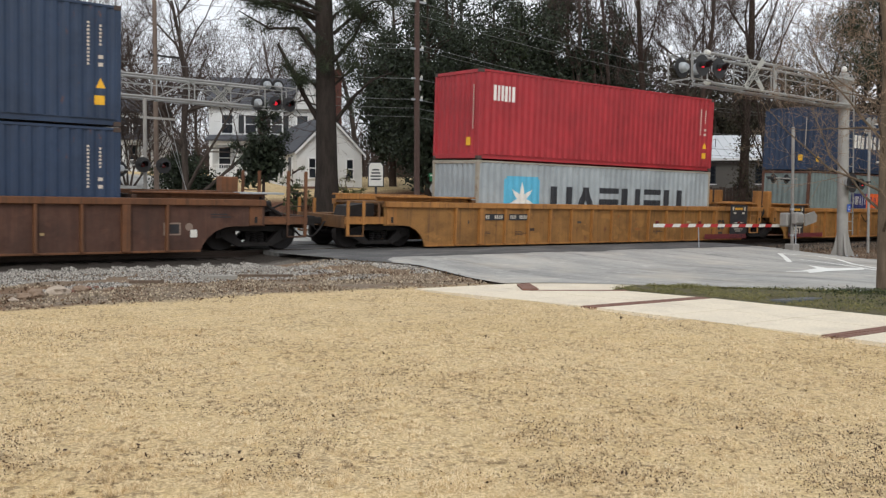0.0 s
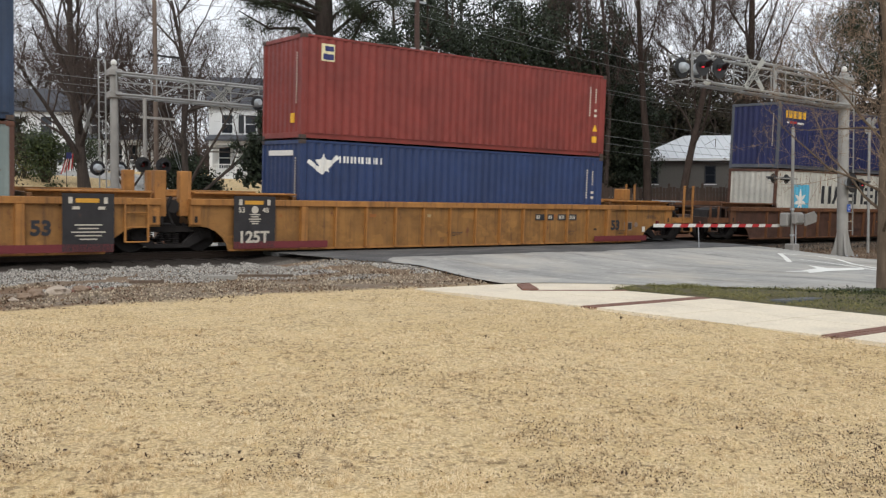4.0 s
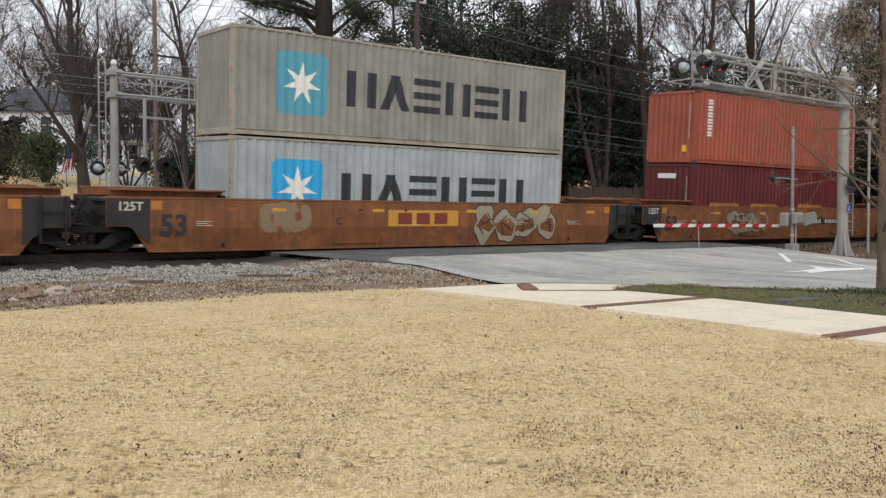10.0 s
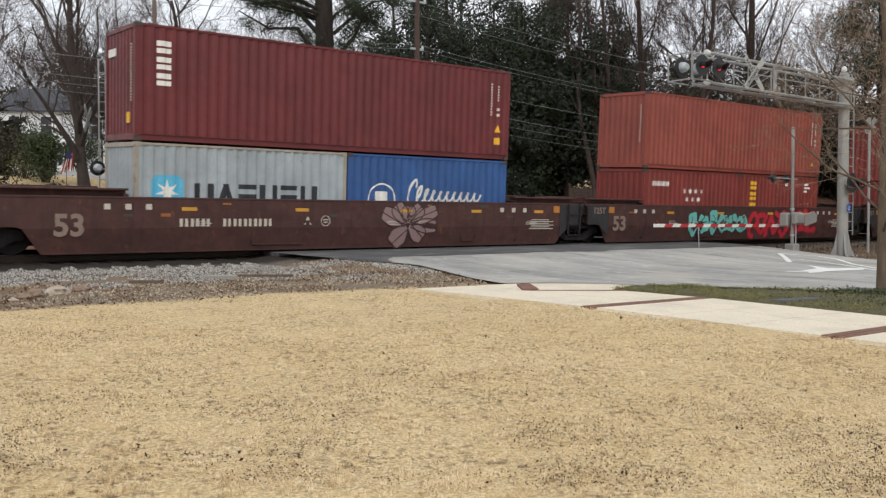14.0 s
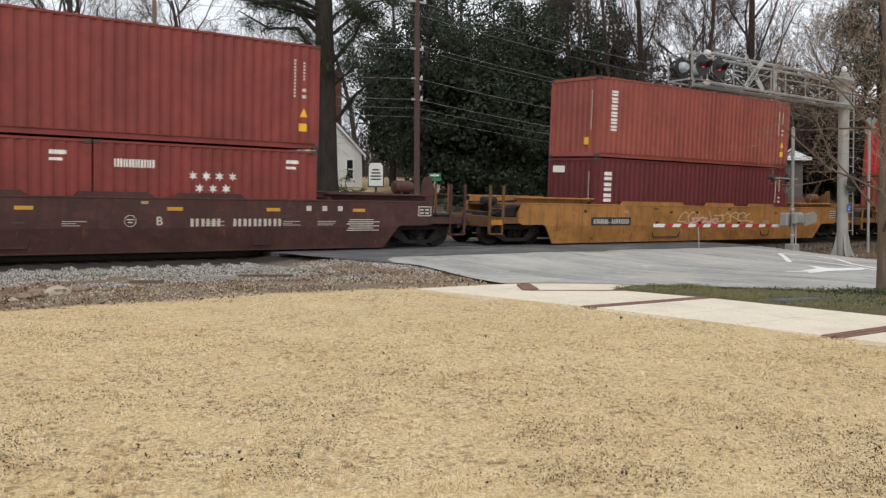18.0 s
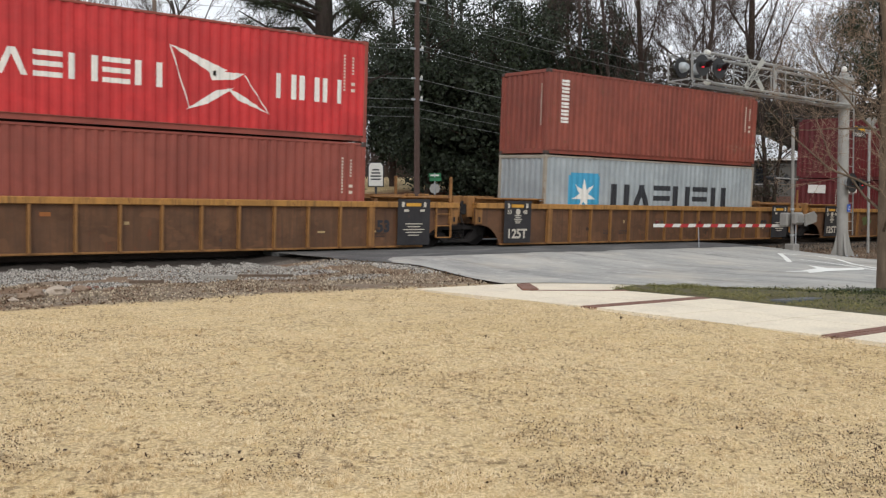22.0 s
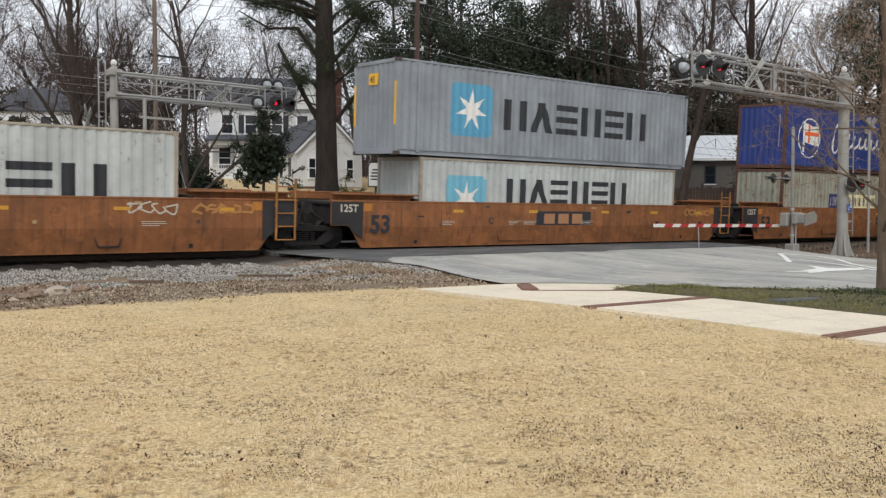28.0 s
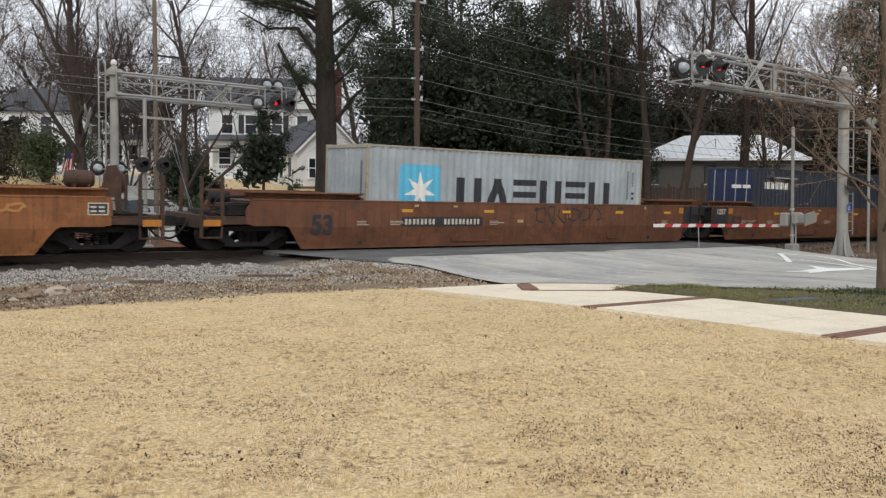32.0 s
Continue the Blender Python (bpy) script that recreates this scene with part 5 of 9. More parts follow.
# trucks
def truck_meshes():
    out = {}
    for s in (-1, 1):
        y0, y1 = sorted((s * 0.93, s * 1.09))
        g = Geo()
        # frame as a closed band round the spring opening
        g.prism([(-1.12, 0.36), (-1.12, 0.58), (-0.6, 0.68), (0.6, 0.68), (1.12, 0.58), (1.12, 0.36), (0.95, 0.36), (0.62, 0.54), (-0.62, 0.54), (-0.95, 0.36)], "y", y0, y1)
        g.prism([(-0.98, 0.38), (-0.66, 0.52), (-0.36, 0.24), (-0.5, 0.13)], "y", y0, y1)
        g.prism([(0.98, 0.38), (0.66, 0.52), (0.36, 0.24), (0.5, 0.13)], "y", y0, y1)
        g.box(-0.5, 0.5, y0, y1, 0.12, 0.23, 0.015)
        for x in (-0.89, 0.89):
            g.turn([(0.03, -0.02), (0.11, -0.015), (0.12, 0.1), (0.03, 0.12)], (x, s * 1.09, 0.46), "y", 12)
        out["side", s] = g.mesh("side_frame")
        sp = Geo()
        for x in (-0.2, 0.0, 0.2):
            for k in range(5):
                sp.turn([(0.085, 0.0), (0.095, 0.015), (0.085, 0.03)], (x, s * 1.0, 0.24 + 0.055 * k), "z", 10)
        out["spring", s] = sp.mesh("spring_nest")
    out["bolster"] = Geo().box(-0.2, 0.2, -1.05, 1.05, 0.5, 0.74, 0.03).mesh("bolster")
    w = Geo()
    w.tube([(0, -1.0, 0), (0, 1.0, 0)], 0.085, 12)
    out["axle"] = w.mesh("axle")
    for s in (-1, 1):
        prof = [(0.08, s * 0.83), (0.12, s * 0.84), (0.16, s * 0.8), (0.38, s * 0.775), (0.42, s * 0.83), (0.45, s * 0.83), (0.458, s * 0.72), (0.485, s * 0.705), (0.485, s * 0.69), (0.4, s * 0.69), (0.36, s * 0.735), (0.16, s * 0.745), (0.08, s * 0.72)]
        out["wheel", s] = Geo().turn(prof, (0, 0, 0), "y", 28).mesh("wheel", True)
    h = Geo()
    for s in (-1, 1):
        for k in range(6):
            a = k * math.pi / 3
            h.turn([(0.0, s * 0.835), (0.02, s * 0.845)], (0.27 * math.cos(a), 0, 0.27 * math.sin(a)), "y", 6)
    out["plate"] = h.mesh("wheel_marks")
    return out


TR = truck_meshes()


def rail_truck(C):
    ob = thing("rail_truck", "grimy two-axle freight truck under the train", "bogie", None, "trucks of the train")
    for s in (-1, 1):
        f = part("side_frame", TR["side", s], M_GRIME, ob)
        part("spring_nest", TR["spring", s], M_GRIME, f)
    part("bolster", TR["bolster"], M_GRIME, ob)
    for x in (-0.89, 0.89):
        axle = part("wheelset", TR["axle"], M_WHEEL, ob, m=pose(x, 0, 0.458))
        for s in (-1, 1):
            part("wheel", TR["wheel", s], M_WHEEL, axle)
        WHEELS.append((axle, x, C))
    CARS.append((ob, C, 0.0))


def stencil(ob, text, x, z, h, mat_):
    part("number", letters(text, h * 1.4), mat_, ob, "painted number", m=pose(x, -1.508 - (0.03 if z < 0.4 else 0), z))


def panel(ob, name, x0, x1, z0, z1, mat_, label="", y=-1.508, t=0.006):
    return part(name, Geo().box(x0, x1, y - t, y, z0, z1), mat_, ob, label)


def bars_on_side(ob, x0, x1, z0, z1, n, mat_, y=-1.516):
    """A row of plain uprights, one object each."""
    w = (x1 - x0) / n
    for i in range(n):
        if i != n * 2 // 5:
            part("letter_stroke", Geo().box(x0 + w * i, x0 + w * (i + 0.28), y - 0.004, y, z0, z1), mat_, ob)
            part("letter_stroke", Geo().box(x0 + w * (i + 0.48), x0 + w * (i + 0.74), y - 0.004, y, z0, z1), mat_, ob)


def rounded(pts, n=4):
    """The same stroke, drawn through its points in a smooth curve."""
    q = [pts[0]] + list(pts) + [pts[-1]]
    out = []
    for a, b, c, d in zip(q, q[1:], q[2:], q[3:]):
        for i in range(n):
            u = i / n
            out.append(tuple(0.5 * (2 * b[j] + (c[j] - a[j]) * u + (2 * a[j] - 5 * b[j] + 4 * c[j] - d[j]) * u * u + (3 * b[j] - a[j] - 3 * c[j] + d[j]) * u ** 3) for j in (0, 1)))
    return out + [tuple(pts[-1])]


def spray(ob, strokes, t, mat_, label, y=-1.505, edge=None):
    """Sprayed shapes on a car side."""
    strokes = [rounded(st) for st in strokes]
    for m, w, k in ((edge, t * 1.5, 0.0), (mat_, t, 0.003)):
        if m is None:
            continue
        g = Geo()
        for st in strokes:
            for p, q in zip(st, st[1:]):
                d = Vector((q[0] - p[0], q[1] - p[1]))
                o = Vector((-d.y, d.x)).normalized() * w / 2
                e = d.normalized() * w * 0.25
                yy = y - k - 0.0008 * (len(g.v) % 7)
                c = [(p[0] + o.x - e.x, p[1] + o.y - e.y), (q[0] + o.x + e.x, q[1] + o.y + e.y), (q[0] - o.x + e.x, q[1] - o.y + e.y), (p[0] - o.x - e.x, p[1] - o.y - e.y)]
                g.add([(u, yy + max(0.0, 0.66 - w_) * 0.15, w_) for u, w_ in c], [(0, 1, 2, 3)])
        part("graffiti", g, m, ob, label)["kind"] = "stuff"


CX = {k: v + 6.096 for k, v in SX.items()}
LETX = {8: -1.52, 5: -1.34, 16: -3.55, 10: 1.42, 7: 1.24, 6: -3.02}
# index: label, colour, kind, ends, guide posts' colour
UNITS = {
    0: ("rusty brown ribbed well car under blue containers", C_WORNED, "ribbed", ("coupler", "coupler"), None),
    1: ("yellow ribbed well car, first of three joined", C_YEL, "ribbed", ("coupler", "joint"), None),
    2: ("yellow ribbed well car in the middle of three", C_YEL, "ribbed", ("joint", "joint"), None),
    3: ("yellow ribbed well car, last of three joined", C_YEL, "ribbed", ("joint", "coupler"), None),
    4: ("dark rust-brown ribbed well car with worn yellow edges", C_WORNED, "ribbed", ("coupler", "coupler"), None),
    5: ("burnt-orange smooth-sided well car with sprayed graffiti", C_ORANGE, "smooth", ("coupler", "joint"), None),
    6: ("burnt-orange smooth-sided well car with yellow signboard", C_ORANGE, "smooth", ("joint", "joint"), None),
    7: ("burnt-orange smooth-sided well car with sprayed outline", C_ORANGE, "smooth", ("joint", "coupler"), None),
    8: ("oxide brown smooth-sided well car with pale stencils", C_OXIDE, "smooth", ("coupler", "joint"), None),
    9: ("oxide brown smooth-sided well car with red and teal graffiti", C_OXIDE, "smooth", ("joint", "joint"), None),
    10: ("oxide brown smooth-sided well car with faded emblem", C_OXIDE, "smooth", ("joint", "coupler"), None),
    11: ("mustard yellow smooth-sided single well car", C_YEL, "smooth", ("coupler", "coupler"), None),
    12: ("grimy yellow ribbed well car, first of three joined", C_DULL, "ribbed", ("coupler", "joint"), None),
    13: ("grimy yellow ribbed well car in the middle of three", C_DULL, "ribbed", ("joint", "joint"), None),
    14: ("grimy yellow ribbed well car, last of three joined", C_DULL, "ribbed", ("joint", "coupler"), None),
    15: ("burnt-orange smooth well car under one grey container", C_TAN, "smooth", ("coupler", "joint"), C_YEL),
    16: ("burnt-orange smooth well car with black signboard", C_TAN, "smooth", ("joint", "joint"), C_YEL),
    17: ("burnt-orange smooth well car under a blue container", C_TAN, "smooth", ("joint", "coupler"), C_YEL),
    18: ("rusty brown smooth well car under one grey container", C_RUSTY, "smooth", ("coupler", "joint"), None),
    19: ("rusty brown smooth well car under a blue container", C_RUSTY, "smooth", ("joint", "coupler"), None),
}
UNIT = {}
for k, (label, col, kind, ends, pc) in UNITS.items():
    u = UNIT[k] = well_car(label, CX[k], col, kind, ends, "well cars of the train", pc, {C_YEL: S_YEL, C_DULL: S_DULL, C_WORNED: S_BROWN}.get(col) if kind == "ribbed" else None)
    # joined units meet over a shared truck; others have their own
    if ends[0] == "coupler":
        rail_truck(CX[k] - 9.72)
    rail_truck((CX[k] + CX[k + 1]) / 2 if ends[1] == "joint" else CX[k] + 9.72)
    # dark panels and numbers at joined ends
    for e, s in enumerate((-1, 1)):
        if kind == "ribbed":
            if ends[e] == "joint":
                x0, x1 = sorted((s * 7.02, s * 8.2))
                panel(u, "dark_panel", x0, x1, 0.12, 1.5, C_BLACK, "black data panel with white stencils", -1.605)
                panel(u, "reflector", x0 + 0.3, x1 - 0.35, 1.28, 1.38, M_REFL, "", -1.614)
                for q in (x0 + 0.14, x1 - 0.24):
                    panel(u, "white_tab", q, q + 0.09, 1.26, 1.41, M_PALE, "", -1.614)
                for i in range(5):
                    z = 0.74 - 0.085 * i if s > 0 else 1.0 - 0.06 * i
                    w = (0.62, 0.46, 0.78, 0.6, 0.4)[i] * (1 if s > 0 else 0.45)
                    panel(u, "stencil_bar", (x0 + x1 - w) / 2, (x0 + x1 + w) / 2, z, z + 0.03, M_PALE, "", -1.614)
                for q in ((-0.36, 0.22) if s > 0 else ()):
                    panel(u, "stencil_block", (x0 + x1) / 2 + q, (x0 + x1) / 2 + q + 0.16, 1.12, 1.19, M_PALE, "", -1.614)
                if s < 0:
                    part("number", letters("125T", 0.42, 0.03), M_PALE, u, "white number", m=pose(x0 + 0.12, -1.62, 0.28))
                    for q, n_ in ((x0 + 0.12, "53"), (x1 - 0.38, "48")):
                        part("number", letters(n_, 0.19), M_PALE, u, "white number", m=pose(q, -1.62, 1.07))
                    part("stencil_dot", Geo().turn([(0.1, 0), (0.1, 0.005)], ((x0 + x1) / 2, -1.62, 1.14), "y", 14), M_PALE, u)
            if (e == 1 and k not in (0, 4)) or k == 14:
                if s > 0:
                    part("number", letters("53", 0.47, 0.04), M_BLACK, u, "dark number", m=pose(6.35, -1.509, 0.52))
        else:
            x0, x1 = sorted((s * 8.32, s * 9.3))
            if ends[e] == "joint":
                g = Geo().prism([(s * 8.3, 0.3), (s * 8.3, 1.39), (s * 9.34, 1.39), (s * 9.34, 0.72), (s * 8.8, 0.72), (s * 8.6, 0.5)], "y", -1.516, -1.508)
                part("dark_panel", g, C_BLACK, u, "black end panel")
                if s < 0:
                    part("number", letters("125T", 0.3, 0.02), M_FADED if col is C_OXIDE else M_PALE, u, "white number", m=pose(-9.1, -1.522, 1.1))
                panel(u, "reflector", min(s * 8.0, s * 8.28), max(s * 8.0, s * 8.28), 1.12, 1.34, C_BRIGHT)
            if s < 0 and k != 11:
                light = col is C_OXIDE
                part("number", letters("53", 0.72, 0.03), M_FADED if light else M_BLACK, u, "painted number", m=pose(-8.05, -1.506, 0.5))
            for x in (-4.8, -1.6, 1.9, 4.6, 7.3) if col is not C_YEL else ():
                panel(u, "reflector", x - 0.2, x + 0.2, 1.1, 1.19, M_REFL)
    if kind == "smooth":
        for x in (-6.2, -3.1, 0.0, 3.1, 6.2):
            panel(u, "weld_seam", x - 0.012, x + 0.012, 0.52, 1.37, col, "", -1.5, 0.008)
    if kind == "ribbed" and ends[1] == "coupler":
        panel(u, "plate_frame", 7.06, 7.5, 0.48, 0.8, M_FADED, "white-edged data plate", -1.504)
        panel(u, "data_plate", 7.1, 7.46, 0.52, 0.76, C_BLACK, "", -1.508)
        part("roundel", Geo().turn([(0.1, 0), (0.1, 0.005)], (7.72, -1.508, 0.69), "y", 16), M_FADED, u, "round pale stencil")
        panel(u, "white_label", 8.07 if k == 3 else 7.75, 8.23 if k == 3 else 7.93, 0.42, 0.62, M_SIGNPALE, "", -1.504)
        panel(u, "stencil_bar", 8.3, 8.75, 1.0, 1.025, M_BLACK, "", -1.504)
        panel(u, "stencil_bar", 8.3, 8.85, 0.93, 0.955, M_BLACK, "", -1.504)
    if kind == "smooth":
        # low hand pockets and a seam above the fold
        for x, w in ((-2.3, 1.5), (4.3, 0.5)):
            part("hand_pocket", Geo().prism([(x - w / 2 - 0.08, 0.42), (x - w / 2, 0.2), (x + w / 2, 0.2), (x + w / 2 + 0.08, 0.42), (x + w / 2 + 0.05, 0.42), (x + w / 2 - 0.02, 0.23), (x - w / 2 + 0.02, 0.23), (x - w / 2 - 0.05, 0.42)], "y", -1.475, -1.43), C_BLACK if k % 2 else col, u)
# reporting plates as plain bars, signboards and graffiti
for k, x in ((1, -5.97), (3, 2.6), (5, -4.87), (7, 1.78), (11, -6.5), (12, -5.9), (15, -4.9), (17, 1.78), (18, -5.0)):
    if UNITS[k][2] == "smooth":
        w = 2.1 if k == 11 else 3.15
        panel(UNIT[k], "number_plate", x, x + w, 0.67, 0.96, M_BLACK, "black plate with plain pale bars", -1.502)
        bars_on_side(UNIT[k], x + 0.12, x + w - 0.08, 0.73, 0.9, 10, M_PALE, -1.51)
    else:
        panel(UNIT[k], "number_plate", x, x + 0.85, 0.86, 1.06, M_BLACK, "black plate with plain pale bars", -1.515)
        bars_on_side(UNIT[k], x + 0.05, x + 0.8, 0.9, 1.02, 4, M_PALE, -1.522)
        panel(UNIT[k], "number_plate", x + 1.05, x + 1.95, 0.86, 1.06, M_BLACK, "black plate with plain pale bars", -1.515)
        bars_on_side(UNIT[k], x + 1.1, x + 1.9, 0.9, 1.02, 6, M_PALE, -1.522)
for k, x in ((8, -5.05), (10, 2.3)):
    bars_on_side(UNIT[k], x, x + 2.6, 0.7, 0.9, 9, M_PALE, -1.512)
for k, x, back, ink in ((6, -1.25, plain("dull_yellow_board", (196, 142, 54), 0.7), plain("oxblood_ink", (118, 52, 38), 0.7)), (16, -1.45, M_BLACK, plain("dull_orange_ink", (166, 120, 84), 0.7))):
    panel(UNIT[k], "signboard", x, x + 2.62, 0.68 if k == 6 else 0.69, 1.16, back, "painted signboard with plain shapes", -1.502)
    for q in (0.35, 1.02, 1.69):
        part("sign_block", Geo().box(x + q, x + q + 0.5, -1.514, -1.509, 0.74, 1.08), ink, UNIT[k])
for q in (0.84, 1.5, 2.16):
    part("sign_block", Geo().box(q, q + 0.52, -1.512, -1.506, 0.45, 1.0), M_STRIPE, UNIT[2], "faded maroon painted block")
part("chain", Geo().tube([(-1.95, -1.54, 1.17), (-1.65, -1.56, 0.9), (-1.45, -1.56, 0.78), (-1.25, -1.56, 0.92), (-1.0, -1.54, 1.17)], 0.022, 6), M_GRIME, UNIT[2], "slack dark chain")
for k in (1, 2, 3):
    for s in (-1, 1):
        if UNITS[k][3][(s + 1) // 2] == "joint" or s > 0:
            panel(UNIT[k], "maroon_band", min(s * 5.4, s * 8.2), max(s * 5.4, s * 8.2), 0.11, 0.3, M_STRIPE, "", -1.605)
M_MINT = plain("mint_spray", (150, 190, 176), 0.6)
M_INK = plain("black_spray", (40, 44, 42), 0.6)
M_SILVER = plain("silver_spray", (170, 170, 164), 0.5)
M_TEAL = plain("teal_spray", (110, 186, 178), 0.6)
M_CRIM = plain("crimson_spray", (186, 36, 52), 0.6)
M_ROSE = plain("rose_spray", (212, 160, 150), 0.6)


def scrawl(x0, x1, z0, z1, seed, n=9):
    r = random.Random(seed)
    out = []
    w = (x1 - x0) / n
    for i in range(n):
        x = x0 + w * (i + 0.5)
        pts = []
        for k in range(6):
            a = 2 * math.pi * k / 5 * r.choice((0.6, 0.8, 1.0)) + i
            pts.append((x + w * 0.75 * math.cos(a) * r.uniform(0.5, 1), (z0 + z1) / 2 + (z1 - z0) * 0.5 * math.sin(a) * r.uniform(0.6, 1)))
        out.append(pts)
    return out


def bubbles(ob, x0, x1, z0, z1, n, seed, fill, edge, label, lines=True):
    """A row of swollen sprayed shapes with dark outlines, each unlike the next."""
    r = random.Random(seed)
    w = (x1 - x0) / n
    back, front, inner = Geo(), Geo(), []
    for i in range(n):
        cx, cz = x0 + w * (i + 0.5), (z0 + z1) / 2 + r.uniform(-0.08, 0.08)
        a0, p, q = r.uniform(0, 6.28), r.uniform(0.1, 0.24), r.uniform(0.05, 0.14)
        ring = [(1 + p * math.sin(2 * a + a0) + q * math.sin(5 * a + 2 * a0), a) for a in [2 * math.pi * k / 22 for k in range(22)]]
        for g, grow_, d in ((back, 0.045, 0.0), (front, 0.0, 0.004)):
            pts = [(cx + (w * 0.52 * m + grow_) * math.cos(a), cz + ((z1 - z0) * 0.46 * m + grow_) * math.sin(a)) for m, a in ring]
            y = -1.506 - d - 0.0006 * (i % 3)
            g.add([(u, y + max(0.0, 0.66 - v) * 0.15, v) for u, v in pts], [tuple(range(len(pts)))])
        inner.append([(cx + w * r.uniform(-0.25, 0.25), cz + (z1 - z0) * e) for e in (0.3, 0.1, -0.05, -0.28)])
        inner.append([(cx - w * 0.25, cz + r.uniform(-0.15, 0.15)), (cx, cz + r.uniform(-0.1, 0.1)), (cx + w * 0.3, cz + r.uniform(-0.2, 0.2))])
    part("graffiti", back, edge, ob, label)["kind"] = "stuff"
    part("graffiti", front, fill, ob, label)["kind"] = "stuff"
    if lines:
        spray(ob, inner, 0.035, edge, label, -1.513)


bubbles(UNIT[5], 1.0, 5.2, 0.2, 1.3, 7, 3, M_MINT, M_INK, "mint green sprayed shapes with black edges")
spray(UNIT[5], scrawl(1.2, 5.0, 0.25, 1.25, 4, 7), 0.09, plain("forest_spray", (48, 84, 66), 0.7), "dark green sprayed strokes", -1.516)
spray(UNIT[5], scrawl(0.2, 1.0, 0.6, 1.35, 8, 3), 0.05, M_SILVER, "thin silver scrawl")
bubbles(UNIT[6], 2.0, 5.6, 0.15, 1.3, 4, 5, plain("buff_silver_spray", (152, 142, 122), 0.7), M_INK, "buff sprayed shapes with black edges")
spray(UNIT[6], scrawl(-5.2, -4.0, 0.6, 1.3, 6, 3), 0.3, plain("buff_spray", (134, 114, 88), 0.7), "dull grey-buff overpainted patch")
bubbles(UNIT[7], -4.1, -2.1, 0.3, 1.25, 2, 11, plain("grey_wash_spray", (136, 124, 106), 0.7), M_INK, "grey sprayed shape with thin outline")
spray(UNIT[7], scrawl(-4.0, -1.2, 0.3, 1.25, 11, 5), 0.03, M_SILVER, "thin pale outline drawing", -1.518)
fan_, line_ = Geo(), []
for i, (a, L_, w_) in enumerate(((2.75, 0.95, 0.26), (2.2, 0.72, 0.26), (1.5, 0.55, 0.24), (0.85, 0.72, 0.24), (0.4, 1.15, 0.22), (-0.05, 1.05, 0.22), (-0.6, 0.7, 0.26), (-2.3, 0.75, 0.3))):
    c, d = math.cos(a), math.sin(a)
    tip = min(L_, (1.34 - 0.72) / d if d > 0.01 else L_, -(0.72 - 0.14) / d if d < -0.01 else L_)
    pts = [(1.95 + c * u * tip - d * w_ * v, 0.72 + d * u * tip + c * w_ * v) for u, v in ((0.1, 0.3), (0.6, 1.0), (1.0, 0.75), (1.0, -0.75), (0.6, -1.0), (0.1, -0.3))]
    fan_.add([(u, -1.506 - 0.0008 * (i % 4) + max(0.0, 0.66 - v) * 0.15, v) for u, v in pts], [tuple(range(6))])
    line_ += [pts, [pts[0], ((pts[2][0] + pts[3][0]) / 2, (pts[2][1] + pts[3][1]) / 2)]]
part("graffiti", fan_, plain("mauve_spray", (140, 116, 112), 0.7), UNIT[8], "mauve sprayed fan of blades")["kind"] = "stuff"
spray(UNIT[8], line_, 0.03, plain("plum_spray", (62, 40, 42), 0.7), "dark outlines of the sprayed fan", -1.512)
bubbles(UNIT[9], -3.7, 0.2, 0.3, 1.2, 6, 13, M_TEAL, M_INK, "teal and cream sprayed shapes")
spray(UNIT[9], scrawl(0.4, 5.5, 0.12, 1.3, 14, 9), 0.2, M_CRIM, "crimson sprayed shapes", edge=plain("dark_red_spray", (110, 24, 34), 0.7))
spray(UNIT[11], scrawl(-1.6, 3.4, 0.7, 1.2, 15, 9), 0.045, plain("faded_scrawl", (206, 172, 128), 0.7), "chipped pale scrawl")
spray(UNIT[11], scrawl(-0.8, 0.9, 0.72, 1.0, 16, 4), 0.07, M_ROSE, "scraped pinkish marks", -1.508)
spray(UNIT[14], [[(-4.6, 0.9), (-3.9, 1.0), (-4.5, 0.7), (-3.8, 0.8)], [(3.1, 0.9), (3.6, 0.8)], [(0.9, 0.8), (1.7, 0.7)]], 0.16, plain("green_overpaint", (88, 100, 58), 0.7), "dull green overpainted patch")
for k in (15, 16, 17):
    spray(UNIT[k], scrawl(6.4, 8.0, 1.02, 1.3, 40 + k, 5), 0.06, plain("ochre_touch_up", (176, 124, 68), 0.7), "ochre touched-up outlines")
spray(UNIT[15], scrawl(4.75, 6.0, 1.0, 1.35, 16, 4), 0.04, M_PALE, "thin white scrawl")
spray(UNIT[18], scrawl(0.4, 3.6, 0.75, 1.35, 17, 6), 0.05, M_INK, "thin black scrawl")

for k, xs in ((7, (-5.2, -2.4, 1.2)), (10, (-3.4, -0.5, 1.9)), (11, (-4.9, -3.2, 0.1, 3.0))):
    for x in xs:
        part("container_guide", Geo().prism([(x, 1.425), (x + 1.9, 1.425), (x + 1.75, 1.55), (x + 0.12, 1.55)], "y", -1.5, -1.38), C_YEL if k != 10 else C_OXIDE, UNIT[k], "sloped guide pad on the top edge")

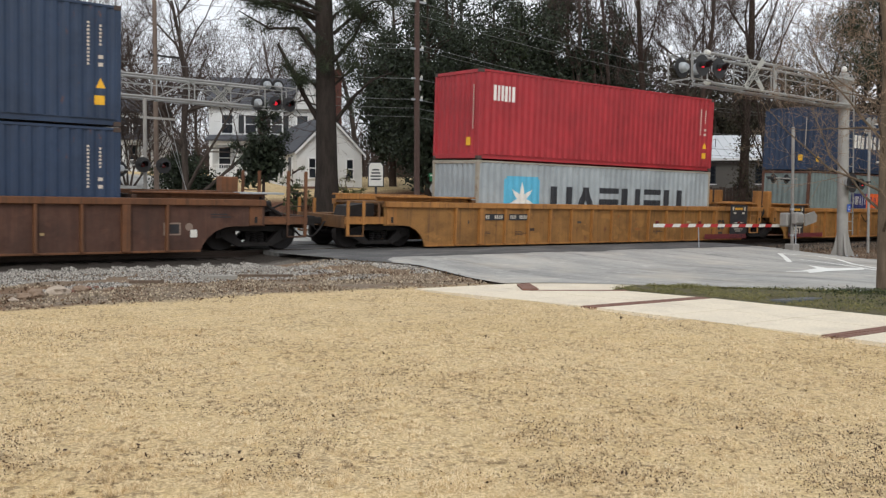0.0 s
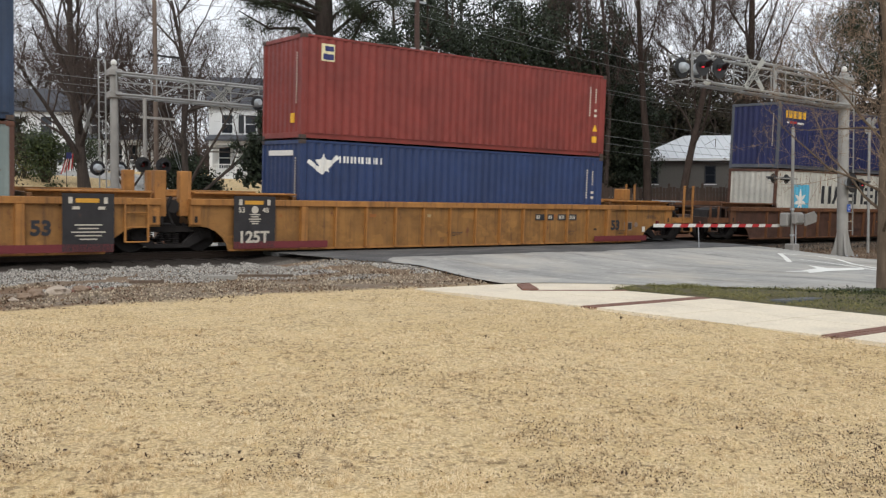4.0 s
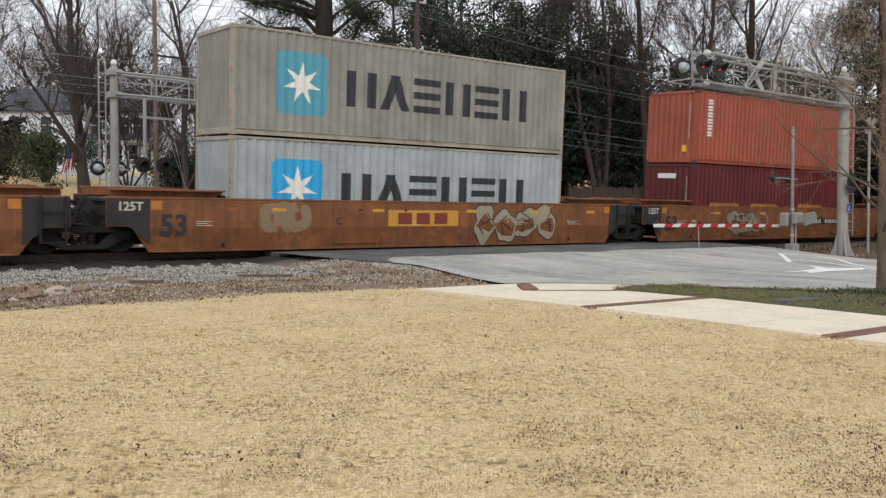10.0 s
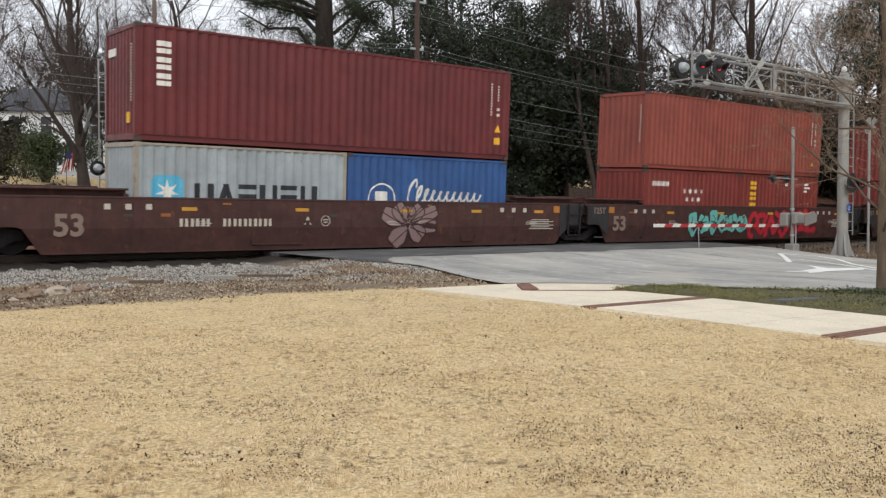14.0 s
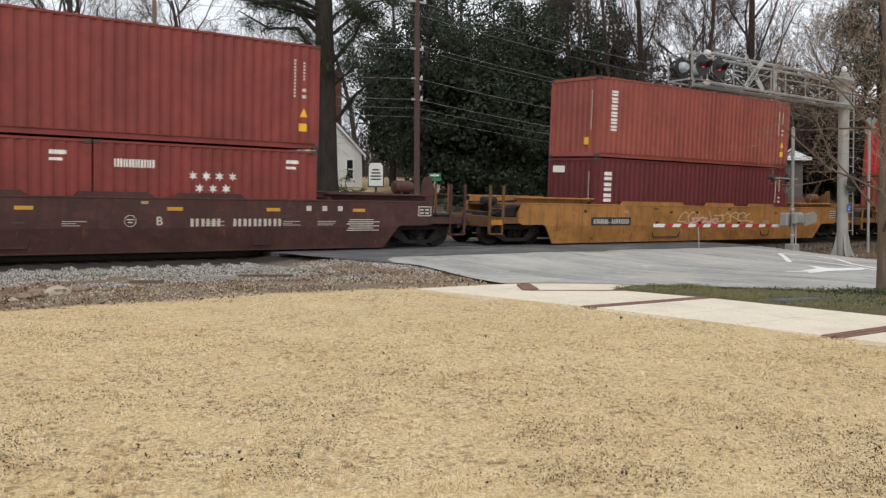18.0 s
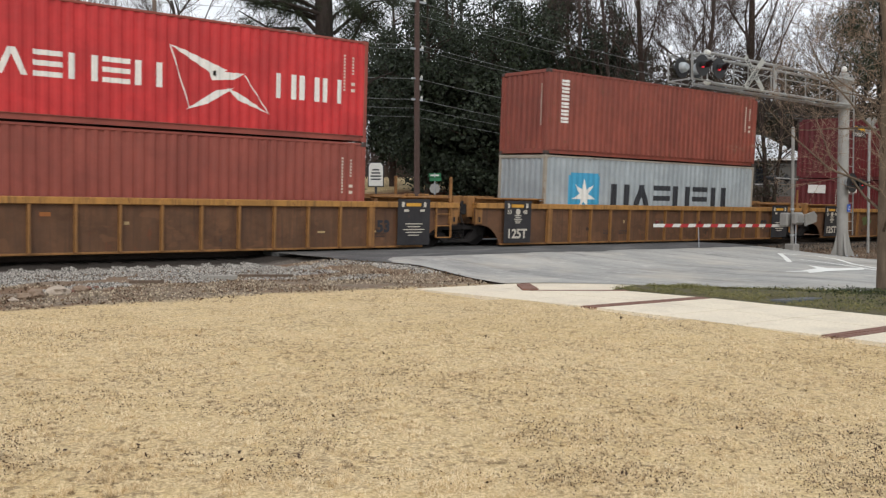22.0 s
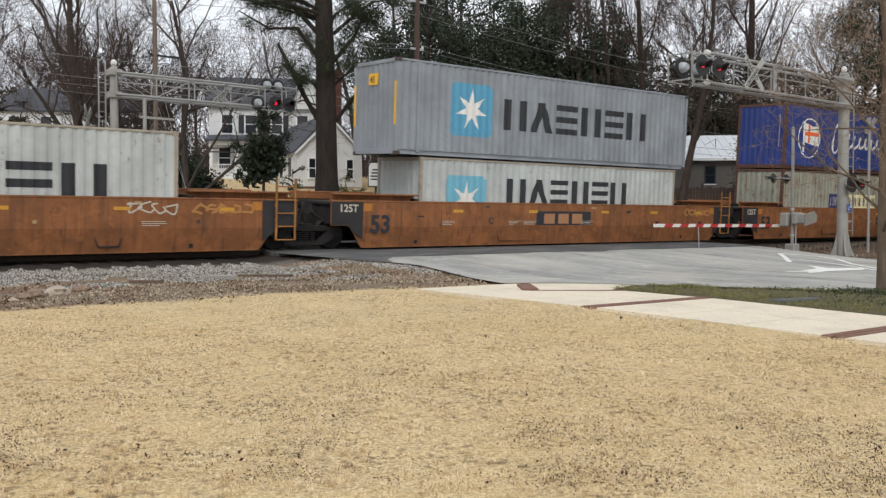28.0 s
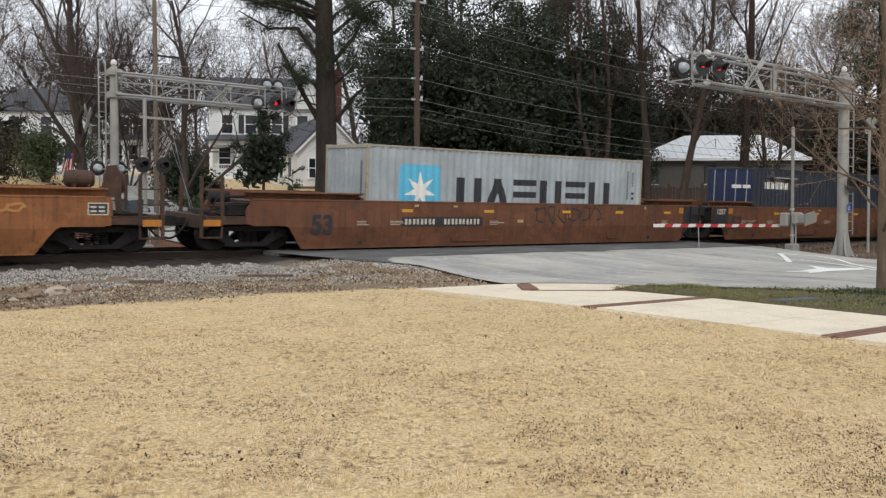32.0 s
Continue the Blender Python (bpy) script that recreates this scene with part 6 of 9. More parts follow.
# single stencilled letters, roundels and blocks of small print
for k, ch, x in ((8, "A", LETX[8]), (5, "A", LETX[5]), (16, "C", LETX[16]), (10, "B", LETX[10]), (7, "B", LETX[7]), (6, "C", LETX[6])):
    part("letter", letters(ch, 0.3), M_PALE if k in (8, 10) else M_BLACK, UNIT[k], "stencilled letter", m=pose(x, -1.508, 0.74))
for k, x in ((8, LETX[8] + 0.66), (10, LETX[10] - 0.63)):
    part("roundel", Geo().tube([(x + 0.14 * math.cos(a), -1.508, 0.84 + 0.14 * math.sin(a)) for a in [2 * math.pi * i / 20 for i in range(21)]], 0.01, 4), M_PALE, UNIT[k], "round pale stencil")
    panel(UNIT[k], "stencil_bar", x - 0.09, x + 0.09, 0.86, 0.89, M_PALE, "", -1.508)
    panel(UNIT[k], "stencil_bar", x - 0.06, x + 0.06, 0.79, 0.82, M_PALE, "", -1.508)
for k in (8, 9, 10):
    for i in range(6):
        panel(UNIT[k], "stencil_bar", 7.0 - 0.05 * (i % 3), 7.8 + 0.2 * (i % 2), 0.86 - 0.06 * i, 0.885 - 0.06 * i, M_PALE, "", -1.506)
    for i in range(3):
        panel(UNIT[k], "stencil_block", 5.6 + 0.5 * i, 5.75 + 0.5 * i, 1.12, 1.26, M_PALE, "", -1.506)
        panel(UNIT[k], "stencil_block", -6.9 + 0.5 * i, -6.75 + 0.5 * i, 1.12, 1.26, M_PALE, "", -1.506)
for x0_, x1_, z0_, z1_ in ((-6.84, -6.17, 0.7, 1.1), (-7.0, -6.3, 0.5, 0.6)):
    panel(UNIT[5], "paint_patch", x0_, x1_, z0_, z1_, M_REFL, "square of faded yellow paint", -1.503 if z0_ > 0.6 else -1.47)

# scuffs, overpainted patches and stencils along the sides
rp = random.Random(33)
PATCH = [plain("dark_smear", (62, 46, 36), 0.8), plain("dull_orange_patch", (150, 92, 44), 0.7), plain("buff_stencil", (170, 146, 104), 0.7), plain("dark_smear_grey", (70, 64, 58), 0.8)]
for k, u in UNIT.items():
    smooth = UNITS[k][2] == "smooth"
    for i in range(9 if smooth else 7):
        x = -7.4 + 14.6 * (i + rp.uniform(0.1, 0.8)) / (9 if smooth else 7)
        z = rp.choice((0.78, 0.95, 1.12, 1.26)) if smooth else rp.choice((0.3, 0.5, 0.75, 0.95))
        w, h = rp.uniform(0.06, 0.3), rp.uniform(0.04, 0.11)
        if not smooth and rp.random() < 0.4:
            w *= 0.5
        panel(u, rp.choice(("scuff_mark", "paint_patch", "stencil_mark")), x, x + w, z, z + h, rp.choice(PATCH), "", -1.503 - 0.0007 * (i % 5))
    for i in range(4):
        x = rp.uniform(-7.5, 7.0)
        for j in range(3):
            panel(u, "stencil_mark", x, x + rp.uniform(0.25, 0.6), 0.72 + 0.05 * j + (0 if smooth else -0.35), 0.735 + 0.05 * j + (0 if smooth else -0.35), M_PALE if smooth else M_BLACK, "", -1.5065)


# ---- crossing signals: two cantilevers, gates, lamps ----
M_ALU = plain("brushed_aluminium", (152, 152, 149), 0.5, 0.3, 8, 0.08, 0.12)
M_MAST = painted("grey_mast_paint", (147, 145, 140), 0.05, 0.5, 0.25, 0.8)
M_HOOD = plain("black_hood", (30, 30, 32), 0.55, 0.0, 16, 0.1, 0.1)
M_LAMP_ON = glow("lit_red_lamp", (226, 36, 54), 0.65)
M_LAMP_OFF = plain("dark_red_lens", (92, 20, 24), 0.2)
M_BACK = plain("pale_lamp_back", (176, 182, 186), 0.45, 0.3)
M_SIGNW = plain("white_sign_face", (214, 214, 208), 0.5)
M_SIGNR = plain("red_reflective", (170, 36, 40), 0.5)
M_CONC = plain("grey_concrete", (150, 146, 138), 0.9, 0, 20, 0.4, 0.2)


def lamp(parent, x, y, z, face, on=True, R=0.31):
    """A round flasher: black disc, hood, lens, pale back. face: -1 looks towards -y."""
    head = part("flasher", Geo().turn([(0.02, 0), (R - 0.005, 0.0), (R, 0.02 * face), (0.02, 0.025 * face)], (x, y, z), "y", 28), M_HOOD, parent, "round black flasher head")
    part("lens", Geo().turn([(0.01, 0.05 * face), (0.05, 0.045 * face), (0.075, 0.026 * face)], (x, y, z), "y", 20), M_LAMP_ON if on else M_LAMP_OFF, head, "lit red lens" if on else "unlit red lens")
    n, v, hr = 16, [], min(0.165, 0.6 * R)
    for k in range(n + 1):
        a = math.pi * (-0.12 + 1.24 * k / n)
        for d, r in ((0.02, hr * 0.76), (0.3 if 3 < k < 13 else 0.2, hr * 0.76), (0.3 if 3 < k < 13 else 0.2, hr * 0.8), (0.02, hr * 0.8)):
            v.append((x + r * math.cos(a), y + face * d, z + r * math.sin(a)))
    part("hood", Geo().add(v, [(4 * k + j, 4 * k + 4 + j, 4 * k + 4 + (j + 1) % 4, 4 * k + (j + 1) % 4) for k in range(n) for j in range(4)]), M_HOOD, head)
    part("housing", Geo().turn([(0.02, -1.2 * hr * face), (0.6 * hr, -1.2 * hr * face), (0.9 * hr, -0.6 * hr * face), (hr, -0.001 * face), (0.02, 0.0)], (x, y, z), "y", 18), M_BACK if R > 0.2 else M_HOOD, head, "rounded lamp housing")


M_XBUCK = plain("weathered_white_board", (164, 164, 158), 0.6, 0, 10, 0.2, 0.1)


def crossbuck(parent, x, y, z, size=1.2, face=-1):
    for a, word in ((45, "RAILROAD"), (-45, "CROSSING")):
        m = pose(x, y + (0.012 if a > 0 else 0) * -face, z, 0, a, 0)
        b = part("crossbuck_board", Geo().box(-size / 2, size / 2, -0.012, 0.0, -0.1, 0.1, 0.004), M_XBUCK, parent, "white crossbuck board with black words", m)
        me = letters(word, 0.17)
        part("lettering", me, M_BLACK, b, m=pose(-size / 2 + 0.1, -0.016, -0.065))


def cantilever(label, x, y, z0, ztop, x1, zb, zt, r, tip):
    """A mast with a truss that reaches to x1; tip: how far the walkway frame stands out past it."""
    ob = thing("signal_cantilever", label, "railway signal", pose(x, y, z0))
    H = ztop - z0
    mast = part("mast", Geo().turn([(r, 0.0), (r * 0.95, H * 0.5), (r * 0.88, H - 0.08), (r * 0.6, H), (0.02, H + 0.03)], (0, 0, 0), "z", 20), M_MAST, ob, "", smooth=False)
    part("finial", Geo().turn([(0.02, H), (0.09, H + 0.05), (0.1, H + 0.12), (0.06, H + 0.2), (0.01, H + 0.22)], (0, 0, 0), "z", 12), M_SIGNW, mast)
    for k in range(4):
        m = pose(0, 0, 0, 0, 0, 90 * k + 45)
        part("gusset", Geo().prism([(r * 0.8, 0.02), (r + 0.24, 0.02), (r + 0.1, 0.35), (r * 0.8, 1.05)], "y", -0.02, 0.02), M_MAST, mast, m=m)
    part("base_plate", Geo().box(-r - 0.28, r + 0.28, -r - 0.28, r + 0.28, -0.05, 0.025, 0.01), M_MAST, ob)
    for k in range(8):
        q = [(-0.36, -0.36), (0, -0.4), (0.36, -0.36), (0.4, 0), (0.36, 0.36), (0, 0.4), (-0.36, 0.36), (-0.4, 0)][k]
        part("bolt", Geo().turn([(0.035, 0.02), (0.035, 0.08), (0.01, 0.09)], (q[0] * (r + 0.2) / 0.4, q[1] * (r + 0.2) / 0.4, 0), "z", 6), M_GALV, ob)
    part("footing", Geo().box(-r - 0.5, r + 0.5, -r - 0.5, r + 0.5, -0.9, -0.045, 0.03), M_CONC, ob)
    d = -1 if x1 < x else 1
    X = x1 - x
    zb, zt = zb - z0, zt - z0
    w = 0.26
    truss = part("lower_chord", Geo().tube([(0, -w, zb), (X, -w, zb)], 0.046, 8), M_ALU, ob)
    for yy, zz in ((w, zb), (-w, zt), (w, zt)):
        part("chord", Geo().tube([(0, yy, zz), (X, yy, zz)], 0.044, 8), M_ALU, truss)
    n = max(4, round(abs(X) / 2.0))
    for i in range(n + 1):
        xx = X * i / n
        for q in (-w, w):
            part("upright", Geo().box(xx - 0.018, xx + 0.018, q - 0.015, q + 0.015, zb, zt), M_ALU, truss)
            if i < n:
                a, b = (zb, zt) if i % 2 else (zt, zb)
                part("diagonal", Geo().tube([(xx, q, a), (X * (i + 1) / n, q, b)], 0.011, 6), M_ALU, truss)
        for zz in (zb, zt):
            part("crosspiece", Geo().box(xx - 0.02, xx + 0.02, -w, w, zz - 0.02, zz + 0.02), M_ALU, truss)
    part("handrail", Geo().tube([(0, -w - 0.02, zb + 0.55 * (zt - zb)), (X, -w - 0.02, zb + 0.55 * (zt - zb))], 0.016, 6), M_ALU, truss)
    for i in range(n):
        a, b = sorted((X * (i + 0.06) / n, X * (i + 0.94) / n))
        part("walkway_grating", Geo().box(a, b, -w * 0.5, w * 0.8, zb - 0.07, zb - 0.05), M_GALV, truss)
    part("collar", Geo().box(-r - 0.06, r + 0.06, -r - 0.06, r + 0.06, zb - 0.12, zb + 0.1, 0.02).box(-r - 0.06, r + 0.06, -r - 0.06, r + 0.06, zt - 0.1, zt + 0.12, 0.02), M_MAST, ob)
    # frame of the service basket past the truss
    t = X + d * tip
    part("basket", Geo().tube([(X, -0.42, zb), (t, -0.42, zb), (t, 0.42, zb), (X, 0.42, zb)], 0.022, 6).tube([(X, -0.42, zb + 0.76), (t, -0.42, zb + 0.76), (t, 0.42, zb + 0.76), (X, 0.42, zb + 0.76)], 0.02, 6)
         .tube([(t, -0.42, zb), (t, -0.42, zb + 0.86)], 0.022, 6).tube([(t, 0.42, zb), (t, 0.42, zb + 0.86)], 0.022, 6).tube([((t + X) / 2, -0.42, zb), ((t + X) / 2, -0.42, zb + 0.76)], 0.02, 6), M_ALU, ob)
    return ob, zb, zt


near_sig, zb, zt = cantilever("grey aluminium cantilever signal with red flashers beside the road", 30.2, -6.8, -0.45, 6.12, 21.95, 4.93, 5.81, 0.195, 0.95)
for x, on in ((-8.98, True), (-8.2, True)):
    lamp(near_sig, x, -0.62, zt - 0.52, -1, on)
for x in (-8.71, -8.09):
    lamp(near_sig, x, 0.3, zt - 0.42, 1, False)
part("panel_post", Geo().box(-4.86, -4.68, -0.3, -0.26, zb + 0.06, zt - 0.06, 0.01), M_ALU, near_sig)
for x, z in ((-8.25, zt), (-8.25, zb)):
    part("chord_cap", Geo().turn([(0.01, -0.1), (0.07, -0.09), (0.085, 0.0), (0.07, 0.08), (0.01, 0.09)], (x, -0.26, z), "x", 12), M_SIGNW, near_sig)
crossbuck(near_sig, -6.1, -0.42, (zb + zt) / 2 + 0.02, 1.35)
lamp(near_sig, 0.34, -0.5, 2.6, -1, True, 0.2)
lamp(near_sig, -0.06, -0.36, 2.64, -1, False, 0.35)
part("lamp_arm", Geo().tube([(-0.1, -0.25, 2.6), (0.8, -0.25, 2.6)], 0.03, 8), M_ALU, near_sig)
part("ladder", Geo().box(0.33, 0.36, -0.02, 0.02, 0.8, 6.2).box(0.68, 0.71, -0.02, 0.02, 0.8, 6.2), M_ALU, near_sig)
for i in range(16):
    part("ladder_rung", Geo().tube([(0.34, 0, 0.95 + 0.33 * i), (0.7, 0, 0.95 + 0.33 * i)], 0.014, 6), M_ALU, near_sig)
part("blue_plate", Geo().box(-0.09, 0.11, -0.23, -0.215, 1.62, 1.88), plain("blue_plate", (40, 84, 170), 0.5), near_sig, "small blue plate with plain bars")
part("plate_bar", Geo().box(-0.05, 0.07, -0.236, -0.23, 1.78, 1.8).box(-0.05, 0.07, -0.236, -0.23, 1.7, 1.72), M_SIGNW, near_sig)
b = thing("crossbuck_sign", "small white crossbuck sign on the far end", "sign", pose(33.2, -6.2, -0.4, 0, 0, 72))
part("post", Geo().tube([(0, 0, 0), (0, 0, 5.2)], 0.05, 10), M_ALU, b)
crossbuck(b, 0, -0.07, 4.9, 0.7)

far_sig, zb, zt = cantilever("grey aluminium cantilever signal with red flashers beyond the track", 8.8, 6.6, -0.2, 5.95, 14.1, 5.0, 5.72, 0.145, 1.2)
lamp(far_sig, 5.0, -0.3, zb + 0.12, 1, False, 0.26)
for x in (5.55, 6.1):
    lamp(far_sig, x, -0.6, zb + 0.12, -1, x < 6, 0.26)
for x in (5.75, 6.2):
    lamp(far_sig, x, 0.5, zt + 0.22, 1, False, 0.26)
crossbuck(far_sig, 3.9, 0.42, (zb + zt) / 2, 1.15)
for x in (-0.46, 0.26):
    lamp(far_sig, x, 0.3, 2.78, 1, False, 0.25)
part("lamp_arm", Geo().tube([(-0.6, 0.2, 2.75), (0.5, 0.2, 2.75)], 0.03, 8), M_ALU, far_sig)
part("ladder", Geo().box(-0.42, -0.38, 0.3, 0.34, 0.4, 6.35).box(-0.2, -0.16, 0.3, 0.34, 0.4, 6.35), M_ALU, far_sig)
for i in range(18):
    part("ladder_rung", Geo().tube([(-0.4, 0.32, 0.5 + 0.32 * i), (-0.18, 0.32, 0.5 + 0.32 * i)], 0.014, 6), M_ALU, far_sig)
for a in (40, -40):
    part("crossbuck_back", Geo().box(-0.6, 0.6, 0.42, 0.44, -0.11, 0.11), M_MAST, far_sig, m=pose(-0.4, 0.015 * (a > 0), 4.35, 0, 0, 62) @ pose(0, 0, 0, 0, a, 0))


def gate(label, x, y, z, top, arm_to, arm_z, heads=(-0.16, 0.5), side=-1, R=0.25, face=-1, lift=0.0):
    ob = thing("crossing_gate", label, "crossing gate", pose(x, y, z))
    pole = part("pole", Geo().tube([(0, 0, 0.25), (0, 0, top - z)], 0.06, 12), M_MAST, ob)
    part("pole_base", Geo().box(-0.2, 0.2, -0.2, 0.2, 0.0, 0.32, 0.04), M_MAST, ob)
    part("foundation", Geo().box(-0.35, 0.35, -0.35, 0.35, -0.5, 0.0, 0.03), M_CONC, ob)
    h = arm_z - z
    part("mechanism_box", Geo().box(-0.24, 0.24, *sorted((side * 0.4, side * 0.07)), h - 0.28 + lift, h + 0.3 + lift * 0.8, 0.05), M_MAST, ob)
    part("mechanism_box", Geo().box(-0.2, 0.3, *sorted((side * -0.3, side * -0.06)), h - 0.2 + lift, h + 0.26 + lift, 0.05), M_MAST, ob)
    part("cover_plate", Geo().box(-0.16, 0.26, *sorted((side * -0.325, side * -0.302)), h - 0.13 + lift, h + 0.2 + lift, 0.01), M_ALU, ob, "dull aluminium cover plate")
    for bx in (-0.12, 0.22):
        for bz in (-0.09, 0.16):
            part("cover_bolt", Geo().turn([(0.005, 0.0), (0.018, 0.005), (0.018, 0.02)], (bx, side * -0.34, h + bz + lift), "y", 6), M_GALV, ob)
    part("conduit", Geo().tube([(0.1, -0.09, 0.1), (0.1, -0.09, h - 0.2 + lift)], 0.025, 8), M_GALV, ob)
    part("clamp", Geo().turn([(0.06, 0.0), (0.085, 0.005), (0.085, 0.075), (0.06, 0.08)], (0, 0, h + 0.34 + lift), "z", 12).turn([(0.06, 0.0), (0.085, 0.005), (0.085, 0.075), (0.06, 0.08)], (0, 0, h - 0.4), "z", 12), M_GALV, ob)
    part("counterweight", Geo().prism([(0.3, h - 0.25 + lift), (1.05, h - 0.1 + lift), (1.1, h + 0.15 + lift), (0.9, h + 0.3 + lift), (0.3, h + 0.18 + lift)], "y", *sorted((side * 0.5, side * 0.43) if not lift else (-0.37, -0.31))), M_MAST, ob)
    d = 1 if arm_to > x else -1
    n, L = 16, abs(arm_to - x)
    arm = part("gate_arm", Geo().box(*sorted((0.0, d * L)), side * 0.52 - 0.012, side * 0.52 + 0.012, h - 0.056, h + 0.056), M_SIGNW, ob, "white gate arm with red slanted stripes")
    for i in range(n // 2):
        a = d * (0.6 + (L - 0.7) * (2 * i) / n)
        b = d * (0.6 + (L - 0.7) * (2 * i + 1) / n)
        part("red_stripe", Geo().prism([(a, h - 0.058), (b, h - 0.058), (b + 0.08, h + 0.058), (a + 0.08, h + 0.058)], "y", side * 0.52 - 0.02, side * 0.52 - 0.013), M_SIGNR, arm)
    for k, q in enumerate((0.35, 0.66, 0.97)):
        part("arm_lamp", Geo().turn([(0.02, 0), (0.055, 0.0), (0.055, 0.06), (0.02, 0.07)], (d * L * q, side * 0.52, h + 0.1), "y", 12), M_LAMP_OFF, arm)
    lz = top - z - (2.15 if face < 0 else 1.95)
    for k in heads:
        lamp(ob, k, 0.25 * face, lz, face, False, R)
    part("lamp_arm", Geo().tube([(min(-0.45, heads[0] - 0.1), 0.08 * face, lz), (0.45, 0.08 * face, lz)], 0.028, 8), M_MAST, ob)
    return ob, h


near_gate, h = gate("lowered crossing gate with red and white arm", 30.45, -4.7, -0.32, 4.4, 23.05, 0.68, (-0.86, 0.0), 1, 0.18, 1, 0.24)
part("arm_prop", Geo().tube([(-5.0, 0.52, h - 0.06), (-4.95, 0.52, 0.02)], 0.018, 6), M_GALV, near_gate, "thin hanging prop")
far_gate, h = gate("lowered crossing gate beyond the track", 9.28, 5.0, -0.25, 4.75, 17.5, 0.8)
part("cross_arm", Geo().box(-0.15, 1.0, -0.03, 0.03, 4.35, 4.42), M_MAST, far_gate)
pole = thing("utility_pole", "slim weathered timber pole with small dark arm", "pole", pose(11.0, 9.0, -0.1))
part("shaft", Geo().tube([(0, 0, 0), (0.01, 0, 4), (-0.02, 0, 10.2)], [0.1, 0.088, 0.07], 12), plain("grey_pole_timber", (112, 98, 88), 0.9, 0, 8, 0.4, 0.2), pole)
part("arm", Geo().box(-0.2, 0.9, -0.04, 0.04, 7.0, 7.07), M_HOOD, pole)
for k, z in ((0, 6.9), (1, 5.4)):
    part("guy_wire", Geo().tube([(0, 0, z), (1.9 + 0.25 * k, 0.8, 0.15)], 0.01, 5), M_GALV, pole)
part("guy_guard", Geo().tube([(1.9, 0.8, 0.15), (1.75, 0.74, 0.75)], 0.035, 8), plain("yellow_guard", (226, 190, 48), 0.5), pole, "yellow plastic guy guard")

# marks on the road
M_LINE = plain("road_paint", (228, 228, 222), 0.7, 0, 18, 0.2, 0.08)


def road_line(pts, w, name="road_marking", label="white painted road marking"):
    g = Geo()
    for (x0, y0), (x1, y1) in zip(pts, pts[1:]):
        d = Vector((x1 - x0, y1 - y0))
        o = Vector((-d.y, d.x)).normalized() * w / 2
        q = [(x0 + o.x, y0 + o.y), (x1 + o.x, y1 + o.y), (x1 - o.x, y1 - o.y), (x0 - o.x, y0 - o.y)]
        g.add([(a, b, road_h(a, b) + 0.006) for a, b in q], [(0, 1, 2, 3)])
    return setting(name, g, M_LINE, label)


def road_shape(pts):
    g = Geo().add([(a, b, road_h(a, b) + 0.008) for a, b in pts], [tuple(range(len(pts)))])
    return setting("road_marking", g, M_LINE, "white painted arrow")


# ---- houses beyond the track ----
M_SIDING = Nodes("white_clapboard")
_w = M_SIDING.n("TexWave", Scale=4.2)
_w.wave_type, _w.bands_direction, _w.wave_profile = "BANDS", "Z", "SAW"
M_SIDING.link(M_SIDING.coords(), _w.inputs["Vector"])
M_SIDING.bump(_w.outputs["Fac"], 0.5, 0.02)
M_SIDING = M_SIDING.done(M_SIDING.mix(M_SIDING.math("MULTIPLY", M_SIDING.ramp(M_SIDING.noise(0.8, 4), 0.4, 0.75), 0.4), lin(226, 228, 228), lin(196, 198, 198)), 0.7)
M_SHINGLE = plain("dark_shingle", (72, 74, 80), 0.9, 0, 9, 0.5, 0.25)
M_TRIM = plain("white_trim", (232, 234, 234), 0.6, 0, 10, 0.1, 0.04)
M_GLASS = Nodes("dark_window_glass").done(lin(34, 38, 44), 0.08, 0.0, 0.6)
M_FOUND = plain("brick_foundation", (112, 84, 74), 0.9, 0, 10, 0.4, 0.25)
M_METALROOF = plain("pale_metal_roof", (222, 226, 230), 0.4, 0.2, 3, 0.1, 0.05)
M_TAUPE = plain("taupe_siding", (97, 95, 91), 0.8, 0, 6, 0.3, 0.08)
M_SHUT = plain("dark_shutter", (44, 48, 52), 0.7)
M_CHIM = plain("red_chimney_brick", (92, 58, 50), 0.9, 0, 14, 0.5, 0.25)


def window(parent, x, y, z, w, h, shutters=False):
    win = part("window", Geo().box(x - w / 2, x + w / 2, y - 0.02, y + 0.03, z, z + h), M_GLASS, parent, "dark glazed sash window")
    part("frame", Geo().box(x - w / 2 - 0.09, x - w / 2, y - 0.06, y + 0.02, z - 0.08, z + h + 0.1).box(x + w / 2, x + w / 2 + 0.09, y - 0.06, y + 0.02, z - 0.08, z + h + 0.1)
         .box(x - w / 2, x + w / 2, y - 0.06, y + 0.02, z + h, z + h + 0.1).box(x - w / 2, x + w / 2, y - 0.045, y + 0.0, z + h / 2 - 0.03, z + h / 2 + 0.03), M_TRIM, win)
    part("sill", Geo().box(x - w / 2 - 0.12, x + w / 2 + 0.12, y - 0.1, y + 0.02, z - 0.1, z - 0.02), M_TRIM, win)
    if shutters:
        for q in (-1, 1):
            c = x + q * (w / 2 + 0.32)
            part("shutter", Geo().box(c - 0.2, c + 0.2, y - 0.05, y + 0.01, z, z + h, 0.01), M_SHUT, win)


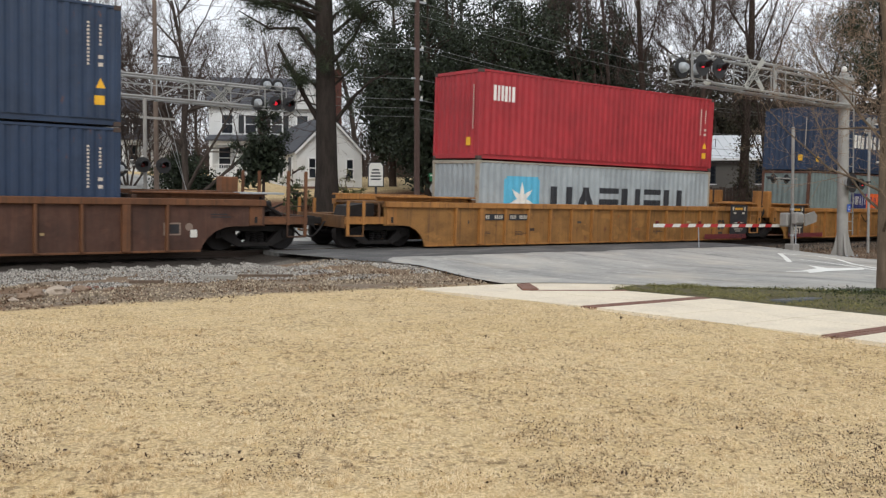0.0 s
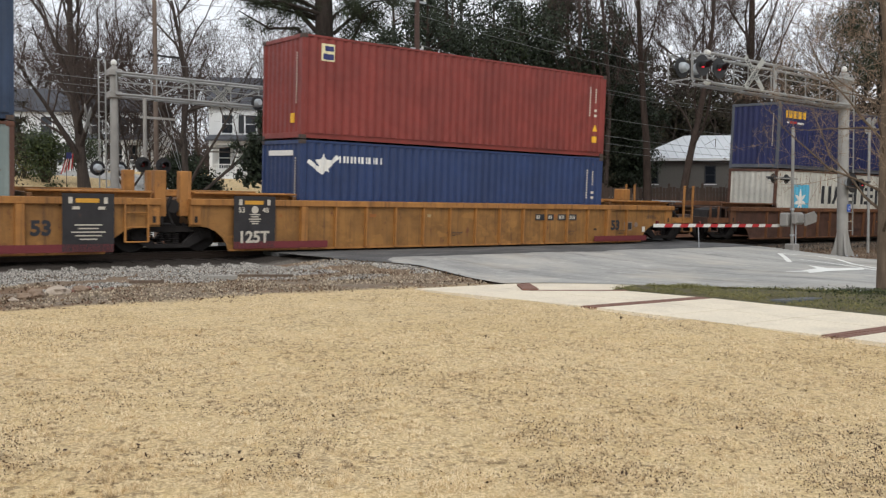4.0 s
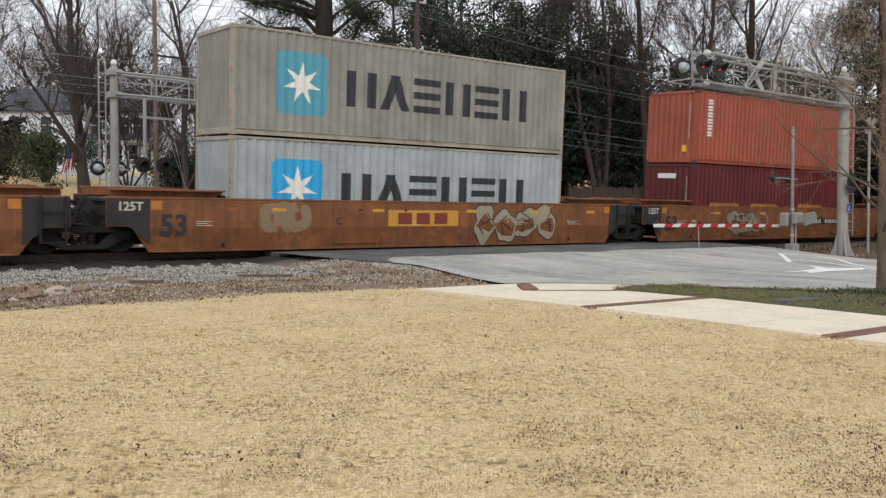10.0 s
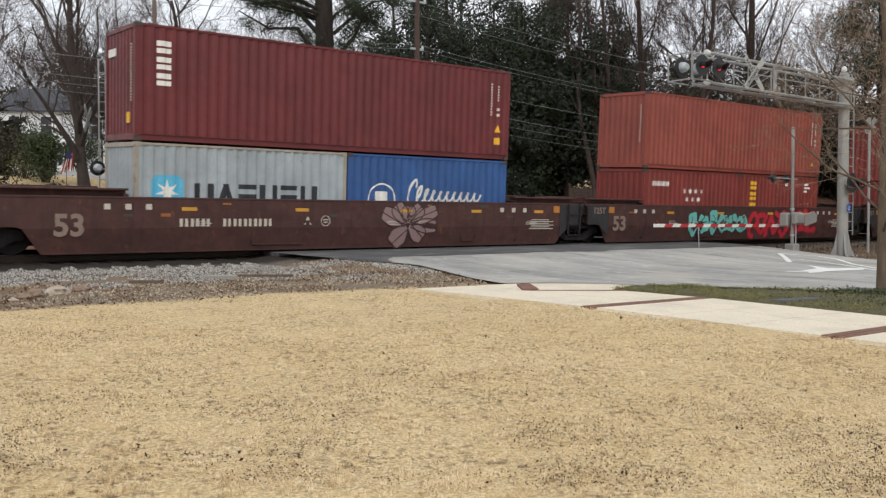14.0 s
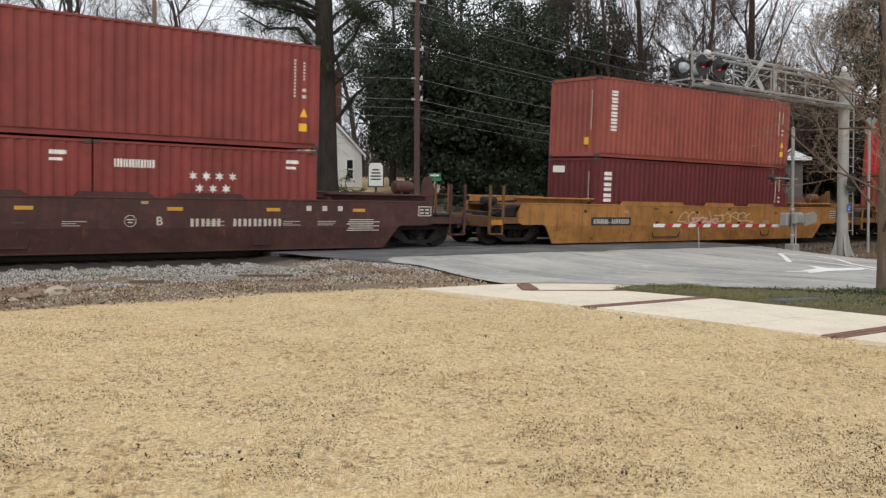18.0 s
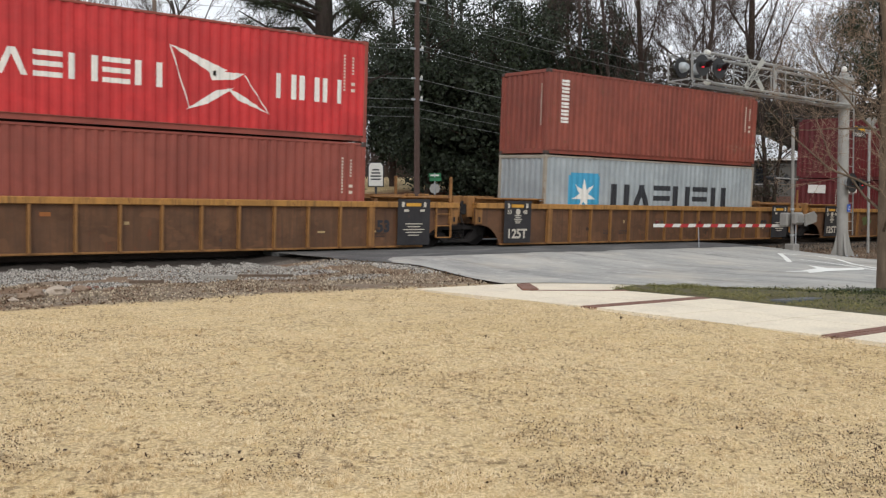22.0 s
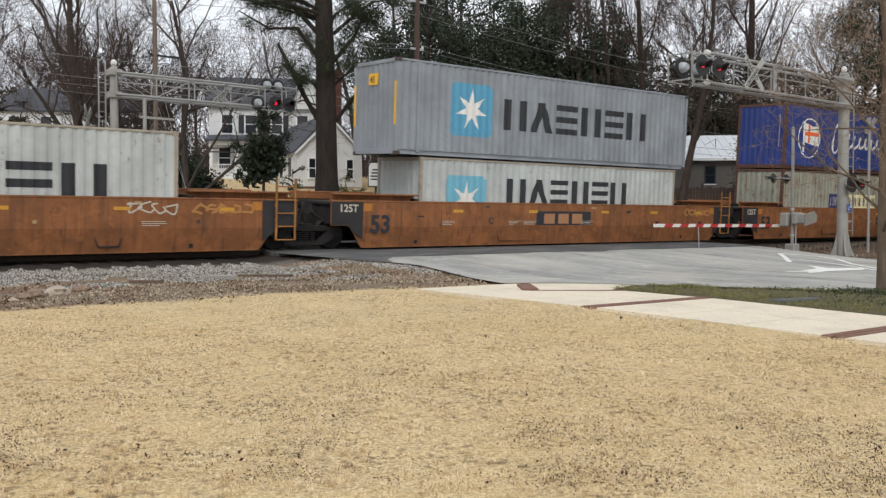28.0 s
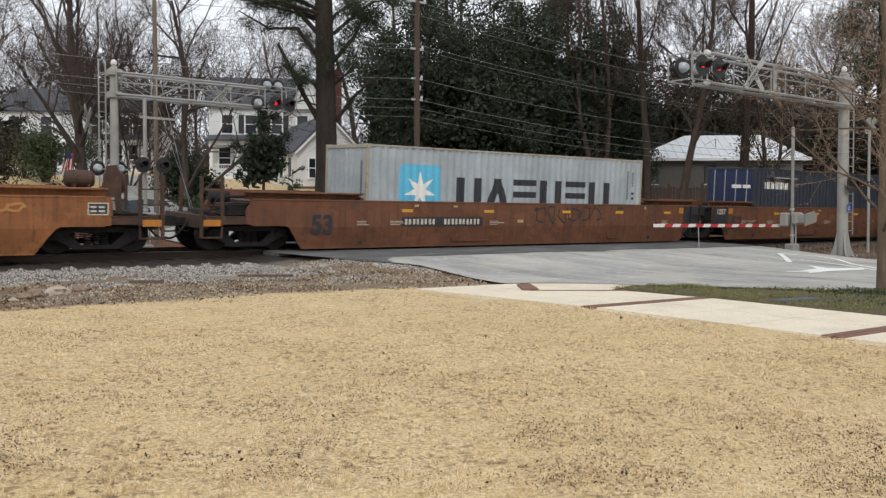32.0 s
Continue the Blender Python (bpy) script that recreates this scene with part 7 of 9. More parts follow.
def gable_roof(parent, x0, x1, y0, y1, z, rise, mat_, over=0.35, along_x=True, name="roof"):
    t = 0.14
    if along_x:
        m = (y0 + y1) / 2
        k = rise / (m - y0)
        pts = [(y0 - over, z - over * k), (m, z + rise), (y1 + over, z - over * k), (y1 + over, z - over * k + t), (m, z + rise + t), (y0 - over, z - over * k + t)]
        return part(name, Geo().prism(pts, "x", x0 - over, x1 + over), mat_, parent)
    m = (x0 + x1) / 2
    k = rise / (m - x0)
    pts = [(x0 - over, z - over * k), (m, z + rise), (x1 + over, z - over * k), (x1 + over, z - over * k + t), (m, z + rise + t), (x0 - over, z - over * k + t)]
    return part(name, Geo().prism(pts, "y", y0 - over, y1 + over), mat_, parent)


def porch(parent, x0, x1, y, depth, z, n):
    p = part("porch_floor", Geo().box(x0, x1, y - depth, y, z - 0.3, z, 0.02), M_TRIM, parent)
    part("porch_roof", Geo().prism([(y - depth - 0.3, z + 2.6), (y, z + 3.2), (y, z + 3.3), (y - depth - 0.3, z + 2.72)], "x", x0 - 0.3, x1 + 0.3), M_SHINGLE, parent)
    part("porch_beam", Geo().box(x0, x1, y - depth, y - depth + 0.2, z + 2.35, z + 2.6), M_TRIM, parent)
    for i in range(n):
        x = x0 + 0.15 + (x1 - x0 - 0.3) * i / (n - 1)
        part("porch_column", Geo().box(x - 0.1, x + 0.1, y - depth + 0.0, y - depth + 0.2, z, z + 2.36, 0.015).box(x - 0.14, x + 0.14, y - depth - 0.04, y - depth + 0.24, z + 2.2, z + 2.35), M_TRIM, parent)
        if i < n - 1:
            xb = x0 + 0.15 + (x1 - x0 - 0.3) * (i + 1) / (n - 1)
            r = part("railing", Geo().box(x + 0.1, xb - 0.1, y - depth + 0.06, y - depth + 0.13, z + 0.82, z + 0.88).box(x + 0.1, xb - 0.1, y - depth + 0.06, y - depth + 0.13, z + 0.12, z + 0.18), M_TRIM, parent)
            k = 0
            xx = x + 0.2
            while xx < xb - 0.1:
                part("baluster", Geo().box(xx, xx + 0.04, y - depth + 0.08, y - depth + 0.11, z + 0.18, z + 0.82), M_TRIM, r)
                xx += 0.17


def farmhouse():
    """White two-storey house with a front porch."""
    h = thing("white_house", "white clapboard two-storey house with columned front porch", "house", pose(26.6, 42.4, 4.25, 0, 0, -30))
    part("wall", Geo().box(0, 8.6, 0, 7.5, 0.0, 5.9), M_SIDING, h)
    part("foundation", Geo().box(-0.03, 8.63, -0.03, 7.53, -1.2, 0.0), M_FOUND, h)
    gable_roof(h, 0, 8.6, 0, 7.5, 5.9, 2.6, M_SHINGLE)
    porch(h, 0.3, 6.2, 0, 2.2, 0.25, 4)
    for x in (1.4, 3.2, 5.2, 7.2):
        window(h, x, -0.02, 3.7, 0.8, 1.4, x in (3.2, 5.2))
    for x in (1.2, 5.3, 7.3):
        window(h, x, -0.02, 0.95, 0.85, 1.6)
    part("door", Geo().box(2.9, 3.85, -0.05, 0.01, 0.27, 2.35, 0.01), M_SHUT, h, "dark front door")
    part("gable_wall", Geo().prism([(6.0, 5.6), (9.2, 5.6), (7.6, 8.2)], "y", -0.4, 3.0), M_SIDING, h)
    gable_roof(h, 6.0, 9.2, -0.4, 3.4, 5.6, 2.6, M_SHINGLE, 0.25, False, "gable_roof")
    part("chimney", Geo().box(9.4, 10.3, 2.0, 2.9, 3.0, 9.2, 0.03), M_CHIM, h)


def cottage():
    """White gabled cottage, its gable to the track."""
    h = thing("white_cottage", "white clapboard gabled cottage with dark shingle roof", "house", pose(27.05, 28.7, 3.3, 0, 0, -10))
    part("wall", Geo().box(0, 4.6, 0, 8.6, 0.0, 2.4), M_SIDING, h)
    part("gable_wall", Geo().prism([(0, 2.4), (4.6, 2.4), (2.3, 4.7)], "y", 0.0, 8.6), M_SIDING, h)
    part("foundation", Geo().box(-0.03, 4.63, -0.03, 8.63, -1.4, 0.0), M_FOUND, h)
    gable_roof(h, 0, 4.6, 0, 8.6, 2.4, 2.35, M_SHINGLE, 0.22, False)
    for q in (-1, 1):
        part("rake_board", Geo().prism([(2.3, 4.72), (2.3 + q * 2.5, 2.2), (2.3 + q * 2.5, 2.02), (2.3, 4.52)], "y", -0.26, -0.2), M_TRIM, h)
    for x in (1.05, 3.7):
        window(h, x, -0.02, 0.6, 0.42, 1.25)
    for y in (1.4, 3.4, 6.0):
        win = part("window", Geo().box(-0.03, 0.02, y - 0.4, y + 0.4, 0.7, 2.0), M_GLASS, h, "dark glazed sash window")
        part("frame", Geo().box(-0.06, 0.0, y - 0.48, y - 0.4, 0.62, 2.08).box(-0.06, 0.0, y + 0.4, y + 0.48, 0.62, 2.08).box(-0.06, 0.0, y - 0.4, y + 0.4, 2.0, 2.08).box(-0.06, 0.0, y - 0.48, y + 0.48, 0.6, 0.7), M_TRIM, win)


def left_house():
    """Large white house behind the trees."""
    h = thing("large_white_house", "large white two-storey house with porch and grey roof", "house", pose(15.5, 63.5, 5.5, 0, 0, -33))
    part("wall", Geo().box(0, 13.2, 0, 8.5, 0.0, 5.6), M_SIDING, h)
    part("foundation", Geo().box(-0.03, 13.23, -0.03, 8.53, -1.6, 0.0), M_FOUND, h)
    gable_roof(h, 0, 13.2, 0, 8.5, 5.6, 2.4, M_SHINGLE)
    porch(h, -0.5, 4.4, 0, 2.2, 0.2, 4)
    porch(h, 8.0, 13.2, 0, 1.8, 0.2, 4)
    for x in (1.4, 4.2, 8.6, 11.0, 12.3):
        window(h, x, -0.02, 3.5, 0.95, 1.5, x > 10)
    for x in (1.0, 3.0, 5.8, 9.4, 10.6, 11.8):
        window(h, x, -0.02, 0.8, 0.8, 1.7)
    part("bay", Geo().prism([(5.0, 0.0), (5.4, -0.9), (7.2, -0.9), (7.6, 0.0)], "z", 0.0, 3.0), M_TRIM, h)
    for x in (5.7, 6.3, 6.9):
        window(h, x, -0.93, 0.8, 0.45, 1.6)


def grey_house():
    h = thing("grey_house", "low taupe house with pale metal roof", "house", pose(48.2, 18.0, 2.75, 0, 0, -40))
    part("wall", Geo().box(0, 11.5, 0, 8.0, 0.0, 2.7), M_TAUPE, h)
    part("foundation", Geo().box(-0.03, 11.53, -0.03, 8.03, -2.0, 0.0), M_FOUND, h)
    o = 0.45
    roof = Geo().add([(-o, -o, 2.65), (11.5 + o, -o, 2.65), (11.5 + o, 8 + o, 2.65), (-o, 8 + o, 2.65), (4.2, 4.0, 4.7), (9.8, 4.0, 4.7), (-o, -o, 2.55), (11.5 + o, -o, 2.55), (11.5 + o, 8 + o, 2.55), (-o, 8 + o, 2.55)],
                     [(0, 1, 5, 4), (1, 2, 5), (2, 3, 4, 5), (3, 0, 4), (6, 7, 1, 0), (7, 8, 2, 1), (8, 9, 3, 2), (9, 6, 0, 3), (9, 8, 7, 6)])
    r = part("roof", roof, M_METALROOF, h, "pale standing-seam metal roof")
    for i in range(20):
        x = -0.2 + 0.6 * i
        top = min(1.0, max(0.0, min((x + o) / (4.2 + o), (11.5 + o - x) / (1.7 + o))))
        part("seam", Geo().add([(x - 0.02, -o, 2.66), (x + 0.02, -o, 2.66), (x + 0.02, -o + (4 + o) * top, 2.66 + 2.05 * top), (x - 0.02, -o + (4 + o) * top, 2.66 + 2.05 * top), (x, -o, 2.71), (x, -o + (4 + o) * top, 2.71 + 2.05 * top)], [(0, 1, 4), (0, 4, 5, 3), (1, 2, 5, 4), (2, 3, 5)]), M_METALROOF, r)
    part("fascia", Geo().box(-o, 11.5 + o, -o - 0.02, -o, 2.5, 2.68), M_TRIM, h)
    for x in (1.1, 5.1, 8.6):
        w = part("window", Geo().box(x - 0.32, x + 0.32, -0.04, 0.02, 0.95, 2.1), M_GLASS, h, "dark glazed window")
        part("window_frame", Geo().box(x - 0.39, x - 0.32, -0.06, 0.0, 0.88, 2.17).box(x + 0.32, x + 0.39, -0.06, 0.0, 0.88, 2.17).box(x - 0.32, x + 0.32, -0.06, 0.0, 2.1, 2.17).box(x - 0.32, x + 0.32, -0.055, 0.0, 1.5, 1.54), M_SHUT, w)
        part("window_sill", Geo().box(x - 0.43, x + 0.43, -0.1, 0.0, 0.83, 0.88), M_TRIM, w)


farmhouse()
cottage()
left_house()
grey_house()

# fence, signs, pole with wires, flag, parked cars
M_FENCE = plain("weathered_fence_board", (76, 63, 55), 0.9, 0, 10, 0.5, 0.25)
fence = thing("board_fence", "weathered brown board fence with posts", "fence", pose(38.0, 14.5, 1.55, 0, 0, -38))
for i in range(60):
    x = i * 0.2
    part("board", Geo().box(x, x + 0.17, 0, 0.025, 0.05, 1.45 + 0.05 * math.sin(i * 1.7)), M_FENCE, fence)
for i in range(7):
    part("post", Geo().box(i * 2.0 - 0.06, i * 2.0 + 0.06, 0.03, 0.15, -0.6, 1.7, 0.01), M_FENCE, fence)
part("rail", Geo().box(0, 12, 0.026, 0.07, 0.35, 0.45), M_FENCE, fence)
part("rail", Geo().box(0, 12, 0.026, 0.07, 1.1, 1.2), M_FENCE, fence)

M_POLE = plain("pole_timber", (82, 64, 58), 0.9, 0, 8, 0.4, 0.2)
up = thing("utility_pole", "brown timber utility pole with brackets and lamp", "pole", pose(23.2, 9.6, 0.0))
part("shaft", Geo().tube([(0, 0, -0.6), (0, 0, 6), (0.03, 0, 14)], [0.15, 0.13, 0.105], 12), M_POLE, up)
for z, w in ((10.85, 0.5), (8.7, 0.35), (6.4, 0.3), (7.35, 0.3)):
    part("bracket", Geo().box(-w, w, -0.05, 0.05, z, z + 0.08), M_GALV, up)
    part("insulator", Geo().turn([(0.02, 0), (0.06, 0.03), (0.05, 0.1), (0.02, 0.14)], (w * 0.9, 0, z + 0.08), "z", 10), M_SIGNW, up)
part("lamp_head", Geo().box(-0.02, 0.2, -0.1, 0.1, 6.85, 7.1, 0.04), M_ALU, up)
M_WIRE = plain("grey_wire", (112, 114, 114), 0.6)
for i, (z, r) in enumerate(((10.9, 0.011), (10.3, 0.01), (8.95, 0.011), (8.75, 0.009), (7.4, 0.013), (6.45, 0.012), (6.05, 0.01), (5.65, 0.009))):
    # one span runs on beside the track, the other back across the gardens
    wire = thing("overhead_wire", "thin dark overhead wire sagging between poles", "wire", None, "overhead wires")
    for end, sag in (((63.0, 9.6, z - 0.3), 0.9), ((-2.0, 26.0, z + 2.6 + 0.1 * i), 0.7)):
        pts = []
        for k in range(17):
            u = k / 16
            pts.append((23.2 + (end[0] - 23.2) * u, 9.6 + (end[1] - 9.6) * u, z + (end[2] - z) * u - 4 * sag * u * (1 - u)))
        part("span", Geo().tube(pts, r, 5), M_WIRE, wire)

sg = thing("information_sign", "white sign board with plain dark bars on a post", "sign", pose(19.5, 7.3, -0.1, 0, 0, -32))
part("post", Geo().box(-0.05, 0.05, 0.02, 0.1, 0, 3.4, 0.01), M_SHUT, sg)
part("board", Geo().prism([(-0.29, 2.42), (0.29, 2.42), (0.29, 3.22), (0.2, 3.36), (-0.2, 3.36), (-0.29, 3.22)], "y", 0.0, 0.02), M_SIGNW, sg)
part("border", Geo().prism([(-0.33, 2.38), (0.33, 2.38), (0.33, 3.24), (0.22, 3.4), (-0.22, 3.4), (-0.33, 3.24)], "y", 0.021, 0.035), M_SHUT, sg)
for i, w in enumerate((0.14, 0.18, 0.22, 0.2)):
    part("text_bar", Geo().box(-w, w, -0.006, 0.0, 3.05 - 0.13 * i, 3.11 - 0.13 * i), M_BLACK, sg)
st = thing("street_name_sign", "green street sign with plain bars above a round-cornered sign", "sign", pose(24.0, 9.3, 0.0, 0, 0, -32))
M_SGREEN = plain("sign_green", (30, 110, 70), 0.5)
part("post", Geo().tube([(0, 0, 0), (0, 0, 3.1)], 0.03, 8), M_GALV, st)
part("name_blade", Geo().box(-0.28, 0.28, -0.01, 0.01, 2.92, 3.1), M_SGREEN, st)
part("name_blade", Geo().box(-0.24, 0.3, -0.03, -0.015, 2.74, 2.9), M_SGREEN, st)
part("text_bar", Geo().box(-0.2, 0.2, -0.016, -0.01, 2.97, 3.04), M_SIGNW, st)
part("sign_back", Geo().turn([(0.02, 0), (0.25, 0), (0.25, 0.01), (0.02, 0.01)], (0, 0.0, 2.4), "y", 8), M_ALU, st)

fl = thing("flag", "red and white striped flag with blue canton on a slanted staff", "flag", pose(12.9, 29.5, 2.9, 0, 0, -35))
part("staff", Geo().tube([(0, 0, 0), (0.0, 0, 1.0), (0.35, 0, 2.1)], 0.02, 8), M_POLE, fl)
for i in range(7):
    m_ = M_SIGNR if i % 2 == 0 else M_SIGNW
    part("stripe", Geo().add([(-0.35 + 0.1 * i, 0.0, 0.7 + 0.05 * i), (-0.25 + 0.1 * i, 0.0, 0.75 + 0.05 * i), (-0.02 + 0.07 * i, 0.05, 1.55 + 0.09 * i), (-0.09 + 0.07 * i, 0.05, 1.5 + 0.09 * i)], [(0, 1, 2, 3), (3, 2, 1, 0)]), m_, fl)
part("canton", Geo().box(0.0, 0.3, -0.02, 0.0, 1.6, 1.95), M_NAVY, fl)


def parked_car(label, x, y, z, rz, paint):
    c = thing("parked_car", label, "car", pose(x, y, z, 0, 0, rz))
    prof = [(-2.2, 0.35), (-2.25, 0.62), (-2.1, 0.85), (-1.35, 0.95), (-0.65, 1.38), (0.2, 1.45), (1.1, 1.36), (1.75, 1.02), (2.2, 0.92), (2.25, 0.6), (2.15, 0.35)]
    body = Geo()
    for a, b, k in ((-0.86, -0.78, 0.0), (-0.78, 0.78, 0.0), (0.78, 0.86, 0.0)):
        body.prism(prof, "y", a, b)
    part("body", body, paint, c)
    part("side_window", Geo().prism([(-1.05, 0.98), (-0.6, 1.3), (0.2, 1.37), (1.0, 1.29), (1.35, 1.03)], "y", -0.875, -0.865), M_GLASS, c)
    part("side_window", Geo().prism([(-1.05, 0.98), (-0.6, 1.3), (0.2, 1.37), (1.0, 1.29), (1.35, 1.03)], "y", 0.865, 0.875), M_GLASS, c)
    part("windscreen", Geo().add([(-1.3, -0.72, 0.98), (-1.3, 0.72, 0.98), (-0.68, 0.62, 1.385), (-0.68, -0.62, 1.385)], [(0, 1, 2, 3)]), M_GLASS, c, m=pose(-0.02, 0, 0.01))
    for xx in (-1.4, 1.4):
        for yy in (-0.8, 0.8):
            w = part("wheel", Geo().turn([(0.1, -0.1), (0.3, -0.1), (0.32, 0.0), (0.3, 0.1), (0.1, 0.1)], (xx, yy, 0.32), "y", 20), M_HOOD, c)
            part("rim", Geo().turn([(0.02, -0.11), (0.19, -0.11), (0.2, 0.11), (0.02, 0.11)], (xx, yy, 0.32), "y", 12), M_GALV, w)
    for yy in (-0.62, 0.62):
        part("headlight", Geo().box(-2.26, -2.2, yy - 0.18, yy + 0.18, 0.62, 0.76, 0.02), M_SIGNW, c)
        part("tail_light", Geo().box(2.2, 2.27, yy - 0.16, yy + 0.16, 0.66, 0.82, 0.02), M_SIGNR, c)
    part("bumper", Geo().box(-2.3, -2.2, -0.8, 0.8, 0.3, 0.5, 0.03), paint, c)


P_CARWHITE = plain("white_car_paint", (222, 224, 226), 0.25, 0.0, 4, 0.02, 0.03)
P_CARDARK = plain("charcoal_car_paint", (62, 68, 78), 0.25, 0.3, 4, 0.02, 0.05)
parked_car("white saloon car parked beyond the track", 9.9, 20.8, 0.62, 112, P_CARWHITE)
parked_car("dark grey saloon car parked beyond the track", 12.3, 20.9, 0.62, -10, P_CARDARK)
parked_car("silver saloon car parked beyond the track", 14.6, 21.6, 0.66, -14, plain("silver_car_paint", (170, 174, 178), 0.3, 0.5, 20, 0.02, 0.05))
street = sheet(steps((-80, 120, 2)), steps((15.5, 22.0, 0.65)), lambda x, y: height(x, y) + 0.03, "far_street")
setting("far_street", street, M_ROAD, "grey asphalt street beyond the track")


# ---- trees: bare limbs and twigs, evergreen crowns, shrubs ----
def bark(name, rgb, rough=0.95):
    s = Nodes(name)
    c = lin(*rgb)
    col = s.ramp(s.noise(6, 6, 0.7, stretch=(1, 1, 0.25)), 0.3, 0.75, vary(c, 0.55), vary(c, 1.3))
    s.bump(s.noise(9, 6, 0.7, stretch=(1, 1, 0.2)), 0.8, 0.04)
    return s.done(col, rough, 0, 0.2)


def foliage(name, a, b, rough=0.45):
    s = Nodes(name)
    r = s.n("NewGeometry").outputs["Random Per Island"]
    col = s.ramp(r, 0.0, 1.0, lin(*a), lin(*b))
    return s.done(s.mix(s.math("MULTIPLY", s.ramp(s.noise(0.6, 3), 0.35, 0.7), 0.5), col, lin(*a)), rough, 0, 0.4)


B_GREY = bark("grey_bark", (78, 70, 65))
B_BROWN = bark("brown_bark", (72, 61, 55))
B_PINE = bark("pine_bark", (54, 48, 44))
B_TWIG = bark("twig_bark", (84, 73, 68))
B_YOUNG = bark("young_bark", (112, 98, 84))
B_SHOOT = bark("shoot_bark", (146, 126, 108))
F_MAG = foliage("dark_glossy_leaves", (25, 32, 22), (56, 68, 46), 0.65)
F_HOLLY = foliage("holly_leaves", (23, 33, 21), (70, 82, 48), 0.65)
F_PINE = foliage("pine_needles", (25, 33, 20), (60, 70, 42), 0.75)
F_SHRUB = foliage("shrub_leaves", (26, 40, 22), (86, 98, 56), 0.6)
F_DULL = foliage("dull_ivy_leaves", (34, 33, 25), (80, 75, 56), 0.85)
F_GOLD = foliage("yellowing_leaves", (60, 66, 34), (124, 118, 70), 0.6)


class Wood:
    """Fast tapered tubes, gathered in arrays."""

    def __init__(self):
        self.v, self.f, self.k = [], [], 0

    def limb(self, pts, rad, sides):
        pts = np.array(pts)
        d = np.gradient(pts, axis=0)
        d /= np.linalg.norm(d, axis=1, keepdims=True) + 1e-9
        ref = np.array((0.3, 0.9, 0.2)) if abs(d[0][2]) > 0.7 else np.array((0.0, 0.1, 1.0))
        u = np.cross(d, ref)
        u /= np.linalg.norm(u, axis=1, keepdims=True) + 1e-9
        w = np.cross(d, u)
        a = np.arange(sides) * 2 * np.pi / sides
        ring = pts[:, None, :] + np.array(rad)[:, None, None] * (np.cos(a)[None, :, None] * u[:, None, :] + np.sin(a)[None, :, None] * w[:, None, :])
        n = len(pts)
        i, j = np.meshgrid(np.arange(n - 1), np.arange(sides), indexing="ij")
        q = np.stack([i * sides + j, i * sides + (j + 1) % sides, (i + 1) * sides + (j + 1) % sides, (i + 1) * sides + j], -1).reshape(-1, 4)
        self.v.append(ring.reshape(-1, 3))
        self.f.append(q + self.k)
        self.k += n * sides

    def mesh(self, name):
        return quad_mesh(name, np.concatenate(self.v), np.concatenate(self.f), True)


def quad_mesh(name, v, f, smooth=False):
    me = bpy.data.meshes.new(name)
    n = f.shape[1]
    me.vertices.add(len(v))
    me.vertices.foreach_set("co", v.astype(np.float32).ravel())
    me.loops.add(f.size)
    me.loops.foreach_set("vertex_index", f.astype(np.int32).ravel())
    me.polygons.add(len(f))
    me.polygons.foreach_set("loop_start", np.arange(0, f.size, n, dtype=np.int32))
    if smooth:
        me.polygons.foreach_set("use_smooth", np.ones(len(f), dtype=bool))
    me.update(calc_edges=True)
    me.validate()
    return me


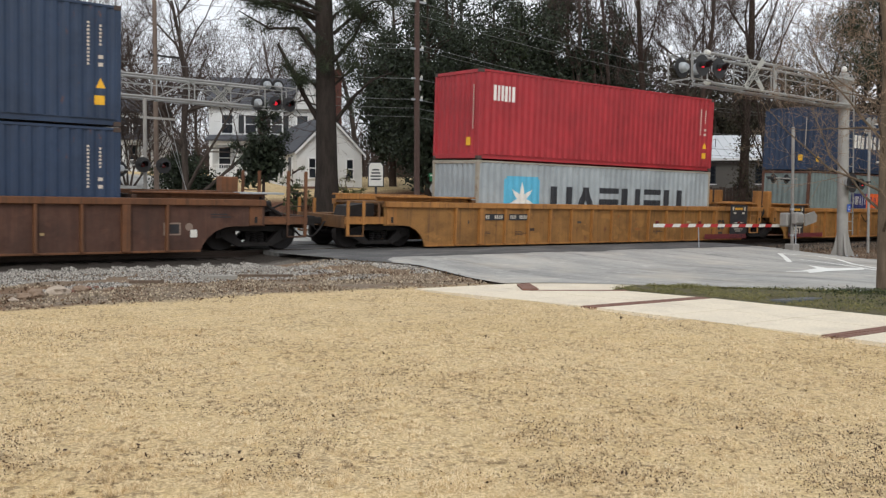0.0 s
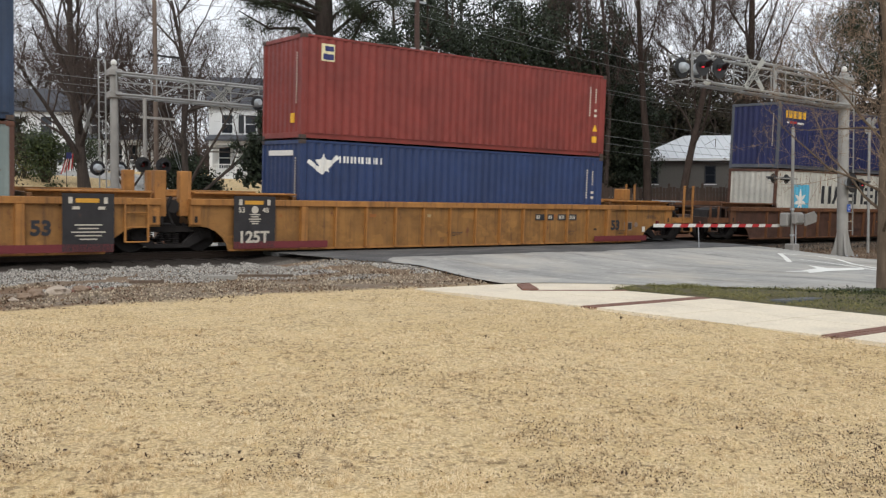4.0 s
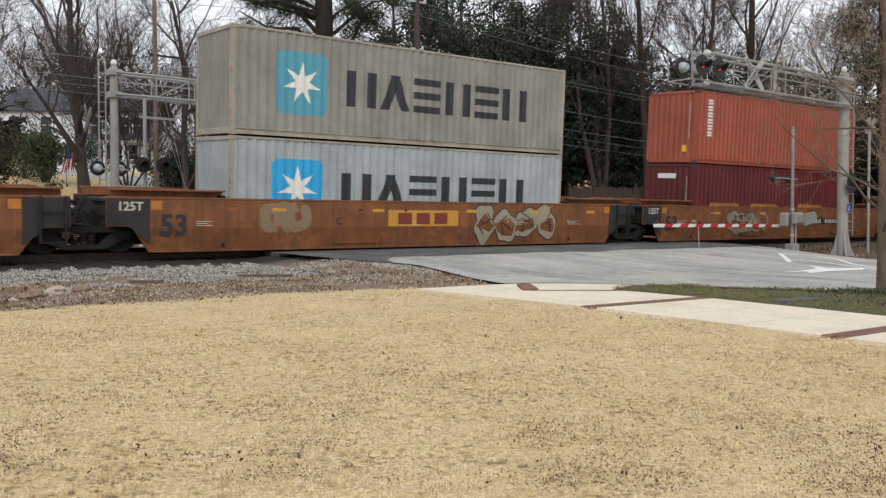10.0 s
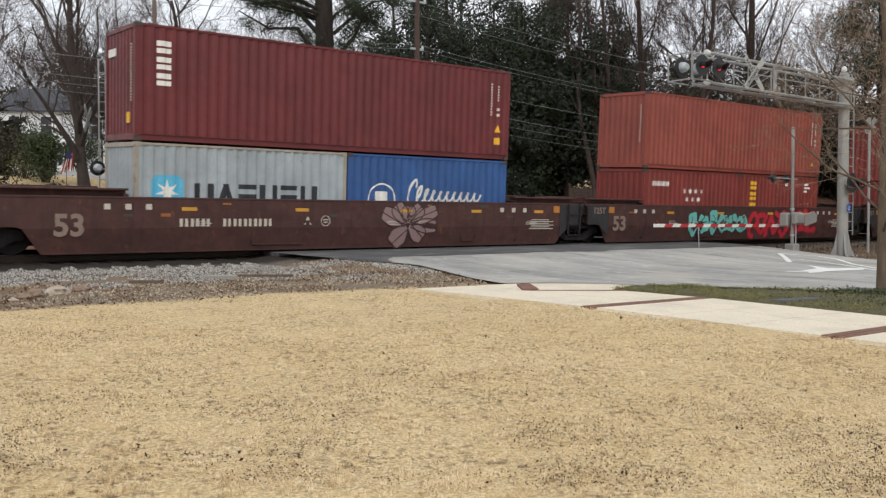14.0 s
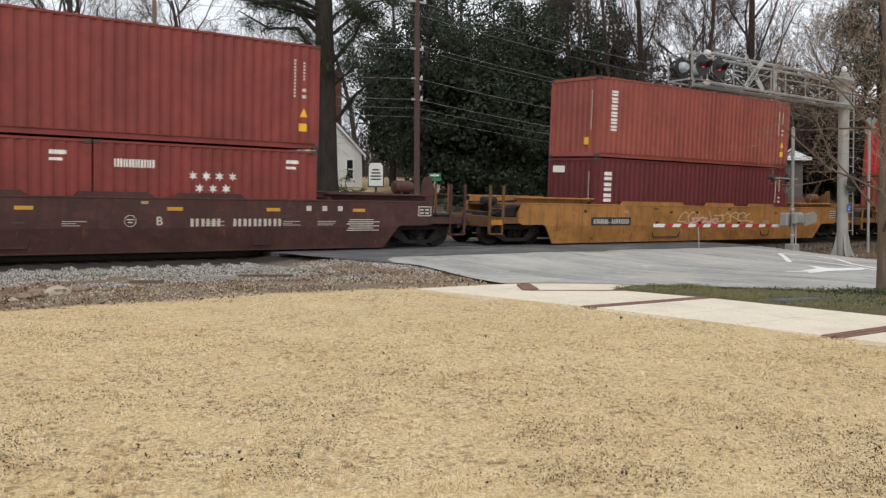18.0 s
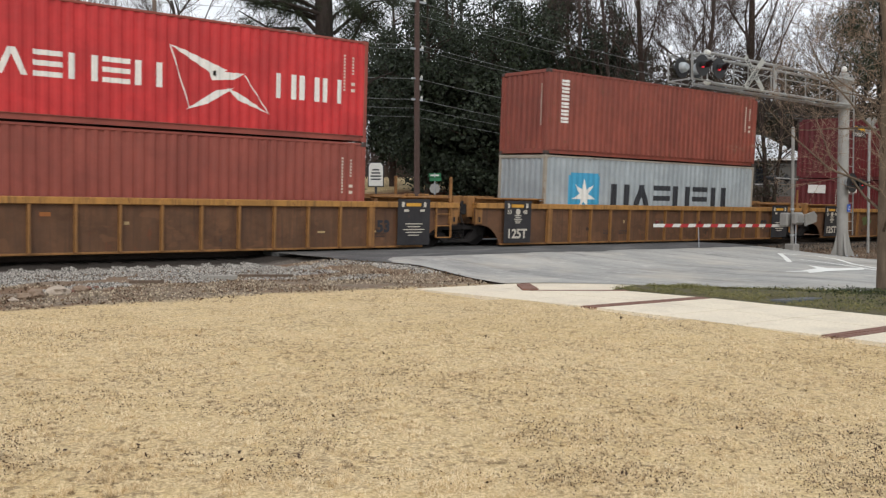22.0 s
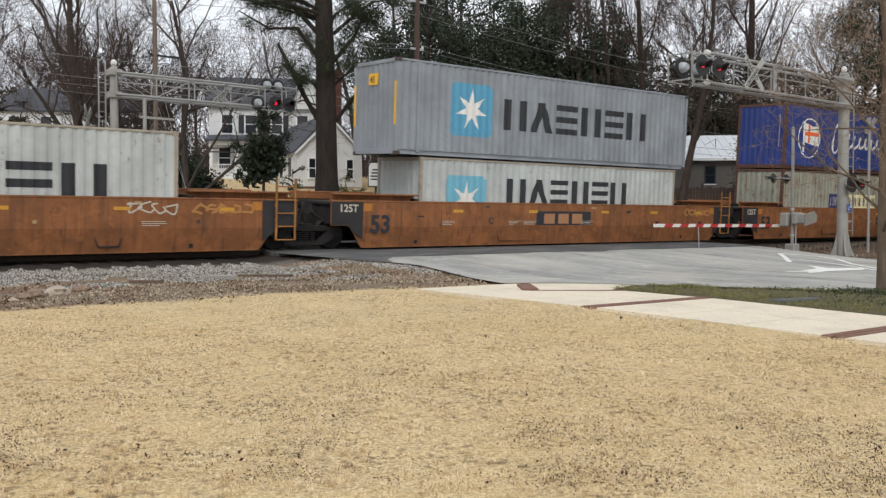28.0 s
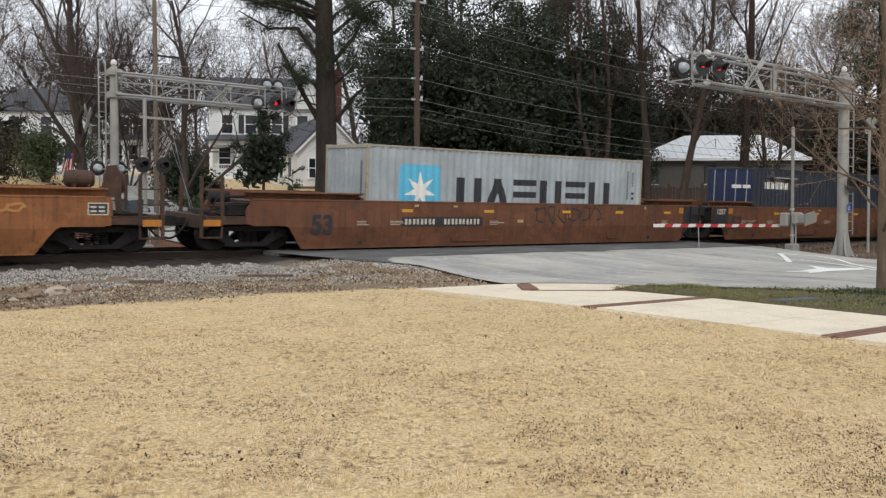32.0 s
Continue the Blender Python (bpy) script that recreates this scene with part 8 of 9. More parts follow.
def grow(seed, H, r0, first=0.28, spread=0.75, levels=4, kids=(10, 8, 6, 5), lean=(0, 0), up=0.25, wig=0.12, shrink=0.5, trunk_end=0.85, ratio=(0.24, 0.46), sway=0.5, rmin=0.007, fan=None):
    """Bare tree: returns the thick limbs, the twigs, and the ends of the twigs."""
    rg = np.random.default_rng(seed)
    thick, thin, tips = Wood(), Wood(), []

    def branch(p, d, L, r, lev):
        n = 7 if lev == 0 else 5 if lev < 3 else (1 if rmin > 0.01 else 2) if lev == levels else 4
        pts, q, dd = [p], np.array(p, float), np.array(d, float)
        for i in range(n):
            dd = dd + rg.normal(0, wig, 3) * (sway if lev == 0 else 1.0) + np.array((0, 0, up * (0.15 if lev == 0 else 0.35)))
            dd /= np.linalg.norm(dd)
            q = q + dd * L / n
            pts.append(q)
        end = 0.35 if lev == 0 else 0.25
        rad = [r * (1 - (1 - end) * i / n) for i in range(n + 1)]
        if lev == 0:
            rad[0] *= 1.35
        (thick if lev <= 1 else thin).limb(pts, rad, 9 if lev == 0 else 6 if lev == 1 else 4 if lev == 2 else 3)
        if lev >= levels:
            tips.append(q)
            return
        m = kids[min(lev, len(kids) - 1)]
        for i in range(m):
            t = (first if lev == 0 else 0.25) + (1 - (first if lev == 0 else 0.25)) * (i + rg.uniform(0.1, 0.9)) / m
            t = min(t, 0.99)
            k = min(int(t * n), n - 1)
            base = pts[k] + (pts[k + 1] - pts[k]) * (t * n - k)
            ax = pts[k + 1] - pts[k]
            ax = ax / np.linalg.norm(ax)
            side = np.cross(ax, rg.normal(0, 1, 3))
            side /= np.linalg.norm(side) + 1e-9
            sp = spread * rg.uniform(0.7, 1.25)
            nd = ax * math.cos(sp) + side * math.sin(sp) + np.array((0, 0, up * 0.6))
            nd /= np.linalg.norm(nd)
            rr = rad[k] * rg.uniform(*ratio)
            branch(base, nd, L * shrink * rg.uniform(0.75, 1.2) * (1.15 - 0.45 * t if lev == 0 else 1), max(rr, rmin), lev + 1)
        tips.append(q)

    for a, b in fan or (lean,):
        branch((a * 0.4, b * 0.4, -0.3), (a, b, 1), H * trunk_end * (1 if fan is None else rg.uniform(0.8, 1.05)), r0, 0)
    return thick, thin, tips


def leaves(centers, n, size, spread, seed, aspect=0.5, droop=0.0):
    """Many small leaves round the given centres."""
    rg = np.random.default_rng(seed)
    c = np.array(centers)
    p = c[rg.integers(0, len(c), n)] + rg.normal(0, 1, (n, 3)) * np.array(spread)
    a = rg.normal(0, 1, (n, 3)) - np.array((0, 0, droop))
    a /= np.linalg.norm(a, axis=1, keepdims=True)
    b = np.cross(a, rg.normal(0, 1, (n, 3)))
    b /= np.linalg.norm(b, axis=1, keepdims=True)
    s = size * rg.uniform(0.6, 1.3, (n, 1))
    v = np.stack([p, p + a * s * 0.5 + b * s * aspect * 0.5, p + a * s, p + a * s * 0.5 - b * s * aspect * 0.5], 1).reshape(-1, 3)
    f = np.arange(4 * n).reshape(-1, 4)
    return quad_mesh("leaves", v, f)


def tree_thing(name, label, category, parts_, m, group=""):
    ob = thing(name, label, category, m, group)
    for pn, me, mat_, lab in parts_:
        part(pn, me, mat_, ob, lab)
    return ob


def bare(name, label, seed, H, r, m, mat_=None, twig=None, group="", **k):
    a, b, tips = grow(seed, H, r, **k)
    return tree_thing(name, label, "tree", [("trunk", a.mesh("trunk"), mat_ or B_GREY, ""), ("branchwork", b.mesh("branchwork"), twig or B_TWIG, "fine bare twigs")], m, group)


def far_spot(px, depth):
    """A place on the ground that lies at this share of the view's width and this depth."""
    k = (px - 0.5) * 1.0139
    x = EYE.x + depth * (0.6022 + 0.7979 * k)
    y = EYE.y + depth * (0.7979 - 0.6022 * k)
    return x, y


# the young bare tree by the road, close to the camera
bare("young_street_tree", "bare young street tree with many fine upright twigs", 21, 7.0, 0.115, pose(16.41, -15.08, -0.58), B_YOUNG, B_SHOOT, first=0.2, spread=1.05, levels=4, kids=(28, 8, 5, 3), up=0.15, wig=0.13, shrink=0.42, sway=0.2, ratio=(0.18, 0.32), rmin=0.004)

# bare trees of the gardens
bare("bare_tree", "bare spreading tree with low rising limbs in the garden", 5, 14, 0.21, pose(16.7, 21.0, 0.6), B_GREY, None, "garden trees", first=0.1, spread=0.85, kids=(15, 8, 6, 4), up=0.22, wig=0.16, shrink=0.5, ratio=(0.34, 0.6), rmin=0.009)
bare("bare_tree", "stout bare grey tree with a low fan of limbs", 8, 15, 0.29, pose(13.2, 26.85, 2.6), B_GREY, None, "garden trees", first=0.12, spread=0.7, kids=(14, 8, 6, 5), up=0.2, wig=0.15, shrink=0.5, ratio=(0.36, 0.6), rmin=0.01, sway=0.4)
bare("bare_tree", "tall bare tree at the garden edge", 11, 18, 0.3, pose(7.2, 30.0, 3.1), B_GREY, None, "garden trees", first=0.2, spread=0.8, kids=(12, 8, 7, 5), up=0.2, wig=0.16, shrink=0.5, rmin=0.01)
bare("bare_tree", "small bare tree with many stems before the house", 12, 9.0, 0.06, pose(*far_spot(0.145, 53), 3.2), B_GREY, None, "garden trees", first=0.1, spread=0.7, kids=(9, 8, 6, 5), up=0.15, wig=0.17, shrink=0.48, ratio=(0.34, 0.6), rmin=0.012, fan=((-0.5, 0.3), (-0.25, -0.2), (0.0, 0.1), (0.25, -0.1), (0.5, -0.3)))
vine_tree = bare("bare_tree", "vine-clad brown tree with forked rising stems", 14, 17, 0.2, pose(40.3, 14.2, 1.5), B_TWIG, None, "trees by the fence", first=0.4, spread=0.5, kids=(8, 6, 6, 4), up=0.4, fan=((-0.12, 0.1), (0.03, 0.0), (0.14, -0.12)))
bare("bare_tree", "tall dark bare tree with rising limbs", 15, 19, 0.26, pose(41.2, 11.2, 1.3), B_BROWN, None, "trees by the fence", sway=0.2, first=0.42, spread=0.6, kids=(9, 8, 7, 5), up=0.3, wig=0.17, rmin=0.012)
bare("bare_tree", "leaning bare tree before the low house", 16, 16, 0.24, pose(39.3, 7.8, 0.9), B_BROWN, None, "trees by the fence", first=0.3, spread=0.7, lean=(0.23, -0.17), kids=(11, 8, 7, 5), up=0.2, wig=0.2, sway=0.25, rmin=0.012)
trunk_tree = bare("bare_tree", "thick dark bare tree hung with vines behind the cantilever", 17, 20, 0.3, pose(43.9, 6.5, 1.2), B_BROWN, None, "trees by the fence", first=0.34, spread=0.6, kids=(9, 6, 6, 4), wig=0.18, rmin=0.012, sway=0.14)
slim_tree = bare("bare_tree", "slim dark bare tree of three stems before the low house", 19, 11, 0.13, pose(44.6, 5.4, 1.2), B_BROWN, None, "trees by the fence", first=0.2, spread=0.75, kids=(7, 6, 5, 4), wig=0.17, rmin=0.011, sway=0.3, fan=((-0.08, 0.06), (0.05, -0.03), (0.15, -0.12)))

# vines that climb the trunks by the fence
for i, (ob, n, top, wide) in enumerate(((trunk_tree, 3200, 9.0, 0.3), (slim_tree, 1500, 5.0, 0.45), (vine_tree, 2600, 8.0, 0.4))):
    rv = np.random.default_rng(140 + i)
    cs = [(rv.normal(0, 0.15), rv.normal(0, 0.15), top * rv.uniform(0, 1) ** 1.4) for _ in range(60)]
    part("vines", leaves(cs, n, 0.15, (wide, wide, 0.4), 150 + i, 0.5, 0.4), F_DULL, ob, "dull vines round the trunk")

# far woods: a few grown once, then copied
woods = []
for i, (seed, H, r, sp) in enumerate(((31, 17, 0.26, 0.85), (32, 23, 0.3, 0.65), (33, 15, 0.24, 0.9), (34, 24, 0.34, 0.7))):
    woods.append(bare("woodland_tree", "tall bare winter tree in the woods", seed, H, r, pose(0, 0, 0), B_GREY, None, "far woods", first=0.24, spread=sp, kids=(11, 8, 6, 4) if H < 20 else (10, 7, 5, 4), up=0.2, wig=0.19, sway=0.5, rmin=0.018 if H < 20 else 0.0115))
rw = random.Random(7)


first_of = [True] * 4
for i in range(32):
    px = -0.12 + 1.26 * ((i * 0.618) % 1.0)
    depth = rw.uniform(84, 150) if i % 3 else rw.uniform(70, 95)
    if 0.02 < px < 0.36 and depth < 92:
        depth += 22
    x, y = far_spot(px, depth)
    k = (0, 2, 1, 0, 2, 3)[i % 6]
    m = pose(x, y, height(x, y) - 0.2, 0, 0, rw.uniform(0, 360))
    if first_of[k]:
        woods[k].matrix_basis = m
        first_of[k] = False
    else:
        copy_thing(woods[k], m @ Matrix.Scale(1.0, 4))


for i, (px, dep) in enumerate(((-0.01, 84), (0.035, 92), (0.075, 100), (0.11, 96), (0.15, 104))):
    x, y = far_spot(px, dep)
    copy_thing(woods[(0, 2)[i % 2]], pose(x, y, height(x, y) - 0.2, 0, 0, 97 * i))


# evergreens: broad-leaved crowns in the middle, pines
def evergreen(name, label, seed, H, R, n, size, mat_, m, low=0.06, group="", clumps=150, trunk=0.28):
    rg = np.random.default_rng(seed)
    w = Wood()
    w.limb([(0, 0, -0.4), (0.1, 0, H * 0.4), (0.0, 0.1, H * 0.8), (0, 0, H * 0.97)], [trunk, trunk * 0.75, trunk * 0.4, 0.04], 9)
    cs = []
    for i in range(clumps):
        t = low + (1 - low) * (i + rg.uniform(0, 1)) / clumps
        rad = R * (0.35 + 0.75 * math.sin(math.pi * min(1, (1 - t) * 0.95 + 0.12)) ** 0.7) * rg.uniform(0.35, 1.05)
        if t > 0.85:
            rad *= max(0.15, (1 - t) / 0.15)
        if t > 0.62 and rg.uniform(0, 1) < 1.5 * (t - 0.62) + 0.15:
            continue
        a = rg.uniform(0, 6.283)
        c = np.array((rad * math.cos(a), rad * math.sin(a), t * H + rg.normal(0, 0.3)))
        cs.append(c)
        if i % 3 == 0:
            w.limb([(0, 0, max(0.4, c[2] - rad * 0.4)), c * (0.5, 0.5, 1) - (0, 0, rad * 0.12), c], [0.07, 0.045, 0.02], 4)
    inner = [c * (0.5, 0.5, 0.9) for c in cs if c[2] < H * 0.72]
    return tree_thing(name, label, "tree", [("trunk", w.mesh("trunk"), B_BROWN, ""), ("inner_crown", leaves(inner, n // 3, size * 1.7, (R * 0.14, R * 0.14, H * 0.02), seed + 2, 0.7, 0.2), mat_, ""), ("crown", leaves(cs, n, size, (R * 0.11, R * 0.11, H * 0.022), seed + 1, 0.5, 0.2), mat_, "")], m, group)


ev = [evergreen("magnolia_tree", "tall dark evergreen tree with glossy leaves", 41, 14.5, 3.1, 15000, 0.21, F_MAG, pose(31.3, 19.8, 1.0), 0.2, group="evergreens"),
      evergreen("magnolia_tree", "broad dark evergreen tree with dense leaves", 42, 13.6, 4.8, 24000, 0.21, F_MAG, pose(34.8, 17.8, 1.0), 0.1, group="evergreens"),
      evergreen("magnolia_tree", "dark evergreen tree with paler leaf tips", 43, 13.8, 4.4, 22000, 0.21, F_HOLLY, pose(38.6, 19.5, 1.3), group="evergreens")]
for k, x, y, rz in ((0, 40.2, 16.8, 70), (1, 36.0, 23.5, 140), (2, 42.5, 21.0, 200), (0, 34.5, 28.5, 250), (1, 44.0, 22.5, 310)):
    copy_thing(ev[k], pose(x, y, height(x, y) - 0.2, 0, 0, rz))
for x, y, rz, k in ((45.0, 17.0, 20, 0.75), (43.6, 15.6, 120, 0.6), (*far_spot(0.69, 62), 210, 0.95), (*far_spot(0.705, 57), 330, 0.75)):
    copy_thing(ev[0], pose(x, y, height(x, y) - 0.2, 0, 0, rz) @ Matrix.Scale(k, 4))
# six unseen evergreens right of the view, added to shade the train there
for i, (x, y) in enumerate(((41.5, -13.5), (46.0, -11.0), (50.5, -15.0), (55.0, -11.5), (60.0, -15.5), (65.0, -11.0))):
    copy_thing(ev[i % 3], pose(x, y, height(x, y) - 0.2, 0, 0, 61 * i))
vine = None
for i, (px, dep, k) in enumerate(((0.765, 78, 1.0), (0.81, 80, 1.0), (0.845, 76, 0.9), (0.885, 78, 1.1), (0.92, 72, 1.0), (0.955, 68, 1.05), (0.99, 70, 1.1), (1.03, 64, 1.0), (0.74, 79, 1.0), (0.865, 84, 1.2), (0.735, 72, 1.15), (0.775, 70, 1.05), (0.815, 72, 1.1), (0.85, 70, 1.0), (0.89, 72, 1.05), (0.925, 70, 0.95))):
    x, y = far_spot(px, dep)
    m = pose(x, y, height(x, y) - 0.2, 0, 0, 77 * i % 360)
    if vine is None:
        vine = evergreen("vine_clad_tree", "leafless tree smothered in dull green vines", 58, 9.5, 3.5, 5200, 0.26, F_DULL, m, 0.02, "thicket behind the low house", 100, 0.2)
    else:
        copy_thing(vine, m @ Matrix.Scale(k, 4))
evergreen("garden_holly", "small dark evergreen tree with a clear stem", 51, 6.2, 1.15, 6500, 0.15, F_MAG, pose(18.3, 15.5, 0.35), 0.5, "garden evergreens", 70, 0.09)
evergreen("garden_cedar", "low olive green evergreen at the garden edge", 52, 5.6, 1.9, 5000, 0.2, F_DULL, pose(10.3, 36.0, 3.4), 0.03, "garden evergreens", 110, 0.15)
evergreen("garden_cedar", "dark green conifer at the garden edge", 53, 7.0, 2.2, 6000, 0.2, F_HOLLY, pose(8.2, 41.0, 3.8), 0.03, "garden evergreens", 110, 0.15)
evergreen("flowering_shrub", "thin shrub with sparse leaves before the cottage", 54, 2.9, 1.2, 700, 0.14, F_SHRUB, pose(23.4, 22.2, 1.1), 0.2, "shrubs", 26, 0.04)
evergreen("flowering_shrub", "thin shrub with sparse leaves before the cottage", 55, 2.7, 1.1, 600, 0.14, F_GOLD, pose(25.9, 20.4, 1.0), 0.2, "shrubs", 26, 0.04)


def shrub(seed, x, y, R, H, n, mat_, label):
    rg = np.random.default_rng(seed)
    cs = [np.array((R * rg.normal(0, 0.45), R * rg.normal(0, 0.45), H * (0.15 + 0.75 * rg.uniform(0, 1) ** 0.8))) for _ in range(40)]
    w = Wood()
    for c in cs[:14]:
        w.limb([(c[0] * 0.15, c[1] * 0.15, -0.2), c * (0.6, 0.6, 0.6), c], [0.03, 0.02, 0.008], 4)
    tree_thing("garden_shrub", label, "shrub", [("stem", w.mesh("stem"), B_BROWN, ""), ("foliage", leaves(cs, n, 0.16, (R * 0.25, R * 0.25, H * 0.12), seed, 0.6), mat_, "")], pose(x, y, height(x, y)), "garden shrubs")


for i, (x, y, R, H, m_) in enumerate(((16.3, 20.8, 1.1, 1.6, F_HOLLY), (14.4, 45.0, 2.0, 3.4, F_HOLLY), (12.4, 49.0, 1.9, 3.6, F_SHRUB), (11.4, 33.0, 1.2, 1.6, F_GOLD), (18.0, 46.0, 1.6, 3.0, F_HOLLY), (20.8, 25.2, 0.6, 0.7, F_SHRUB), (22.2, 24.4, 0.6, 0.7, F_SHRUB), (24.6, 22.9, 0.6, 0.7, F_GOLD), (13.6, 25.5, 0.5, 0.6, F_GOLD), (11.6, 27.0, 0.5, 0.6, F_SHRUB), (17.9, 23.6, 0.5, 0.6, F_SHRUB))):
    shrub(60 + i, x, y, R, H, int(900 * R * H / 2), m_, "rounded green garden shrub on the bank")


# the great pine before the cottage
def great_pine():
    a, b, tips = grow(77, 24, 0.47, first=0.5, spread=1.0, levels=3, kids=(14, 8, 6), up=0.1, wig=0.16, shrink=0.3, trunk_end=0.95, sway=0.06, ratio=(0.12, 0.24))
    c = [t for t in tips if t[2] > 8.5]
    ob = tree_thing("great_pine", "massive dark pine trunk with needled high limbs", "tree", [("trunk", a.mesh("trunk"), B_PINE, ""), ("branchwork", b.mesh("branchwork"), B_PINE, ""), ("needles", leaves(c, 24000, 0.3, (0.3, 0.3, 0.16), 78, 0.08), F_PINE, "")], pose(16.95, 6.9, -0.15))
    rg = np.random.default_rng(79)

    def bent(*pts):
        """Points given as sideways reach and height; some depth is added."""
        return [np.array((0.798 * u + 0.6 * v, -0.602 * u + 0.8 * v, z)) for (u, z), v in zip(pts, np.cumsum(rg.normal(0, 0.12, len(pts))))]

    snag = Wood()
    snag.limb(bent((-0.35, 5.0), (-0.9, 6.0), (-1.5, 7.2), (-1.85, 7.9)), [0.1, 0.09, 0.075, 0.065], 7)
    part("broken_limb", snag.mesh("broken_limb"), B_PINE, ob)
    cl = []
    for pts, r, tufts in ((((0.35, 4.9), (1.0, 5.8), (1.8, 6.5), (2.6, 6.8)), 0.09, 1), (((-0.3, 7.4), (-1.1, 8.5), (-2.2, 8.5), (-3.4, 9.2)), 0.1, 5), (((-0.2, 8.2), (-1.4, 9.5), (-2.6, 9.5), (-3.9, 9.9)), 0.1, 8), (((0.3, 7.2), (1.1, 8.1), (1.5, 8.9), (2.2, 9.4)), 0.09, 10),
                          (((0.3, 8.3), (1.2, 9.2), (1.9, 9.6), (2.6, 9.7)), 0.08, 11), (((-0.3, 6.2), (-0.8, 6.6), (-1.3, 6.7), (-1.7, 7.1)), 0.05, 6), (((0.3, 6.3), (0.9, 6.8), (1.3, 7.3), (1.6, 7.4)), 0.05, 5), (((-0.3, 5.5), (-0.9, 5.7), (-1.4, 5.6), (-1.8, 5.9)), 0.04, 3)):
        p = bent(*pts)
        bough = Wood()
        bough.limb(p, [r, r * 0.75, r * 0.5, r * 0.2], 6)
        for k in range(12):
            i = 1 + k % 3
            u = rg.uniform(0, 1)
            s0 = p[i - 1] * (1 - u) + p[i] * u
            s1 = s0 + rg.normal(0, 0.3, 3) + (0, 0, 0.12)
            s2 = s1 + rg.normal(0, 0.25, 3) + (0, 0, 0.1)
            bough.limb([s0, s1, s2], [0.02, 0.013, 0.005], 3)
            if k < tufts:
                cl += [s2, s1]
        part("bough", bough.mesh("bough"), B_PINE, ob)
    for k in range(15):
        # high boughs whose needles close over the trunk
        u, z = rg.uniform(-3.4, 2.8), rg.uniform(9.3, 11.8)
        p = bent((0.0, z - 0.8), (u * 0.5, z - 0.3), (u, z))
        high = Wood()
        high.limb(p, [0.09, 0.06, 0.02], 5)
        part("bough", high.mesh("bough"), B_PINE, ob)
        cl += [p[2], p[2] * 0.8 + p[1] * 0.2 + rg.normal(0, 0.25, 3), p[2] * 0.55 + p[1] * 0.45 + rg.normal(0, 0.2, 3), p[2] + rg.normal(0, 0.3, 3)]
    part("bough_needles", leaves(cl, 26000, 0.22, (0.17, 0.17, 0.12), 80, 0.09), F_PINE, ob)


great_pine()


def pine(seed, x, y, H):
    a, b, tips = grow(seed, H, 0.3, first=0.5, spread=1.05, levels=3, kids=(16, 7, 5), up=0.08, wig=0.14, shrink=0.24, trunk_end=0.98, sway=0.12, ratio=(0.2, 0.36))
    return tree_thing("pine_tree", "tall pine with a high needled crown", "tree", [("trunk", a.mesh("trunk"), B_PINE, ""), ("branchwork", b.mesh("branchwork"), B_PINE, ""), ("needles", leaves([t for t in tips if t[2] > H * 0.45], 14000, 0.42, (0.5, 0.5, 0.3), seed, 0.09), F_PINE, "")], pose(x, y, height(x, y)), "pines")


p1 = pine(81, *far_spot(0.995, 60), 18)
for x, y in ((74.0, 2.0), (39.5, 28.5), (75.0, 10.5)):
    copy_thing(p1, pose(x, y, height(x, y) - 0.2, 0, 0, x * 37 % 360))

# leafless undergrowth at the foot of the woods
rb = np.random.default_rng(90)
under = Wood()
for i in range(6500):
    px, depth = rb.uniform(-0.12, 1.12), rb.uniform(74, 150)
    if px > 0.7 and i % 3 == 0:
        depth = rb.uniform(66, 84)
    x, y = far_spot(px, depth)
    h = height(x, y)
    L = rb.uniform(3.0, 9.0) if i % 2 else rb.uniform(1.5, 5.0)
    d = np.array((rb.normal(0, 0.38), rb.normal(0, 0.38), 1.0))
    p = np.array((x, y, h - 0.1))
    under.limb([p, p + d * L * 0.4 + rb.normal(0, 0.2, 3), p + d * L * 0.75 + rb.normal(0, 0.8, 3), p + d * L + rb.normal(0, 1.5, 3)], [0.05, 0.04, 0.03, 0.012], 3)
tagged(part("undergrowth", under.mesh("undergrowth"), B_TWIG), "bare brown saplings at the foot of the woods", "undergrowth", "", "stuff")
hs = []
for i in range(420):
    px = rb.uniform(-0.1, 1.1)
    x, y = far_spot(px, rb.uniform(96, 140) if px < 0.7 else rb.uniform(72, 130))
    hs.append((x, y, height(x, y) + rb.uniform(0.3, 3.5 if px < 0.7 else 8.0)))
tagged(part("woodland_ivy", leaves(hs, 26000, 0.5, (1.8, 1.8, 1.0), 91, 0.4), F_DULL), "dull green ivy and brush in the woods", "undergrowth", "", "stuff")
# dark evergreen thickets at the garden's edge
for i, (x, y, R_, H_) in enumerate(((8.6, 26.0, 1.3, 3.2), (17.2, 20.2, 1.1, 1.5), (18.4, 25.4, 1.2, 2.7), (18.0, 25.8, 1.0, 2.4), (18.9, 25.0, 1.0, 2.0), (12.0, 30.3, 1.0, 2.6))):
    shrub(80 + i, x, y, R_, H_, int((1500 if i < 2 else 4200) * R_), F_DULL if i == 0 else F_SHRUB if i == 5 else F_MAG if i > 1 else F_HOLLY, "dense dark green bush on the bank")


